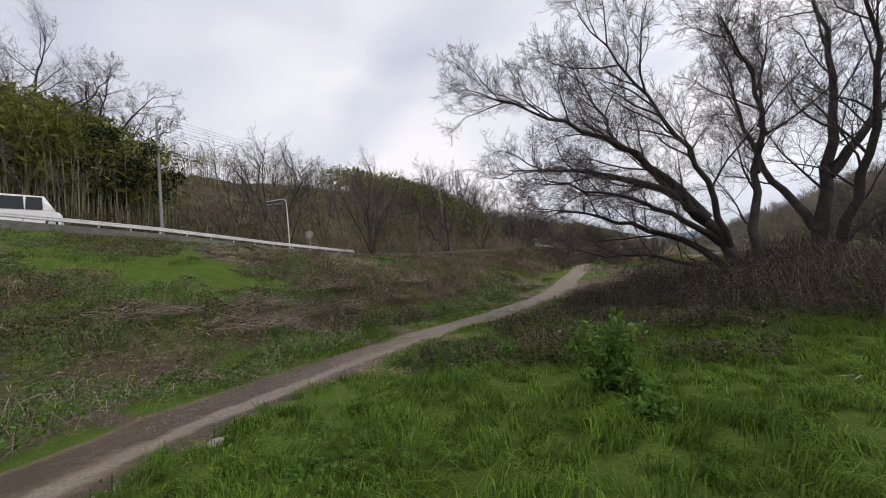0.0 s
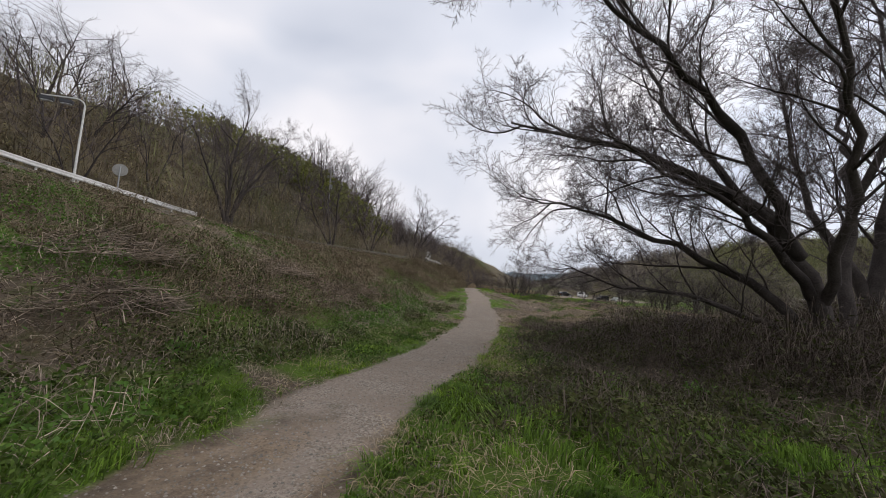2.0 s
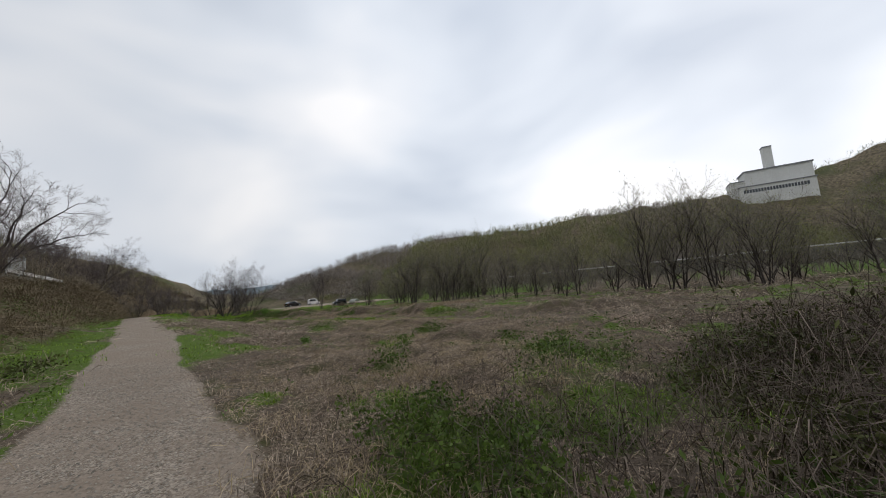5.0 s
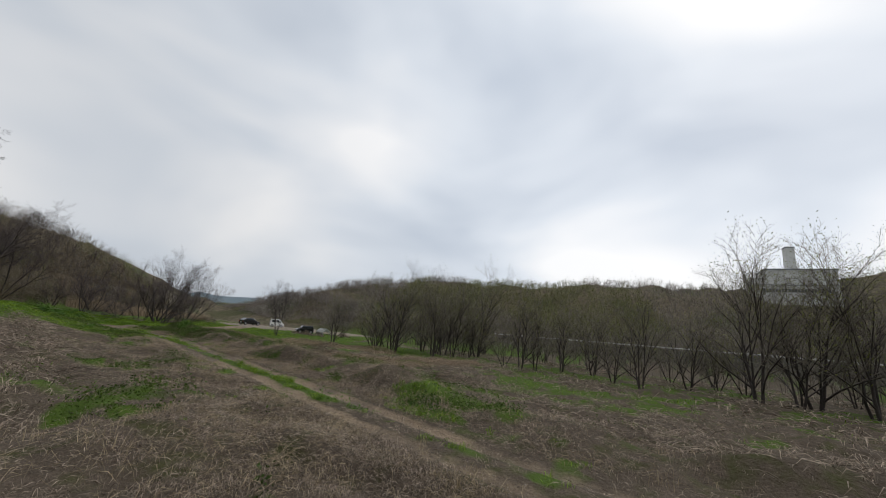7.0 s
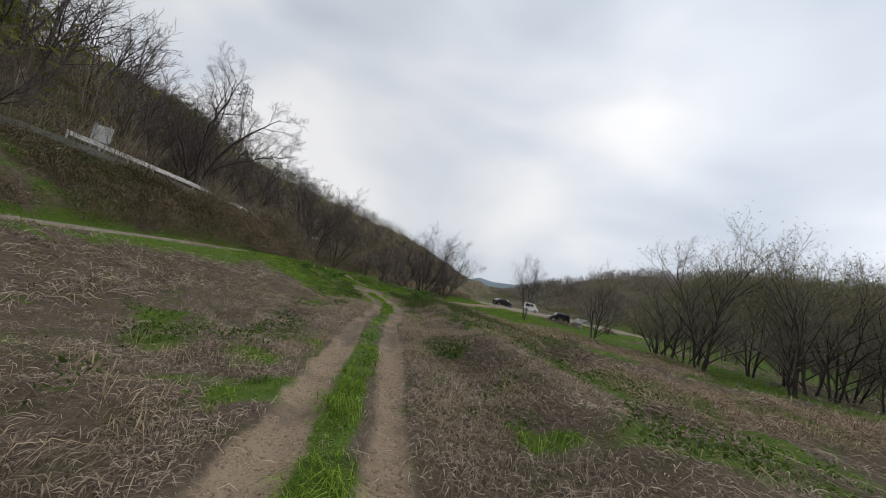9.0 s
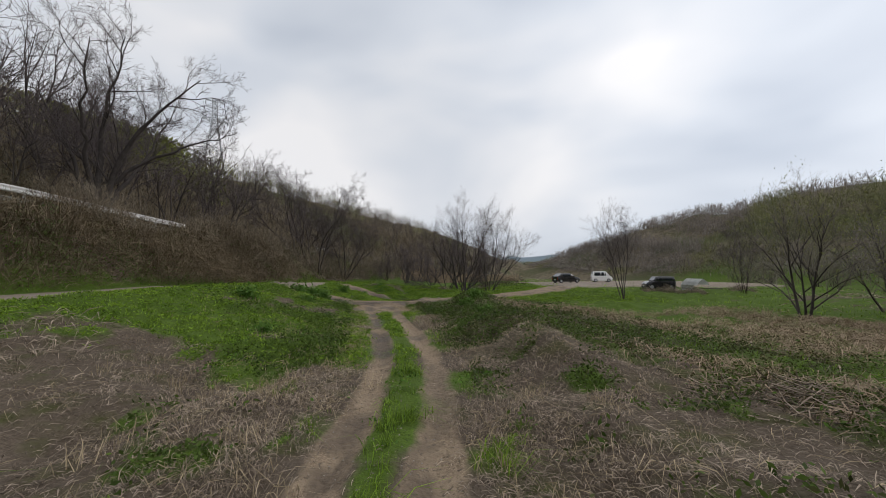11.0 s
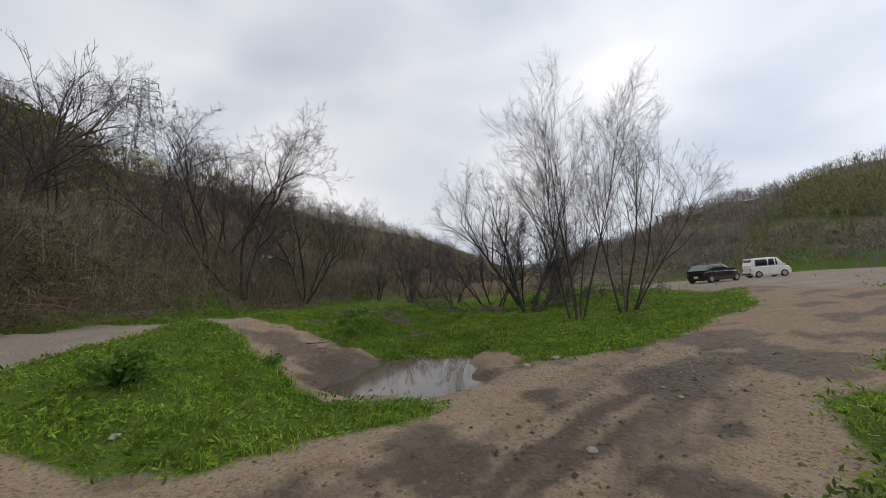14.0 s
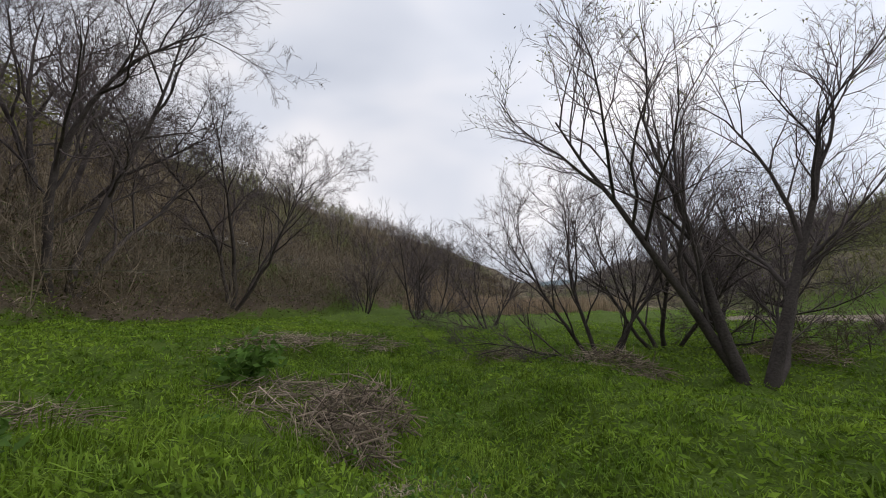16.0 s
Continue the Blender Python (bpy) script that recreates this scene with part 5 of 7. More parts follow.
arcs("dry_grass", x[k], y[k], grng, 5, 1.0, 0.35, 0.024, VINE, "distant dry weeds of the valley floor", "dry grass", tuft=0.6)
# broad leaves of low weeds and creepers
x, y = scatter(grng, 90000, 11)
k = keep(x, y, grng, "green") & ~grassy(x, y)
x, y = np.repeat(x[k], 9) + grng.normal(0, 0.12, 9 * k.sum()), np.repeat(y[k], 9) + grng.normal(0, 0.12, 9 * k.sum())
lz = surface(x, y) + 0.02 + grng.uniform(0, 1, len(x)) * (0.08 + 1.0 * np.clip(fbm(x, y, 1.0, 133, 2) - 0.35, 0, 1))
tagged(new("creeper", leaf_mesh("creeper", np.stack([x, y, lz], 1), grng, 0.031, CREEPER, 1.3)), "olive-green creepers and broad-leaved weeds mounded over the flat", "weeds", kind="stuff")
x, y = scatter(grng, 26000, 9)
k = keep(x, y, grng, "green") & (fbm(x, y, 1.8, 131, 3) > 0.54)
x, y = np.repeat(x[k], 4) + grng.normal(0, 0.11, 4 * k.sum()), np.repeat(y[k], 4) + grng.normal(0, 0.11, 4 * k.sum())
lz = surface(x, y) + 0.03 + grng.uniform(0, 1, len(x)) * 0.75 * np.clip(fbm(x, y, 0.9, 133, 2) - 0.32, 0, 1)
tagged(new("weeds", leaf_mesh("weeds", np.stack([x, y, lz], 1), grng, 0.03, WEED, 1.2)), "low broad-leaved weeds spreading between the grass", "weeds", kind="stuff")
# thick mat of creepers and dead stems on the mound beside the farm track
x, y = grng.uniform(0.7, 12, 11000), grng.uniform(86, 114, 11000)
k = keep(x, y, grng, "green") & (grng.uniform(size=len(x)) < 1.3 - x / 11)
x, y = np.repeat(x[k], 10) + grng.normal(0, 0.13, 10 * k.sum()), np.repeat(y[k], 10) + grng.normal(0, 0.13, 10 * k.sum())
lz = surface(x, y) + 0.01 + grng.uniform(0, 1, len(x)) * (0.06 + 0.8 * np.clip(fbm(x, y, 0.8, 199, 3) - 0.36, 0, 1))
sort = fbm(x, y, 1.3, 201, 3)
tagged(new("creeper", leaf_mesh("creeper", np.stack([x, y, lz], 1)[sort < 0.5], grng, 0.026, BRAMBLE_LEAF, 1.5)), "dark olive creeper matted over the mound", "weeds", kind="stuff")
tagged(new("creeper", leaf_mesh("creeper", np.stack([x, y, lz], 1)[sort >= 0.5], grng, 0.026, CREEPER, 1.3)), "green creeper matted over the mound", "weeds", kind="stuff")
k = grng.uniform(size=len(x)) < 0.09
arcs("vines", x[k], y[k], grng, 4, 0.35, 0.16, 0.004, BRAMBLE, "dark dead stems in the creeper of the mound", "vines", tuft=0.15)
# straw-coloured tufts at the verges, the reed beds
x, y = scatter(grng, 2600, 9)
k = keep(x, y, grng, "dry") & (fbm(x, y, 5, 99, 2) > 0.55)
blades("dry_grass", x[k], y[k], grng, 14, 0.34, 0.005, 0.9, DRY, "pale straw tufts standing among the green")
x, y = grng.uniform(2, 30, 5000), grng.uniform(168, 215, 5000)
blades("reeds", x, y, grng, 5, 2.0, 0.02, 0.2, REED, "pale dry reed bed at the end of the flat", "reeds", tuft=0.3, bend=0.2)
x, y = grng.uniform(5, 24, 6000), grng.uniform(76, 104, 6000)
k = fbm(x, y, 6, 101, 3) > 0.48
arcs("reeds", x[k], y[k], grng, 9, 0.7, 0.32, 0.008, REED, "low dry reeds lying on the riverside flat", "reeds", tuft=0.35)
# bramble thicket under the large tree
x, y = grng.normal(-14.0, 3.6, 5200), grng.normal(36.5, 4.2, 5200)
k = (line_distance(x, y, PATH_A)[0] > 5.5) & (np.hypot((x + 14.0) / 3.6, (y - 36.5) / 4.2) < 2.2)
th = 0.22 + 3.6 * np.clip(fbm(x, y, 2.4, 161, 3) - 0.34, 0, 1)
lx, ly, lh = np.repeat(x[k], 9) + grng.normal(0, 0.4, 9 * k.sum()), np.repeat(y[k], 9) + grng.normal(0, 0.4, 9 * k.sum()), np.repeat(th[k], 9)
tagged(new("bramble", leaf_mesh("bramble", np.stack([lx, ly, surface(lx, ly) + lh * grng.uniform(0, 1.0, len(lx))], 1), grng, 0.036, BRAMBLE_LEAF, 1.6)), "withered brown and olive leaves hanging in the bramble thicket", "bramble", kind="stuff")
arcs("bramble", x[k], y[k], grng, 12, 1.9, th[k], 0.0045, BRAMBLE, "dark leafless bramble thicket round the tree trunks", "bramble", tuft=0.6)
x, y = grng.normal(-20.0, 3.0, 1500), grng.normal(41.0, 4.5, 1500)
k = (line_distance(x, y, PATH_A)[0] > 2.4) & (np.hypot((x + 20.0) / 3.0, (y - 41.0) / 4.5) < 2.2)
arcs("bramble", x[k], y[k], grng, 14, 0.8, 0.5, 0.0045, BRAMBLE, "dry fern and bramble beside the path", "bramble", tuft=0.4)
# thin scrub over the hillside, the bank and the far slopes
sy = grng.uniform(5, 330, 26000)
sx = np.interp(sy, EDGE_Y, EDGE_X) - 8.8 - grng.exponential(15, 26000)
sh = 0.8 + 3.4 * np.clip(fbm(sx, sy, 5, 107, 3) - 0.3, 0, 1)
arcs("undergrowth", sx, sy, grng, 4, 0.9 + 0.5 * sh, sh, 0.020, SCRUB, "tangled leafless undergrowth covering the hillside", "undergrowth", tuft=0.8)
lx, ly, lh = np.repeat(sx, 3) + grng.normal(0, 0.7, 78000), np.repeat(sy, 3) + grng.normal(0, 0.7, 78000), np.repeat(sh, 3)
hill_p = np.stack([lx, ly, surface(lx, ly) + lh * grng.uniform(0.05, 1.0, 78000)], 1)
for k, leaf_mat, words in ((ly < 95, OLIVE_SCRUB, "olive and tan leaves in the undergrowth over the road"), (ly >= 95, SCRUB, "withered leaves in the hillside undergrowth")):
    tagged(new("undergrowth", leaf_mesh("undergrowth", hill_p[k], grng, 0.085, leaf_mat, 1.6)), words, "undergrowth", kind="stuff")
k = grng.integers(0, 26000, 3500)
blades("undergrowth", sx[k], sy[k], grng, 3, 3.8, 0.016, 0.3, PALE_TWIG, "thin pale saplings among the hillside scrub", "undergrowth", tuft=0.9, bend=0.2)
by = np.concatenate([grng.uniform(14, 130, 26000), grng.uniform(130, 300, 8000)])
bf, be = np.interp(by, FOOT_Y, FOOT_X), np.interp(by, EDGE_Y, EDGE_X)
bx = be + (bf - be) * grng.uniform(0.02, 0.97, 34000)
k = (fbm(bx, by, 6, 103, 3) > 0.50 - 0.3 * smooth(90, 105, by) - 0.08 * smooth(36, 44, by)) & (line_distance(bx, by, PATH_A)[0] > 2.5)
bh = (0.62 + 0.4 * smooth(33, 44, by) + 0.5 * smooth(104, 120, by)) * (0.4 + 1.5 * np.clip(fbm(bx, by, 2.2, 109, 2) - 0.2, 0, 1))
bx, by, bh = bx[k], by[k], bh[k]
lx, ly, lh = np.repeat(bx, 4) + grng.normal(0, 0.35, 4 * len(bx)), np.repeat(by, 4) + grng.normal(0, 0.35, 4 * len(bx)), np.repeat(bh, 4)
bt_ = np.clip((bf[k] - bx) / np.maximum(bf[k] - be[k], 0.5), 0, 1)
bh = bh * (1 - 0.8 * smooth(0.55, 0.95, bt_) * (by < 120))
lh = np.repeat(bh, 4)
lz = surface(lx, ly) + lh * grng.uniform(0.02, 0.8, len(lx))
ivy = fbm(lx, ly, 3.0, 163, 3) > 0.53
tagged(new("undergrowth", leaf_mesh("undergrowth", np.stack([lx, ly, lz], 1)[~ivy], grng, 0.04, SCRUB, 1.6)), "withered leaves among the brambles of the bank", "undergrowth", kind="stuff")
tagged(new("ivy", leaf_mesh("ivy", np.stack([lx, ly, lz], 1)[ivy], grng, 0.045, WEED, 1.1)), "dull green ivy leaves creeping over the bank", "ivy", kind="stuff")
arcs("undergrowth", bx, by, grng, 6, 0.7 + bh, bh, 0.008, SCRUB, "leafless brambles on the steep bank", "undergrowth", tuft=0.45)

# mounds of creeper, weeds and grey vines over the bank beside the gravel path
by = grng.uniform(14, 62, 15000)
bf, be = np.interp(by, FOOT_Y, FOOT_X), np.interp(by, EDGE_Y, EDGE_X)
bx = be + 0.8 + (bf + 2.2 - be) * grng.uniform(0, 1, 15000) ** 0.75
mound = fbm(bx, by, 2.6, 193, 3)
k = (mound > 0.44) & (line_distance(bx, by, PATH_A)[0] > 1.9)
bx, by, mound = bx[k], by[k], mound[k]
rise = (0.12 + 2.6 * (mound - 0.44)) * (1 - 0.8 * smooth(0.35, 0.75, np.clip((bf[k] - bx) / (bf[k] - be[k]), 0, 1)))
lx, ly, lh = np.repeat(bx, 15) + grng.normal(0, 0.2, 15 * len(bx)), np.repeat(by, 15) + grng.normal(0, 0.2, 15 * len(bx)), np.repeat(rise, 15)
leaf_p = np.stack([lx, ly, surface(lx, ly) + lh * grng.uniform(0.1, 1.0, len(lx)) ** 0.7], 1)
sort = fbm(lx, ly, 3.4, 195, 3)
for low, high, leaf_mat, words in ((0.0, 0.44, BRAMBLE_LEAF, "withered olive leaves mounded over the bank"), (0.44, 0.53, CREEPER, "dull green creeper mounded over the bank"), (0.53, 1.1, WEED, "fresh green weeds in clumps on the bank")):
    k = (sort >= low) & (sort < high)
    tagged(new("creeper", leaf_mesh("creeper", leaf_p[k], grng, 0.042, leaf_mat, 1.3)), words, "weeds", kind="stuff")
k = grng.uniform(size=len(bx)) < 0.4
arcs("vines", bx[k], by[k], grng, 9, 0.75, rise[k] * 0.9 + 0.12, 0.0055, VINE, "grey dry vines hanging over the bank", "vines", tuft=0.3)


def strokes(name, a, b, c, side, mat):
    """Thin leaf-shaped strokes from a over b to c."""
    v = np.stack([a, b + side, c, b - side], 1).reshape(-1, 3)
    i = np.arange(len(a)) * 4
    return fast_mesh(name, v, np.concatenate([np.stack([i, i + 1, i + 3], 1), np.stack([i + 1, i + 2, i + 3], 1)]), mat)


def woods(x, y, rng, limbs, twigs, tall, spread, wide, mat, label):
    """Leafless trees of a stem, limbs and twigs in rounded crowns; one sheet of stuff."""
    m_ = len(x)
    big = np.broadcast_to(tall, m_) * rng.uniform(0.65, 1.25, m_)
    base = np.stack([x, y, surface(x, y) - 0.05], 1)
    up = np.array([0, 0, 1.0])
    top = base + up * (big * 0.62)[:, None] + rng.normal(0, 0.05, (m_, 3)) * big[:, None]
    n_ = m_ * limbs
    h, a = np.repeat(big, limbs), rng.uniform(0, 2 * np.pi, n_)
    d = np.stack([np.cos(a), np.sin(a), np.zeros(n_)], 1)
    q = np.sqrt(rng.uniform(0.03, 1, n_))
    lo = np.repeat(base, limbs, 0) + (np.repeat(top, limbs, 0) - np.repeat(base, limbs, 0)) * rng.uniform(0.12, 0.95, n_)[:, None]
    hi = np.repeat(base, limbs, 0) + d * (q * spread * h)[:, None] + up * (h * (0.36 + 0.6 * np.sqrt(1 - 0.9 * q * q)) * rng.uniform(0.85, 1.0, n_))[:, None]
    bow = lo * 0.45 + hi * 0.55 + d * (0.05 * h)[:, None]
    k_ = n_ * twigs
    t = rng.uniform(0.25, 1.0, k_)[:, None]
    l0, l1, l2, th = np.repeat(lo, twigs, 0), np.repeat(bow, twigs, 0), np.repeat(hi, twigs, 0), np.repeat(h, twigs)
    root = l0 * (1 - t) ** 2 + 2 * l1 * t * (1 - t) + l2 * t * t
    way = unit(unit(l2 - l0) + rng.normal(0, 0.65, (k_, 3)) + up * 0.25) * (th * rng.uniform(0.08, 0.22, k_))[:, None]
    a0 = np.concatenate([base, lo, root])
    b0 = np.concatenate([(base + top) / 2, bow, root + way * 0.5 + rng.normal(0, 0.008, (k_, 3)) * th[:, None]])
    c0 = np.concatenate([top, hi, root + way])
    w = np.concatenate([np.full(m_, 2.4), np.full(n_, 1.2), np.full(k_, 0.7)]) * wide * rng.uniform(0.7, 1.3, m_ + n_ + k_)
    b = rng.uniform(0, np.pi, len(w))
    side = np.stack([np.cos(b), np.sin(b), rng.uniform(-0.5, 0.5, len(w))], 1) * w[:, None]
    return tagged(new("woodland", strokes("woodland", a0, b0, c0, side, mat)), label, "woodland", kind="stuff")


x, y = grng.uniform(12, 18.5, 46), grng.uniform(133, 139, 46)
woods(x, y, grng, 9, 14, 1.6, 0.7, 0.007, BRAMBLE, "low dark brush between the grass and the car park")
# wood on the hillside over the road, on the top of the bank and on both sides of the river
wy = grng.uniform(24, 330, 1500)
wx = np.interp(wy, EDGE_Y, EDGE_X) - 9.0 - grng.uniform(0, 48, 1500)
tone = fbm(wx, wy, 22, 191, 3)
woods(wx[tone < 0.57], wy[tone < 0.57], grng, 8, 10, 7.0, 0.42, 0.024, HILL_TWIG, "leafless brown wood covering the hillside over the road")
woods(wx[tone >= 0.57], wy[tone >= 0.57], grng, 8, 10, 6.5, 0.42, 0.030, HAZED_BUDS, "budding olive wood covering the hillside over the road")
wy = grng.uniform(57, 100, 150)
wx = np.interp(wy, EDGE_Y, EDGE_X) + grng.uniform(0.4, 3.2, 150)
woods(wx, wy, grng, 8, 12, 3.4, 0.5, 0.010, HILL_TWIG, "leafless bushes along the top of the bank")
wy = np.concatenate([grng.uniform(104.8, 110.0, 46), grng.uniform(112.5, 120, 24)])
wx = np.interp(wy, EDGE_Y, EDGE_X) + grng.uniform(0.4, 2.4, 70)
woods(wx, wy, grng, 9, 14, 2.6, 0.55, 0.010, HILL_TWIG, "bare bushes in front of the guardrail")
x, y = np.array([7.3, 8.2, 8.9, 10.5, 11.2, 11.8, 9.6, 6.6]), np.array([127.0, 128.2, 127.6, 128.0, 129.2, 128.6, 129.4, 128.0])
woods(x, y, grng, 9, 14, 1.0, 0.7, 0.006, BRAMBLE, "low bare brush round the slender trees")
wy = np.concatenate([grng.uniform(122, 185, 420), grng.uniform(185, 280, 160)])
wx = np.interp(wy, FOOT_Y, FOOT_X) - grng.uniform(-0.3, 9, 580)
k = line_distance(wx, wy, PATH_A)[0] > 3.0
wx, wy = wx[k], wy[k]
lx, ly = np.repeat(wx, 30) + grng.normal(0, 0.8, 30 * len(wx)), np.repeat(wy, 30) + grng.normal(0, 0.8, 30 * len(wx))
tagged(new("undergrowth", leaf_mesh("undergrowth", np.stack([lx, ly, surface(lx, ly) + 1.7 * grng.uniform(0, 1, len(lx)) ** 1.6], 1), grng, 0.05, BRAMBLE_LEAF, 1.5)), "olive and brown leaves in the brush of the slope", "undergrowth", kind="stuff")
woods(wx, wy, grng, 9, 13, 3.4, 0.55, 0.011, HILL_TWIG, "leafless brown brush at the foot of the wooded slope")
wy = grng.uniform(10, 112, 330)
wx = 38 + 0.12 * (wy - 70) + grng.uniform(0, 9, 330)
woods(wx, wy, grng, 7, 9, 4.4, 0.5, 0.016, PALE_TWIG, "dense leafless thicket along the river bank")
wy = grng.uniform(-90, 330, 900)
wx = 110 + 0.12 * (wy - 70) + grng.uniform(0, 26, 900)
woods(wx, wy, grng, 6, 6, 6.0, 0.5, 0.05, HAZED_SCRUB, "leafless thicket on the far river bank")
fy, fx = grng.uniform(-160, 470, 9000), 150 + grng.exponential(110, 9000)
k = (fx < 520) & (np.abs(fx - (142 + 0.1 * fy)) > 8) & ((fx - 368) ** 2 + (fy - 14) ** 2 > 44 ** 2) & (surface(fx, fy) > 1.5)
fx, fy = fx[k], fy[k]
tone = fbm(fx, fy, 55, 105, 3)
k = tone > 0.54
woods(fx[~k], fy[~k], grng, 6, 5, 8.0, 0.5, 0.085, HAZED_SCRUB, "leafless brown trees of the far slopes")
woods(fx[k], fy[k], grng, 6, 5, 7.5, 0.5, 0.10, HAZED_BUDS, "budding yellow-green trees of the far slopes")
fy, fx = grng.uniform(-160, 460, 20000), 122 + grng.exponential(120, 20000)
k = (fx < 520) & (np.abs(fx - (142 + 0.1 * fy)) > 7) & ((fx - 368) ** 2 + (fy - 14) ** 2 > 46 ** 2) & (surface(fx, fy) > 1.0)
fx, fy = fx[k], fy[k]
tone = fbm(fx, fy, 55, 105, 3)
k = tone > 0.53
wh = 0.9 + 3.2 * np.clip(fbm(fx, fy, 9, 113, 3) - 0.25, 0, 1)
arcs("woodland", fx[~k], fy[~k], grng, 9, 3.4, wh[~k], 0.075, HAZED_SCRUB, "leafless brown woodland on the far slopes", "woodland", tuft=1.6)
arcs("woodland", fx[k], fy[k], grng, 9, 3.2, wh[k], 0.085, HAZED_BUDS, "budding yellow-green woodland on the far slopes", "woodland", tuft=1.6)
# bamboo and evergreens over the road
ny_ = grng.uniform(22, 50, 1200)
nx_ = np.interp(ny_, EDGE_Y, EDGE_X) - 11.5 - grng.exponential(9, 1200)
blades("bamboo", nx_, ny_, grng, 2, 9.0, 0.05, 0.1, BAMBOO, "pale bamboo culms of the grove over the road", "bamboo", tuft=0.5, bend=0.15)
lx, ly = np.repeat(nx_, 26) + grng.normal(0, 1.1, 31200), np.repeat(ny_, 26) + grng.normal(0, 1.1, 31200)
lz = np.repeat(surface(nx_, ny_), 26) + grng.uniform(3.0, 9.6, 31200)
tagged(new("bamboo", leaf_mesh("bamboo", np.stack([lx, ly, lz], 1), grng, 0.17, BAMBOO_LEAF, 2.2)), "yellow-green bamboo foliage of the grove", "bamboo", kind="stuff")
for gx0, gy0, span, count in ((-44, 101, 4.5, 200), (-50, 109, 5, 200), (-66, 108, 6, 190), (-68, 122, 7, 210), (-62, 172, 9, 420), (-48, 160, 7, 220)):
    ax_, ay_ = grng.normal(gx0, span, count), grng.normal(gy0, span, count)
    lx, ly = np.repeat(ax_, 18) + grng.normal(0, 0.9, count * 18), np.repeat(ay_, 18) + grng.normal(0, 0.9, count * 18)
    lz = np.repeat(surface(ax_, ay_), 18) + grng.uniform(1.0, 6.5, count * 18)
    tagged(new("bamboo", leaf_mesh("bamboo", np.stack([lx, ly, lz], 1), grng, 0.22, BAMBOO_LEAF, 2.2)), "yellow-green bamboo thicket high on the hillside", "bamboo", kind="stuff")

# ---- plants that stand out ----
def leafy_weed(seed, label, tall=1.1, wide=0.7, leaves=420, size=0.06, mat=WEED):
    rng = np.random.default_rng(seed)
    ob = thing("weed", 0, 0, 0, 0, label, "plant", "leafy weeds")
    lines = []
    tips = []
    for k in range(9):
        a = rng.uniform(0, 2 * np.pi)
        d = np.array([math.cos(a) * rng.uniform(0.1, 0.7) * wide, math.sin(a) * rng.uniform(0.1, 0.7) * wide, tall * rng.uniform(0.6, 1)])
        pts = np.array([d * t + np.array([0, 0, -0.05]) + np.array([math.cos(a), math.sin(a), 0]) * 0.15 * t * t for t in np.linspace(0, 1, 5)])
        lines.append((pts, np.linspace(0.012, 0.004, 5), 1))
        for t in rng.uniform(0.15, 1, leaves // 9):
            tips.append(d * t + rng.normal(0, 0.13, 3) * np.array([1, 1, 0.8]) + np.array([0, 0, 0.02]))
    stems = new("stem", tube_mesh("stem", lines, WEED))
    stems.parent = ob
    fol = tagged(new("foliage", leaf_mesh("foliage", np.array(tips), rng, size, mat, 1.3)), kind="stuff")
    fol.parent = ob
    return ob


weed_a = leafy_weed(201, "leafy green weed standing above the grass", 1.5, 1.0, 900, 0.06)
settle(weed_a, -24.7, 23.4)
weed_b = leafy_weed(202, "low leafy green weed among dry stalks", 0.55, 0.7, 420, 0.05)
settle(weed_b, -31.2, 45.6)
for k, (px_, py_, s) in enumerate([(-30.0, 47.5, 1.6), (-34.2, 40.5, 1.0), (-35.2, 36.0, 1.1), (-36.8, 30.5, 1.2), (-37.5, 26.0, 0.9), (-34.5, 43.0, 0.8), (-29.5, 21.0, 0.6), (-26.8, 26.5, 0.7), (-22.5, 33.5, 0.8), (-14.4, 62.3, 0.6), (-7.8, 103.0, 1.2), (-5.5, 98.0, 0.9), (3.2, 100.5, 0.8), (-5.4, 119.2, 1.2), (-3.6, 121.8, 0.6), (-2.2, 127.8, 0.7), (-1.8, 129.0, 0.7), (-6.0, 107.5, 1.1), (4.3, 107.0, 1.2), (3.0, 104.0, 1.0), (5.4, 110.3, 1.1), (-2.6, 136.2, 1.5), (-2.3, 130.6, 0.7), (-2.7, 129.6, 0.6), (-6.6, 112.8, 1.6), (-7.4, 111.6, 1.4), (-5.8, 111.9, 1.3), (-24.4, 23.2, 0.9), (-24.6, 22.0, 0.8)]):
    place(weed_b, px_, py_, k * 47, s)


def tangle(seed, label, radius, tall, rods, name="brush_pile"):
    """A heap of dry stalks and thin branches lying over one another."""
    rng = np.random.default_rng(seed)
    lines = []
    for k in range(rods):
        r, a = radius * math.sqrt(rng.uniform()), rng.uniform(0, 2 * np.pi)
        h = tall * (1 - (r / radius) ** 2) * rng.uniform(0.1, 1)
        c = np.array([r * math.cos(a), r * math.sin(a), h])
        d = rng.normal(0, 1, 3) * np.array([1, 1, 0.35])
        d = d / np.linalg.norm(d) * rng.uniform(0.25, 0.7) * radius * 0.6
        lines.append((np.array([c - d, c + rng.normal(0, 0.05, 3), c + d]), np.array([0.012, 0.01, 0.005]) * rng.uniform(0.6, 1.6), 1))
    ob = new(name, tube_mesh(name, lines, VINE))
    return tagged(ob, label, "brush pile", "brush piles", "stuff")


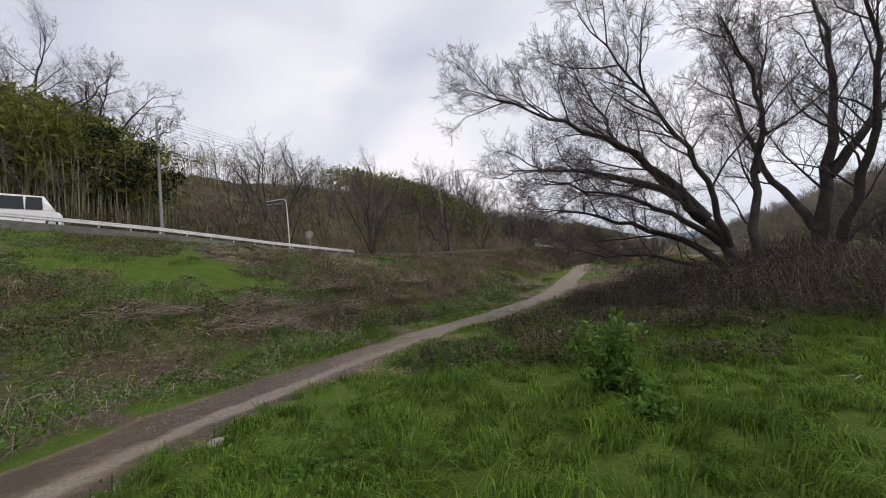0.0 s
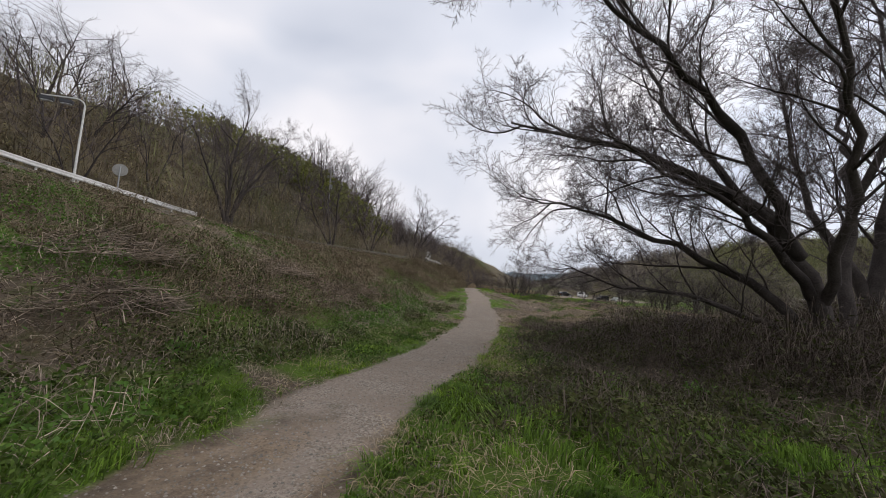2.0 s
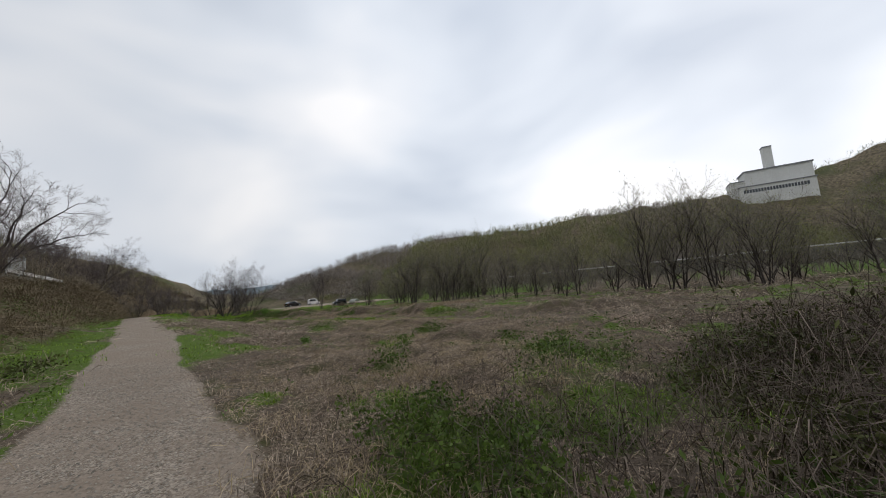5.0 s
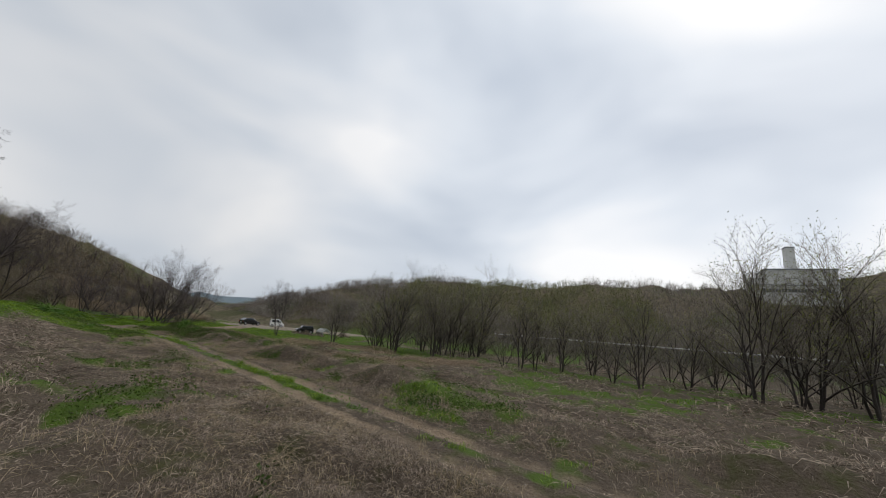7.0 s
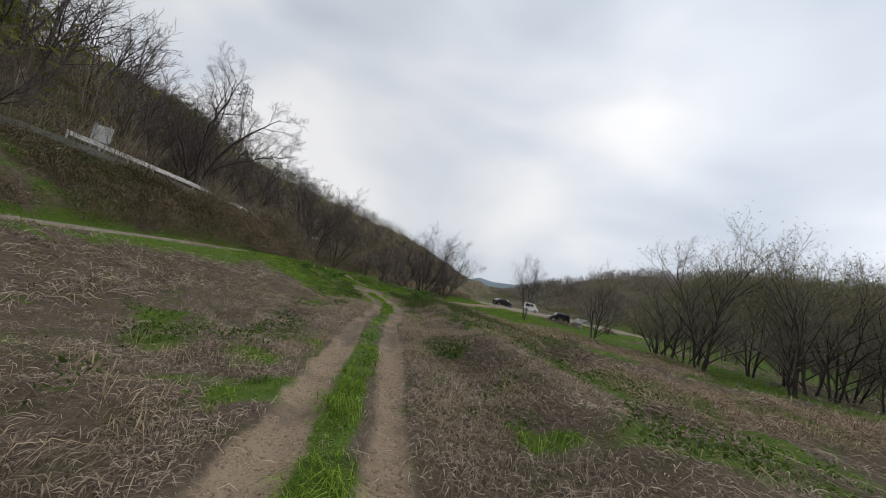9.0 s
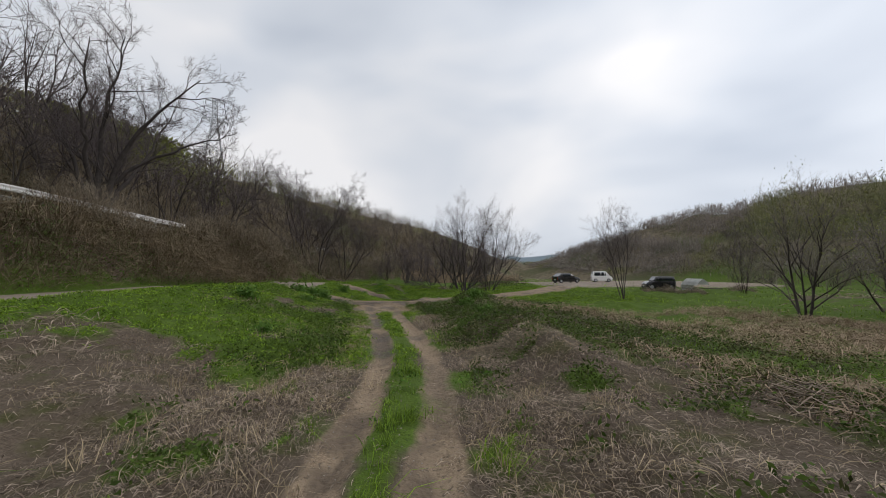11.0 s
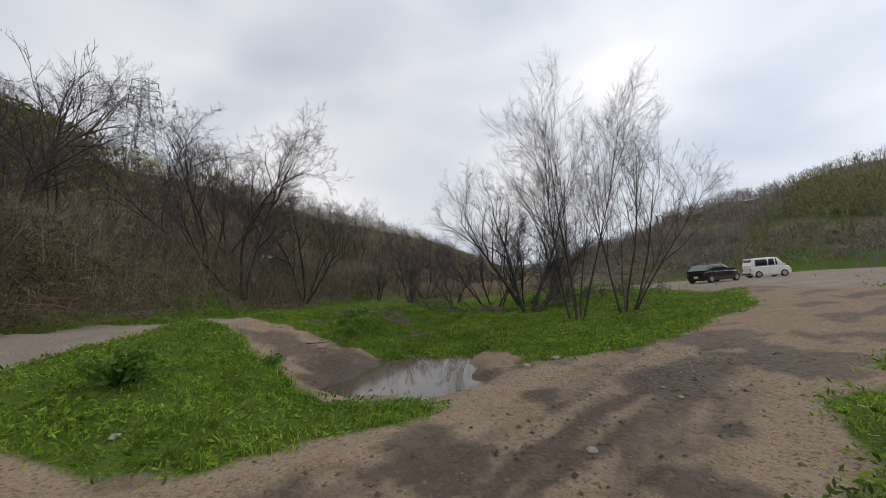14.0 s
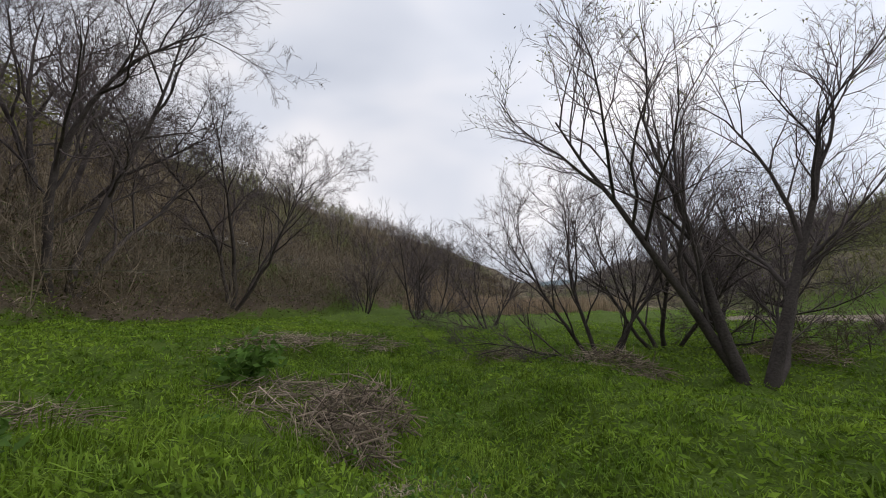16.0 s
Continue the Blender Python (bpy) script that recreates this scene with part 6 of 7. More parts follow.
heap = tangle(211, "rounded heap of dead vines and cut brush", 1.5, 0.9, 420)
settle(heap, 6.3, 81.8)
heap_b = tangle(212, "long heap of dead stalks beside the track", 1.9, 0.8, 420)
settle(heap_b, 6.4, 69.4)
c = copy_thing(heap_b, pose(-0.1, 134.7, gz(-0.1, 134.7), 0, 0, 120))
c.scale = (0.5, 0.5, 1.0)
for k, (px_, py_, sx_, sz_) in enumerate([(-1.9, 135.5, 0.9, 0.55), (-3.2, 139.5, 1.0, 0.5), (-1.2, 142.0, 1.1, 0.6), (0.4, 129.4, 0.7, 0.2), (-0.4, 133.4, 0.6, 1.0), (4.6, 140.6, 1.0, 0.7), (6.8, 138.2, 0.9, 0.8), (-4.6, 133.0, 0.8, 0.4)]):
    c = copy_thing(heap_b, pose(px_, py_, gz(px_, py_) - 0.03, 0, 0, 75 * k))
    c.scale = (sx_, sx_ * 0.7, sz_)
c = copy_thing(heap, pose(-33.8, 47.0, gz(-33.8, 47.0) - 0.1, 0, 0, 200))
c.scale = (1.1, 1.1, 1.0)


def fallen_branch(seed, length, r, label, x, y, turn, lift=0.03):
    rng = np.random.default_rng(seed)
    out = []
    grow(rng, (0, 0, 0), (1, 0, 0.02), length, r, 0, tree_cfg(levels=3, steps=[5, 3, 2], kids=[5, 3], up=[0, 0, 0], wander=[0.06, 0.12, 0.2], lift=[0.0, 0.0], ratio=[0.45, 0.5]), out)
    for pts, rad, lv in out:
        pts[..., 2] = np.abs(pts[..., 2]) * 0.5 + 0.02
    ob = tagged(new("fallen_branch", tube_mesh("fallen_branch", out, BARK if r > 0.02 else PALE_TWIG)), label, "branch", "fallen branches")
    ob.matrix_world = pose(x, y, gz(x, y) + lift - 0.02, 0, 0, turn)
    return ob


fallen_branch(221, 1.6, 0.022, "dry forked branch lying on the mud bank", -3.6, 125.9, -20)
fallen_branch(222, 1.2, 0.018, "thin broken branch lying on the mud bank", -3.0, 124.9, 30)
fallen_branch(223, 1.5, 0.03, "wet dark branch at the rim of the puddle", 0.2, 124.4, 10)
fallen_branch(224, 1.1, 0.022, "wet dark branch at the rim of the puddle", 1.0, 124.9, 140)
fallen_branch(230, 4.5, 0.019, "long pale dead limb hanging over the brush of the slope", -8.6, 138.6, 25, 1.6)
fallen_branch(231, 3.4, 0.018, "pale dead limb lying over the brush of the slope", -10.4, 136.6, -15, 1.4)
fallen_branch(232, 3.2, 0.018, "bare white branch lying on the brush of the slope", -5.2, 144.6, 10, 1.2)
fallen_branch(225, 2.2, 0.016, "long pale dead stem bent over the grass", 3.4, 129.0, -40, 0.12)
fallen_branch(226, 2.4, 0.03, "pale dead branch under the slender trees", 11.5, 127.5, 200, 0.1)
for k, (px_, py_, s) in enumerate([(-39.6, 31.5, 1.2), (-41.5, 34.0, 1.3), (-38.0, 37.0, 1.1), (-40.2, 40.0, 1.4), (-36.4, 41.8, 1.0), (-36.8, 46.5, 1.2), (-43.0, 29.0, 1.2), (-33.0, 51.5, 1.1), (-9.6, 73.5, 0.6), (4.8, 75.0, 0.9), (5.6, 89.5, 0.8)]):
    c = copy_thing(heap, pose(px_, py_, gz(px_, py_) - 0.1, 0, 0, 70 * k))
    c.scale = (s * 1.2, s * 1.2, s * 0.8)
fallen_branch(228, 4.2, 0.06, "grey dead trunk leaning beside the tarpaulin shelter", 35.2, 119.6, 150, 0.15)
fallen_branch(229, 3.0, 0.045, "broken grey limb lying by the tarpaulin shelter", 37.5, 118.4, 60, 0.1)
for k, (px_, py_, s) in enumerate([(28.6, 119.8, 0.9), (30.2, 118.2, 0.8), (36.5, 118.8, 0.9), (27.2, 121.2, 0.7), (12.0, 137.4, 0.8)]):
    c = copy_thing(heap, pose(px_, py_, gz(px_, py_) - 0.05, 0, 0, 50 * k))
    c.scale = (s, s, s)
fallen_branch(227, 1.8, 0.02, "dry branch lying beside the farm track", -4.5, 106.5, 100, 0.05)


# stones: single rocks, and loose gravel on the path
def rock(seed, size, x, y, label):
    rng = np.random.default_rng(seed)
    bm = new_bm()
    bmesh.ops.create_icosphere(bm, subdivisions=2, radius=size)
    for v in bm.verts:
        v.co = Vector((v.co.x * 1.2, v.co.y, v.co.z * 0.62)) * (1 + rng.uniform(-0.16, 0.16))
    ob = part("rock", bm, STONE)
    ob.matrix_world = pose(x, y, gz(x, y) + size * 0.15, 0, 0, rng.uniform(0, 360))
    return tagged(ob, label, "rock", "loose rocks")


for k, (px_, py_, s) in enumerate([(3.9, 121.4, 0.12), (5.6, 121.6, 0.09), (2.9, 121.0, 0.10), (8.4, 121.8, 0.10), (1.9, 116.2, 0.07), (3.2, 118.4, 0.06), (-31.9, 21.9, 0.14), (-30.2, 37.0, 0.05), (-29.4, 30.2, 0.06), (-4.4, 117.6, 0.07), (-28.2, 37.4, 0.05), (6.6, 119.6, 0.06), (4.4, 117.6, 0.05)]):
    rock(300 + k, s, px_, py_, "rough grey-brown stone lying on bare earth")


def loose_stones(n_, line, half, sizes, seed):
    rng = np.random.default_rng(seed)
    seg = np.hypot(*np.diff(line, axis=0).T)
    s = np.concatenate([[0], np.cumsum(seg)])
    t = rng.uniform(0, s[-1], n_)
    x, y = np.interp(t, s, line[:, 0]) + rng.normal(0, half, n_), np.interp(t, s, line[:, 1]) + rng.normal(0, half, n_)
    r = rng.uniform(*sizes, n_)
    z = surface(x, y) + r * 0.15
    base = np.array([(1, 0, 0), (-1, 0, 0), (0, 1, 0), (0, -1, 0), (0, 0, 0.7), (0, 0, -0.7)], float)
    v = base[None] * r[:, None, None] * rng.uniform(0.6, 1.3, (n_, 6, 1))
    a = rng.uniform(0, 2 * np.pi, n_)
    vx = v[:, :, 0] * np.cos(a)[:, None] - v[:, :, 1] * np.sin(a)[:, None]
    vy = v[:, :, 0] * np.sin(a)[:, None] + v[:, :, 1] * np.cos(a)[:, None]
    v = np.stack([vx + x[:, None], vy + y[:, None], v[:, :, 2] + z[:, None]], 2).reshape(-1, 3)
    f = np.array([(0, 2, 4), (2, 1, 4), (1, 3, 4), (3, 0, 4)])
    tris = (f[None] + (np.arange(n_) * 6)[:, None, None]).reshape(-1, 3)
    return fast_mesh("gravel", v, tris, STONE)


tagged(new("gravel", loose_stones(22000, PATH_A[2:9], 0.95, (0.006, 0.026), 401)), "loose grey gravel strewn over the path", "gravel", kind="stuff")
tagged(new("gravel", loose_stones(700, LANE[3:9], 1.5, (0.005, 0.018), 402)), "loose stones on the muddy lane", "gravel", kind="stuff")
tagged(new("gravel", loose_stones(350, np.array([(1.2, 121.4), (3.2, 120.2), (5.6, 119.6)]), 0.9, (0.012, 0.05), 404)), "rubble and small stones beside the puddle", "gravel", kind="stuff")
for line, count, half, seed in ((np.array([(-4.5, 114.3), (-1.5, 114.6), (1.8, 116.6), (5.0, 118.6), (7.5, 119.6)]), 700, 0.9, 405), (MUD_BAND, 160, 0.8, 406)):
    clods = loose_stones(count, line, half, (0.015, 0.05), seed)
    clods.materials[0] = CLOD
    tagged(new("mud_clods", clods), "dark clods of churned mud on the lane", "mud", kind="stuff")
tagged(new("gravel", loose_stones(2500, TRACK_B[4:], 0.8, (0.006, 0.02), 403)), "small stones in the ruts of the farm track", "gravel", kind="stuff")


# ---- road furniture ----
def road_point(y, off):
    """A point off metres beyond the guardrail, towards the hill."""
    x, z, d = along_road(y)
    return x - d.y * off, y + d.x * off, z


def street_lamp(x, y, z, turn):
    ob = thing("street_lamp", x, y, z, turn, "white steel street lamp with curved arm behind the guardrail", "street lamp")
    bm = new_bm()
    rod(bm, (0, 0, -0.4), (0, 0, 0.5), 0.11, sides=12)
    part("base", bm, WHITE_STEEL, ob)
    bm = new_bm()
    rod(bm, (0, 0, 0.4), (0, 0, 5.6), 0.075, 0.055, 12)
    part("pole", bm, WHITE_STEEL, ob)
    bm = new_bm()
    pts = [Vector((-0.5 * (1 - math.cos(a)), 0, 5.6 + 0.5 * math.sin(a))) for a in np.linspace(0, math.pi / 2, 7)] + [Vector((-2.3, 0, 5.95))]
    for a, b in zip(pts[:-1], pts[1:]):
        rod(bm, a, b, 0.045, 0.04, 10)
    part("arm", bm, WHITE_STEEL, ob)
    for px_ in (-0.95, -1.95):
        bm = new_bm()
        box(bm, px_ - 0.38, px_ + 0.32, -0.17, 0.17, 5.62, 5.9, 0.05)
        head = part("lamp_head", bm, DARK_STEEL, ob)
        bm = new_bm()
        box(bm, px_ - 0.3, px_ + 0.24, -0.12, 0.12, 5.59, 5.625)
        part("lens", bm, CLEAR_LENS, head)
    return ob


lx_, ly_, lz_ = road_point(52.6, 0.7)
street_lamp(lx_, ly_, lz_, 15)


def traffic_mirror(x, y, z, turn):
    ob = thing("traffic_mirror", x, y, z, turn, "round convex traffic mirror on a thin post at the roadside", "traffic mirror")
    bm = new_bm()
    rod(bm, (0, 0, -0.3), (0, 0, 2.6), 0.045, sides=10)
    part("post", bm, GALV, ob)
    bm = new_bm()
    rod(bm, (0, -0.05, 2.3), (0, -0.13, 2.3), 0.46, 0.42, 28)
    rim = part("rim", bm, CONCRETE, ob)
    bm = new_bm()
    bmesh.ops.create_uvsphere(bm, u_segments=24, v_segments=12, radius=0.42, matrix=Matrix.Translation((0, -0.13, 2.3)) @ Matrix.Diagonal((1, 0.18, 1, 1)))
    part("mirror_glass", bm, MIRROR, rim)
    return ob


mx_, my_, mz_ = road_point(54.8, 0.9)
traffic_mirror(mx_, my_, mz_, 205)


def utility_pole(x, y, z, tall, turn, arms=3):
    ob = thing("utility_pole", x, y, z, turn, "grey concrete utility pole with crossarms and insulators", "utility pole", "utility poles")
    bm = new_bm()
    rod(bm, (0, 0, -0.6), (0, 0, tall), 0.17, 0.11, 14)
    part("pole", bm, CONCRETE, ob)
    for k in range(arms):
        h = tall - 0.35 - k * 0.95
        bm = new_bm()
        box(bm, -1.0 + 0.15 * k, 1.0 - 0.15 * k, 0.1, 0.2, h, h + 0.1)
        arm = part("crossarm", bm, GALV, ob)
        for px_ in (-0.85, -0.3, 0.4, 0.85):
            bm = new_bm()
            rod(bm, (px_ * (1 - 0.12 * k), 0.15, h + 0.1), (px_ * (1 - 0.12 * k), 0.15, h + 0.32), 0.05, 0.035, 8)
            part("insulator", bm, DARK_STEEL, arm)
    bm = new_bm()
    rod(bm, (0.32, 0, tall - 3.6), (0.32, 0, tall - 2.9), 0.2, 0.2, 14)
    part("transformer", bm, GALV, ob)
    return ob


poles = []
for yy, off, tall in ((-6, 9, 12), (43.6, 7.5, 14.6), (86, 15, 9.0)):
    px_, py_, pz_ = road_point(yy, off)
    pz_ = gz(px_, py_)
    poles.append((px_, py_, pz_ + tall))
    utility_pole(px_, py_, pz_, tall, -25)
p2x, p2y, _ = road_point(33.5, 9.0)
old_pole = thing("old_pole", p2x, p2y, gz(p2x, p2y), 0, "weathered leaning wooden pole at the bamboo grove", "pole")
bm = new_bm()
rod(bm, (0, 0, -0.5), (0.15, 0, 7.5), 0.12, 0.08, 10)
part("shaft", bm, PALE_TWIG, old_pole)


def cable(a, b, sag, r=0.013):
    n_ = 14
    pts = np.array([np.array(a) * (1 - t) + np.array(b) * t - np.array([0, 0, sag * 4 * t * (1 - t)]) for t in np.linspace(0, 1, n_)])
    ob = new("cable", tube_mesh("cable", [(pts, np.full(n_, r), 0)], CABLE))
    return tagged(ob, "black overhead power cable sagging between poles", "cable", "overhead cables")


for a, b in zip(poles[:-1], poles[1:]):
    for ox, oz in ((-0.8, 0.0), (0.0, 0.0), (0.8, 0.0), (-0.5, -1.0), (0.5, -1.0), (0.2, -3.4), (0.25, -3.8)):
        cable((a[0] + ox, a[1] + ox * 0.4, a[2] + oz), (b[0] + ox, b[1] + ox * 0.4, b[2] + oz), 0.9 if oz > -2 else 1.4, 0.014 if oz > -2 else 0.022)


def sign_board(x, y, z, turn):
    ob = thing("sign_board", x, y, z, turn, "pale square road sign seen from behind on two posts", "road sign")
    bm = new_bm()
    box(bm, -0.58, 0.58, -0.012, 0.012, 0.85, 2.05, 0.006)
    panel = part("panel", bm, SIGN_FACE, ob)
    for zz in (1.0, 1.45, 1.9):
        bm = new_bm()
        box(bm, -0.54, 0.54, -0.05, -0.012, zz - 0.03, zz + 0.03)
        part("stiffener", bm, SIGN_FACE, panel)
    for px_ in (-0.4, 0.4):
        bm = new_bm()
        rod(bm, (px_, -0.08, -0.5), (px_, -0.08, 2.2), 0.038, sides=10)
        part("post", bm, GALV, ob)
    return ob


sx_, sy_, sz_ = road_point(98.0, 0.35)
sign_board(sx_, sy_, sz_, 10)

# scraps of litter on the bank
bm = new_bm()
box(bm, -0.22, 0.22, -0.15, 0.15, 0, 0.22, 0.05)
scrap = part("plastic_scrap", bm, CAR_WHITE)
scrap.matrix_world = pose(-18.6, 97.6, gz(-18.6, 97.6), 20, 10, 30)
tagged(scrap, "crumpled white plastic scrap on the bank", "litter")


# ---- vehicles ----
def wheel(parent, x, y, r, w):
    bm = new_bm()
    rod(bm, (x, y - w / 2, r), (x, y + w / 2, r), r, sides=24)
    tyre = part("wheel", bm, RUBBER, parent)
    bm = new_bm()
    rod(bm, (x, y - w / 2 - 0.012, r), (x, y + w / 2 + 0.012, r), r * 0.62, sides=16)
    part("rim", bm, RIM, tyre)


def loft(bm, rows):
    """Closed skin through cross-sections: rows of x, half width low, half width high, bottom z, top z."""
    rings = []
    for x, wl_, wh, z0, z1 in rows:
        zm = z0 + (z1 - z0) * 0.55
        rings.append([bm.verts.new((x, s * w, z)) for s, w, z in ((-1, wl_ * 0.94, z0), (-1, wl_, z0 + 0.12), (-1, wl_, zm), (-1, wh, z1 - 0.05), (-1, wh * 0.92, z1), (1, wh * 0.92, z1), (1, wh, z1 - 0.05), (1, wl_, zm), (1, wl_, z0 + 0.12), (1, wl_ * 0.94, z0))])
    for a, b in zip(rings[:-1], rings[1:]):
        for j in range(10):
            bm.faces.new((a[j], a[(j + 1) % 10], b[(j + 1) % 10], b[j]))
    bm.faces.new(rings[0][::-1])
    bm.faces.new(rings[-1])
    bmesh.ops.recalc_face_normals(bm, faces=bm.faces)
    return bm


def vehicle(name, label, x, y, z, turn, length, width, tall, paint, bonnet, belt, rear_slope, front_slope, glass_mat=GLASS, wheel_r=0.29):
    """Car facing +x: body below the belt line, cabin above it, glazing, wheels, lamps, bumpers."""
    ob = thing(name, x, y, z, turn, label, "car", "parked vehicles")
    h, w = length / 2, width / 2
    bm = loft(new_bm(), [(-h, w * 0.9, w * 0.88, 0.32, belt - 0.05), (-h + 0.15, w, w * 0.98, 0.2, belt), (-h * 0.3, w, w, 0.18, belt), (h - bonnet, w, w * 0.99, 0.18, belt), (h - bonnet * 0.3, w * 0.98, w * 0.93, 0.2, belt - 0.1), (h - 0.06, w * 0.92, w * 0.86, 0.26, belt - 0.25), (h, w * 0.84, w * 0.8, 0.34, belt - 0.34)])
    body = part("body", bm, paint, ob)
    c0, c1 = -h + 0.06, h - bonnet + 0.1
    bm = loft(new_bm(), [(c0, w * 0.94, w * 0.9, belt - 0.04, belt + 0.1), (c0 + rear_slope, w * 0.93, w * 0.84, belt - 0.04, tall - 0.03), (0, w * 0.93, w * 0.85, belt - 0.04, tall), (c1 - front_slope, w * 0.93, w * 0.83, belt - 0.04, tall - 0.05), (c1, w * 0.93, w * 0.9, belt - 0.04, belt + 0.06)])
    cabin = part("cabin", bm, paint, ob)
    z0, z1 = belt + 0.06, tall - 0.17
    xs = [c0 + rear_slope + 0.12, -0.25 * h * 0.5, (c1 - front_slope) * 0.55, c1 - front_slope - 0.05]
    for s in (-1, 1):
        for a, b in zip(xs[:-1], xs[1:]):
            bm = new_bm()
            zm = belt - 0.04 + (tall - belt + 0.04) * 0.55
            low, high = w * 0.93 + 0.01, w * 0.93 + 0.016 - w * 0.085 * (z1 - zm) / (tall - 0.05 - zm)
            rows = [[bm.verts.new((xx, s * yy, zz)) for xx in (a + 0.03 + 0.02 * lean, b - 0.03 - 0.02 * lean)] for lean, (yy, zz) in enumerate(((low, z0), (low, zm), (high, z1)))]
            for lo_, hi_ in zip(rows[:-1], rows[1:]):
                bm.faces.new((lo_[0], lo_[1], hi_[1], hi_[0]))
            part("side_window", bm, glass_mat, cabin)
    for name_, xa, xb in (("windscreen", c1 + 0.012, c1 - front_slope + 0.012), ("rear_window", c0 - 0.012, c0 + rear_slope - 0.012)):
        bm = new_bm()
        k = 0.25
        xl, xh = xa + (xb - xa) * 0.12, xa + (xb - xa) * 0.86
        vs = [bm.verts.new(v) for v in ((xl, -w * 0.84, z0 + 0.03), (xl, w * 0.84, z0 + 0.03), (xh, w * 0.76, z1 + 0.03), (xh, -w * 0.76, z1 + 0.03))]
        bm.faces.new(vs)
        part(name_, bm, glass_mat, cabin)
    for wx in (-h + 0.55, h - 0.62):
        for s in (-1, 1):
            wheel(ob, wx, s * (w - 0.09), wheel_r, 0.19)
    for s in (-1, 1):
        bm = new_bm()
        box(bm, h - 0.12, h - 0.01, s * w * 0.62 - 0.14, s * w * 0.62 + 0.14, belt - 0.38, belt - 0.2, 0.03)
        part("headlight", bm, CLEAR_LENS, body)
        bm = new_bm()
        box(bm, -h - 0.012, -h + 0.08, s * w * 0.78 - 0.07, s * w * 0.78 + 0.07, belt - 0.42, belt - 0.08, 0.02)
        part("tail_light", bm, RED_LENS, body)
        bm = new_bm()
        box(bm, c1 - 0.2, c1 - 0.08, s * (w + 0.09) - 0.07, s * (w + 0.09) + 0.07, belt + 0.02, belt + 0.17, 0.03)
        part("wing_mirror", bm, paint, body)
    for xa, xb in ((h - 0.1, h + 0.03), (-h - 0.03, -h + 0.1)):
        bm = new_bm()
        box(bm, xa, xb, -w * 0.84, w * 0.84, 0.26, 0.46, 0.04)
        bump_ob = part("bumper", bm, PLASTIC, body)
        bm = new_bm()
        xe = xb if xa > 0 else xa
        box(bm, xe - 0.008, xe + 0.008, -0.17, 0.17, 0.42, 0.58)
        part("number_plate", bm, PLATE, bump_ob)
    return ob


vehicle("white_van", "small white boxy van parked on the gravel car park", 33.4, 140.0, gz(33.4, 140.0), -20, 3.15, 1.48, 1.76, CAR_WHITE, 0.55, 0.98, 0.16, 0.5)
vehicle("black_hatchback", "black hatchback parked on the gravel car park", 26.5, 138.6, gz(26.5, 138.6), 10, 4.1, 1.74, 1.5, CAR_BLACK, 1.05, 0.92, 0.7, 0.75, wheel_r=0.31)
vehicle("dark_offroader", "dark boxy off-road car parked under bare trees", 30.4, 123.4, gz(30.4, 123.4), 165, 3.3, 1.48, 1.6, CAR_BLACK, 0.95, 1.05, 0.14, 0.3, wheel_r=0.34)
bx_, by_, bz_ = road_point(34.0, 3.2)
bus = vehicle("minibus", "white minibus on the bank road behind the guardrail", bx_, by_, bz_ + 0.02, 62, 6.6, 2.0, 2.6, CAR_WHITE, 0.5, 1.35, 0.15, 0.6, wheel_r=0.36)
bus["group"] = "road vehicles"


def tent(x, y, z, turn):
    ob = thing("tent", x, y, z, turn, "pale grey tarpaulin shelter with a pitched roof", "tent")
    bm = new_bm()
    prof = [(-1.6, 0.9), (-1.0, 1.45), (0, 1.95), (1.0, 1.5), (1.6, 0.95)]
    for yy in (-1.3, 1.3):
        for px_, pz_ in prof:
            bm.verts.new((px_, yy, pz_ + (0.06 if yy > 0 else 0)))
    bm.verts.ensure_lookup_table()
    for j in range(4):
        bm.faces.new((bm.verts[j], bm.verts[j + 1], bm.verts[j + 6], bm.verts[j + 5]))
    bmesh.ops.solidify(bm, geom=bm.faces[:], thickness=0.02)
    part("canopy", bm, TARP, ob)
    for px_, yy, hh in ((-1.55, -1.25, 0.95), (1.55, -1.25, 0.98), (-1.55, 1.25, 0.98), (1.55, 1.25, 1.0)):
        bm = new_bm()
        rod(bm, (px_, yy, -0.3), (px_, yy, hh), 0.025, sides=8)
        part("pole", bm, GALV, ob)
    bm = new_bm()
    box(bm, -1.5, 1.5, 1.2, 1.24, 0.0, 0.95)
    part("rear_sheet", bm, TARP, ob)
    return ob


tent(33.6, 121.6, gz(33.6, 121.6), 15).scale = (0.7, 0.7, 0.7)


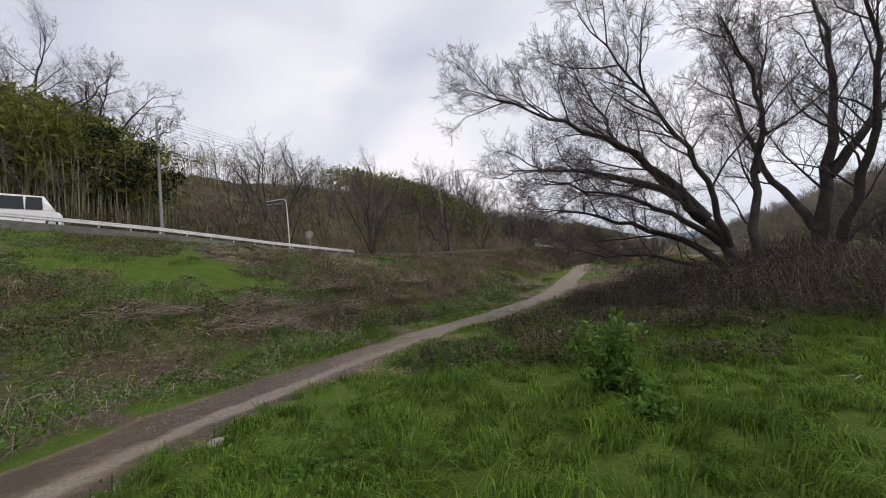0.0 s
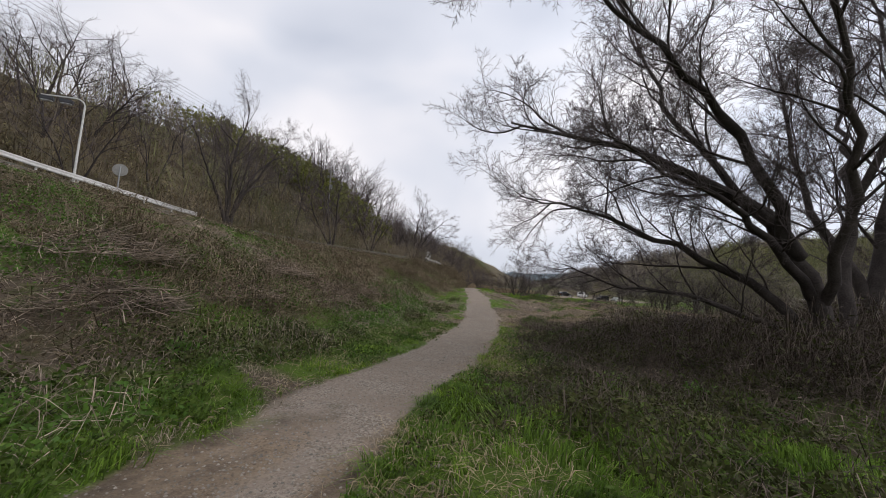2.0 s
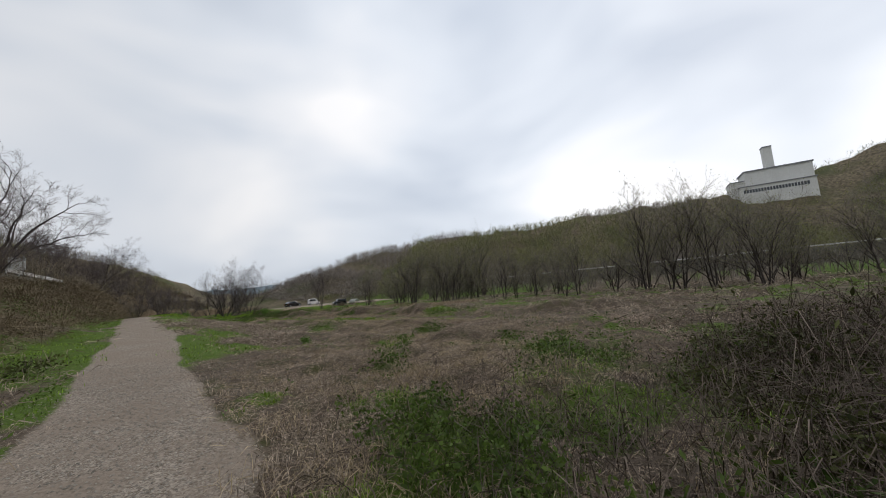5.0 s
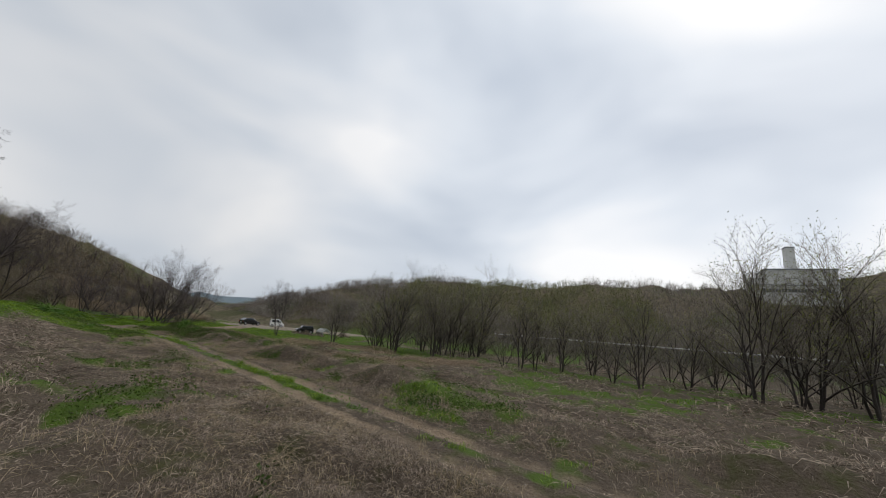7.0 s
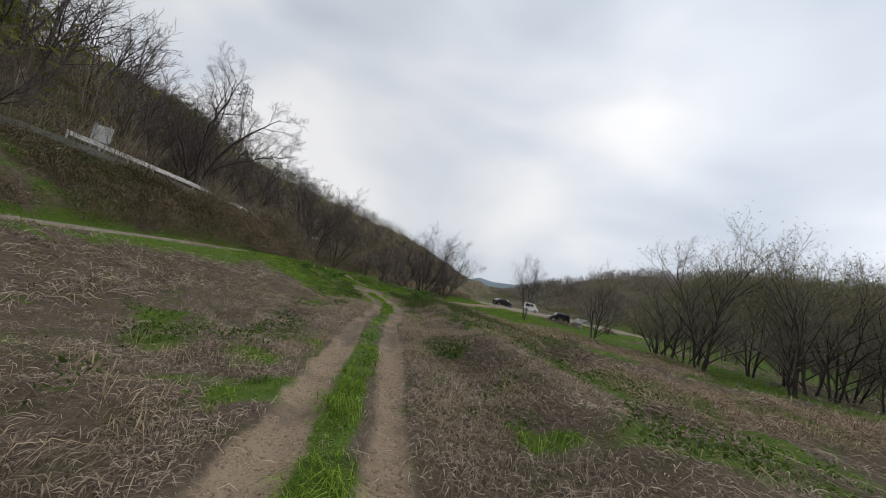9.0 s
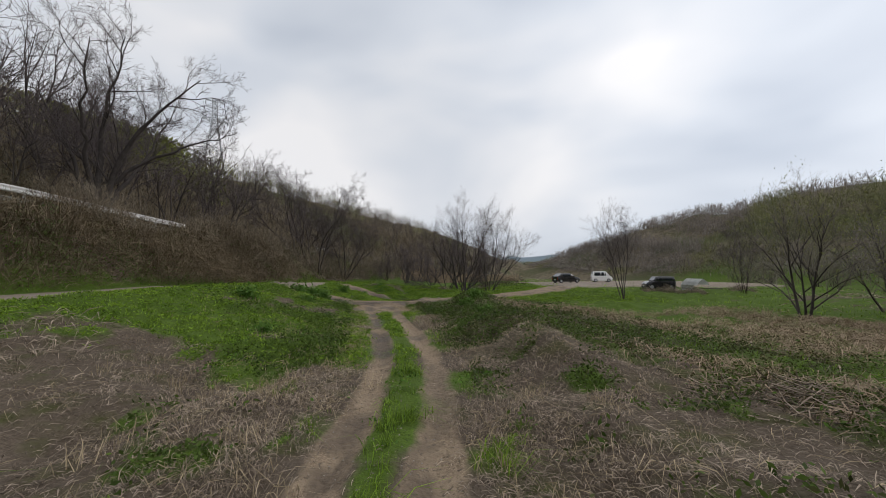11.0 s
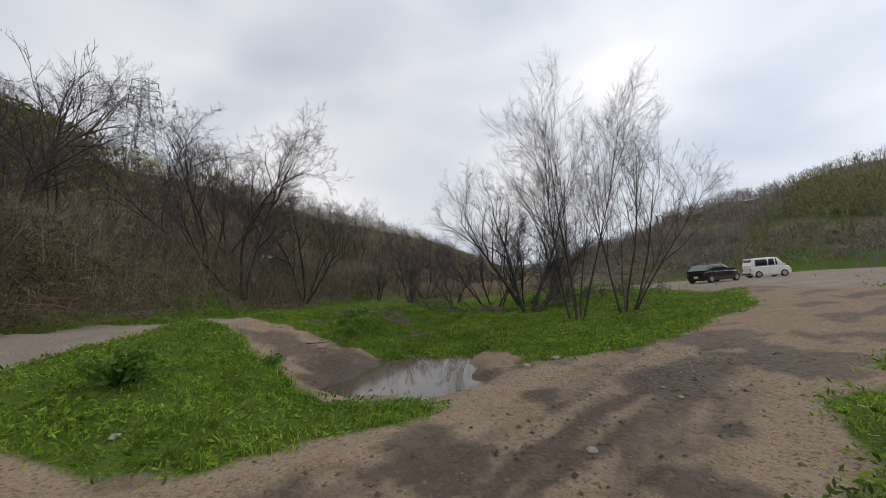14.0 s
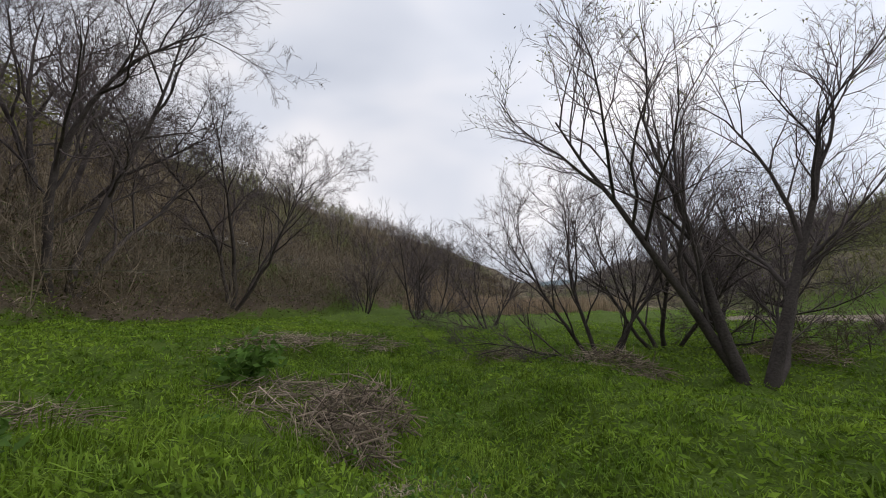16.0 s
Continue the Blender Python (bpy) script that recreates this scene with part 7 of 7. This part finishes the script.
# ---- power pylon on the hill ----
def pylon(x, y, z, tall):
    ob = thing("pylon", x, y, z, 25, "steel lattice transmission pylon on the wooded hill", "pylon")

    def half(h):
        return 3.2 - 2.5 * min(h / (tall * 0.72), 1.0)

    levels = [tall * t for t in (0, 0.16, 0.31, 0.45, 0.57, 0.68, 0.77, 0.85, 0.92, 1.0)]
    for sx in (-1, 1):
        for sy2 in (-1, 1):
            bm = new_bm()
            for a, b in zip(levels[:-1], levels[1:]):
                rod(bm, (sx * half(a), sy2 * half(a), a), (sx * half(b), sy2 * half(b), b), 0.13, sides=5)
            part("leg", bm, GALV, ob)
    for a, b in zip(levels[:-1], levels[1:]):
        for s in (-1, 1):
            for p, q in (((s * half(a), -half(a), a), (s * half(b), half(b), b)), ((s * half(a), half(a), a), (s * half(b), -half(b), b)), ((-half(a), s * half(a), a), (half(b), s * half(b), b)), ((half(a), s * half(a), a), (-half(b), s * half(b), b))):
                bm = new_bm()
                rod(bm, p, q, 0.07, sides=4)
                part("brace", bm, GALV, ob)
    for k, t in enumerate((0.72, 0.80, 0.88, 0.96)):
        for s in (-1, 1):
            bm = new_bm()
            reach = 3.4 - 0.3 * k
            rod(bm, (0, 0, tall * t), (s * reach, 0, tall * t + 0.2), 0.1, sides=5)
            rod(bm, (0, 0, tall * t + 1.2), (s * reach, 0, tall * t + 0.2), 0.08, sides=5)
            arm = part("crossarm", bm, GALV, ob)
            bm = new_bm()
            rod(bm, (s * reach, 0, tall * t + 0.2), (s * reach, 0, tall * t - 1.0), 0.12, sides=6)
            part("insulator", bm, DARK_STEEL, arm)
    return ob


pz0 = gz(-55.1, 204.2)
pylon(-55.1, 204.2, pz0, 57.5 - pz0)


# ---- works building and its chimney across the river ----
def works(x, y, z, turn):
    ob = thing("works_building", x, y, z, turn, "large pale concrete works building on the far hillside", "building")

    def block(name, x0, x1, y0, y1, z0, z1, mat, parent):
        return part(name, box(new_bm(), x0, x1, y0, y1, z0, z1), mat, parent)

    main = block("wall", -32, 30, -14, 14, -30, 17, WALL_PALE, ob)
    block("roof", -33, 31, -15, 15, 17.0, 18.2, WALL_GREY, ob)
    wing = block("wall", -46, -32.02, -10, 12, -16, 9, WALL_PALE, ob)
    block("roof", -46.6, -32.02, -10.6, 12.6, 9.0, 9.8, WALL_GREY, wing)
    annex = block("wall", -40, 28, -22, -14.02, -30, 1.0, WALL_PALE, ob)
    block("roof", -41, 29, -23, -14.02, 1.0, 1.7, WALL_GREY, annex)
    block("trim", -32.1, 30.1, -14.15, -14.0, -0.5, 0.6, WALL_GREY, main)
    for k in range(22):
        win = block("window", -37.3 + k * 2.7, -35.1 + k * 2.7, -22.12, -21.9, -5.4, -2.0, WALL_GREY, annex)
        block("pane", -37.1 + k * 2.7, -35.3 + k * 2.7, -22.18, -22.12, -5.2, -2.2, FAR_GLASS, win)
    for k in range(9):
        win = block("window", -29 + k * 2.6, -27.6 + k * 2.6, -14.12, -13.9, -5.0, -3.2, WALL_GREY, main)
        block("pane", -28.85 + k * 2.6, -27.75 + k * 2.6, -14.18, -14.12, -4.85, -3.35, FAR_GLASS, win)
    stack = block("chimney", -8, 0.5, -4, 4.5, 18.2, 41, WALL_PALE, ob)
    block("cap", -8.3, 0.8, -4.3, 4.8, 41, 42.2, WALL_GREY, stack)
    for k in range(4):
        block("louvre", -0.02 + 0.5, 0.62, -2 + k * 1.4, -1.2 + k * 1.4, 30, 37, WALL_GREY, stack)
    return ob


works(371, 13.5, 60.2, 280).scale = (0.66, 0.8, 0.8)

# far bank road with its white rail
fy_ = np.arange(-200, 420, 6.0)
fx_ = 142 + 0.1 * fy_ + 3 * np.sin(fy_ / 70)


def far_strip(pairs):
    v = np.concatenate([np.stack([fx_ + o, fy_, np.full(len(fy_), h)], 1) for o, h in pairs])
    m_, t = len(fy_), []
    for j in range(len(pairs) - 1):
        a = np.arange(m_ - 1) + j * m_
        t += [np.stack([a, a + 1, a + m_ + 1], 1), np.stack([a, a + m_ + 1, a + m_], 1)]
    return v, np.concatenate(t)


tagged(new("embankment", fast_mesh("embankment", *far_strip([(-6.0, -3.0), (-2.2, 4.2), (-2.2, 5.0), (5.0, 5.0), (5.0, -2)]), MOSSY)), "stone-faced road embankment on the far river bank", "embankment", kind="structure")
far_rail = thing("guardrail", 0, 0, 0, 0, "thin white guardrail of the road across the river", "guardrail", "guardrails of the road")
fr = new("beam", fast_mesh("beam", *far_strip([(-2.0, 5.35), (-2.05, 5.8), (-1.9, 5.8), (-1.9, 5.35)]), WHITE_STEEL))
fr.parent = far_rail
post_me = None
for a, b in zip(fx_[::1], fy_[::1]):
    if post_me is None:
        bm = new_bm()
        rod(bm, (0, 0, -0.4), (0, 0, 0.8), 0.07, sides=6)
        po = part("post", bm, WHITE_STEEL, far_rail)
        post_me = po.data
    else:
        po = new("post", post_me)
        po.parent = far_rail
    po.location = (a - 1.95, b, 5.0)

# dark evergreen by the poles
def evergreen(seed, tall, wide, label):
    rng = np.random.default_rng(seed)
    ob = thing("tree", 0, 0, 0, 0, label, "tree", "evergreen trees")
    out = []
    grow(rng, (0, 0, -0.3), (0, 0, 1), tall * 0.8, 0.16, 0, tree_cfg(levels=3, steps=[6, 4, 2], kids=[14, 7], ratio=[0.45, 0.5]), out)
    tr = new("trunk", tube_mesh("trunk", out, BARK))
    tr.parent = ob
    u = rng.normal(0, 1, (26, 3)) * np.array([wide * 0.42, wide * 0.42, tall * 0.2]) + np.array([0, 0, tall * 0.68])
    cen = np.repeat(u, 150, 0) + rng.normal(0, 0.45, (3900, 3))
    cr = tagged(new("crown", leaf_mesh("crown", cen, rng, 0.13, EVERGREEN, 1.5)), kind="stuff")
    cr.parent = ob
    return ob


ex_, ey_, _ = road_point(42.0, 10.5)
settle(evergreen(501, 8.5, 4.5, "dark dense evergreen tree above the road"), ex_, ey_)
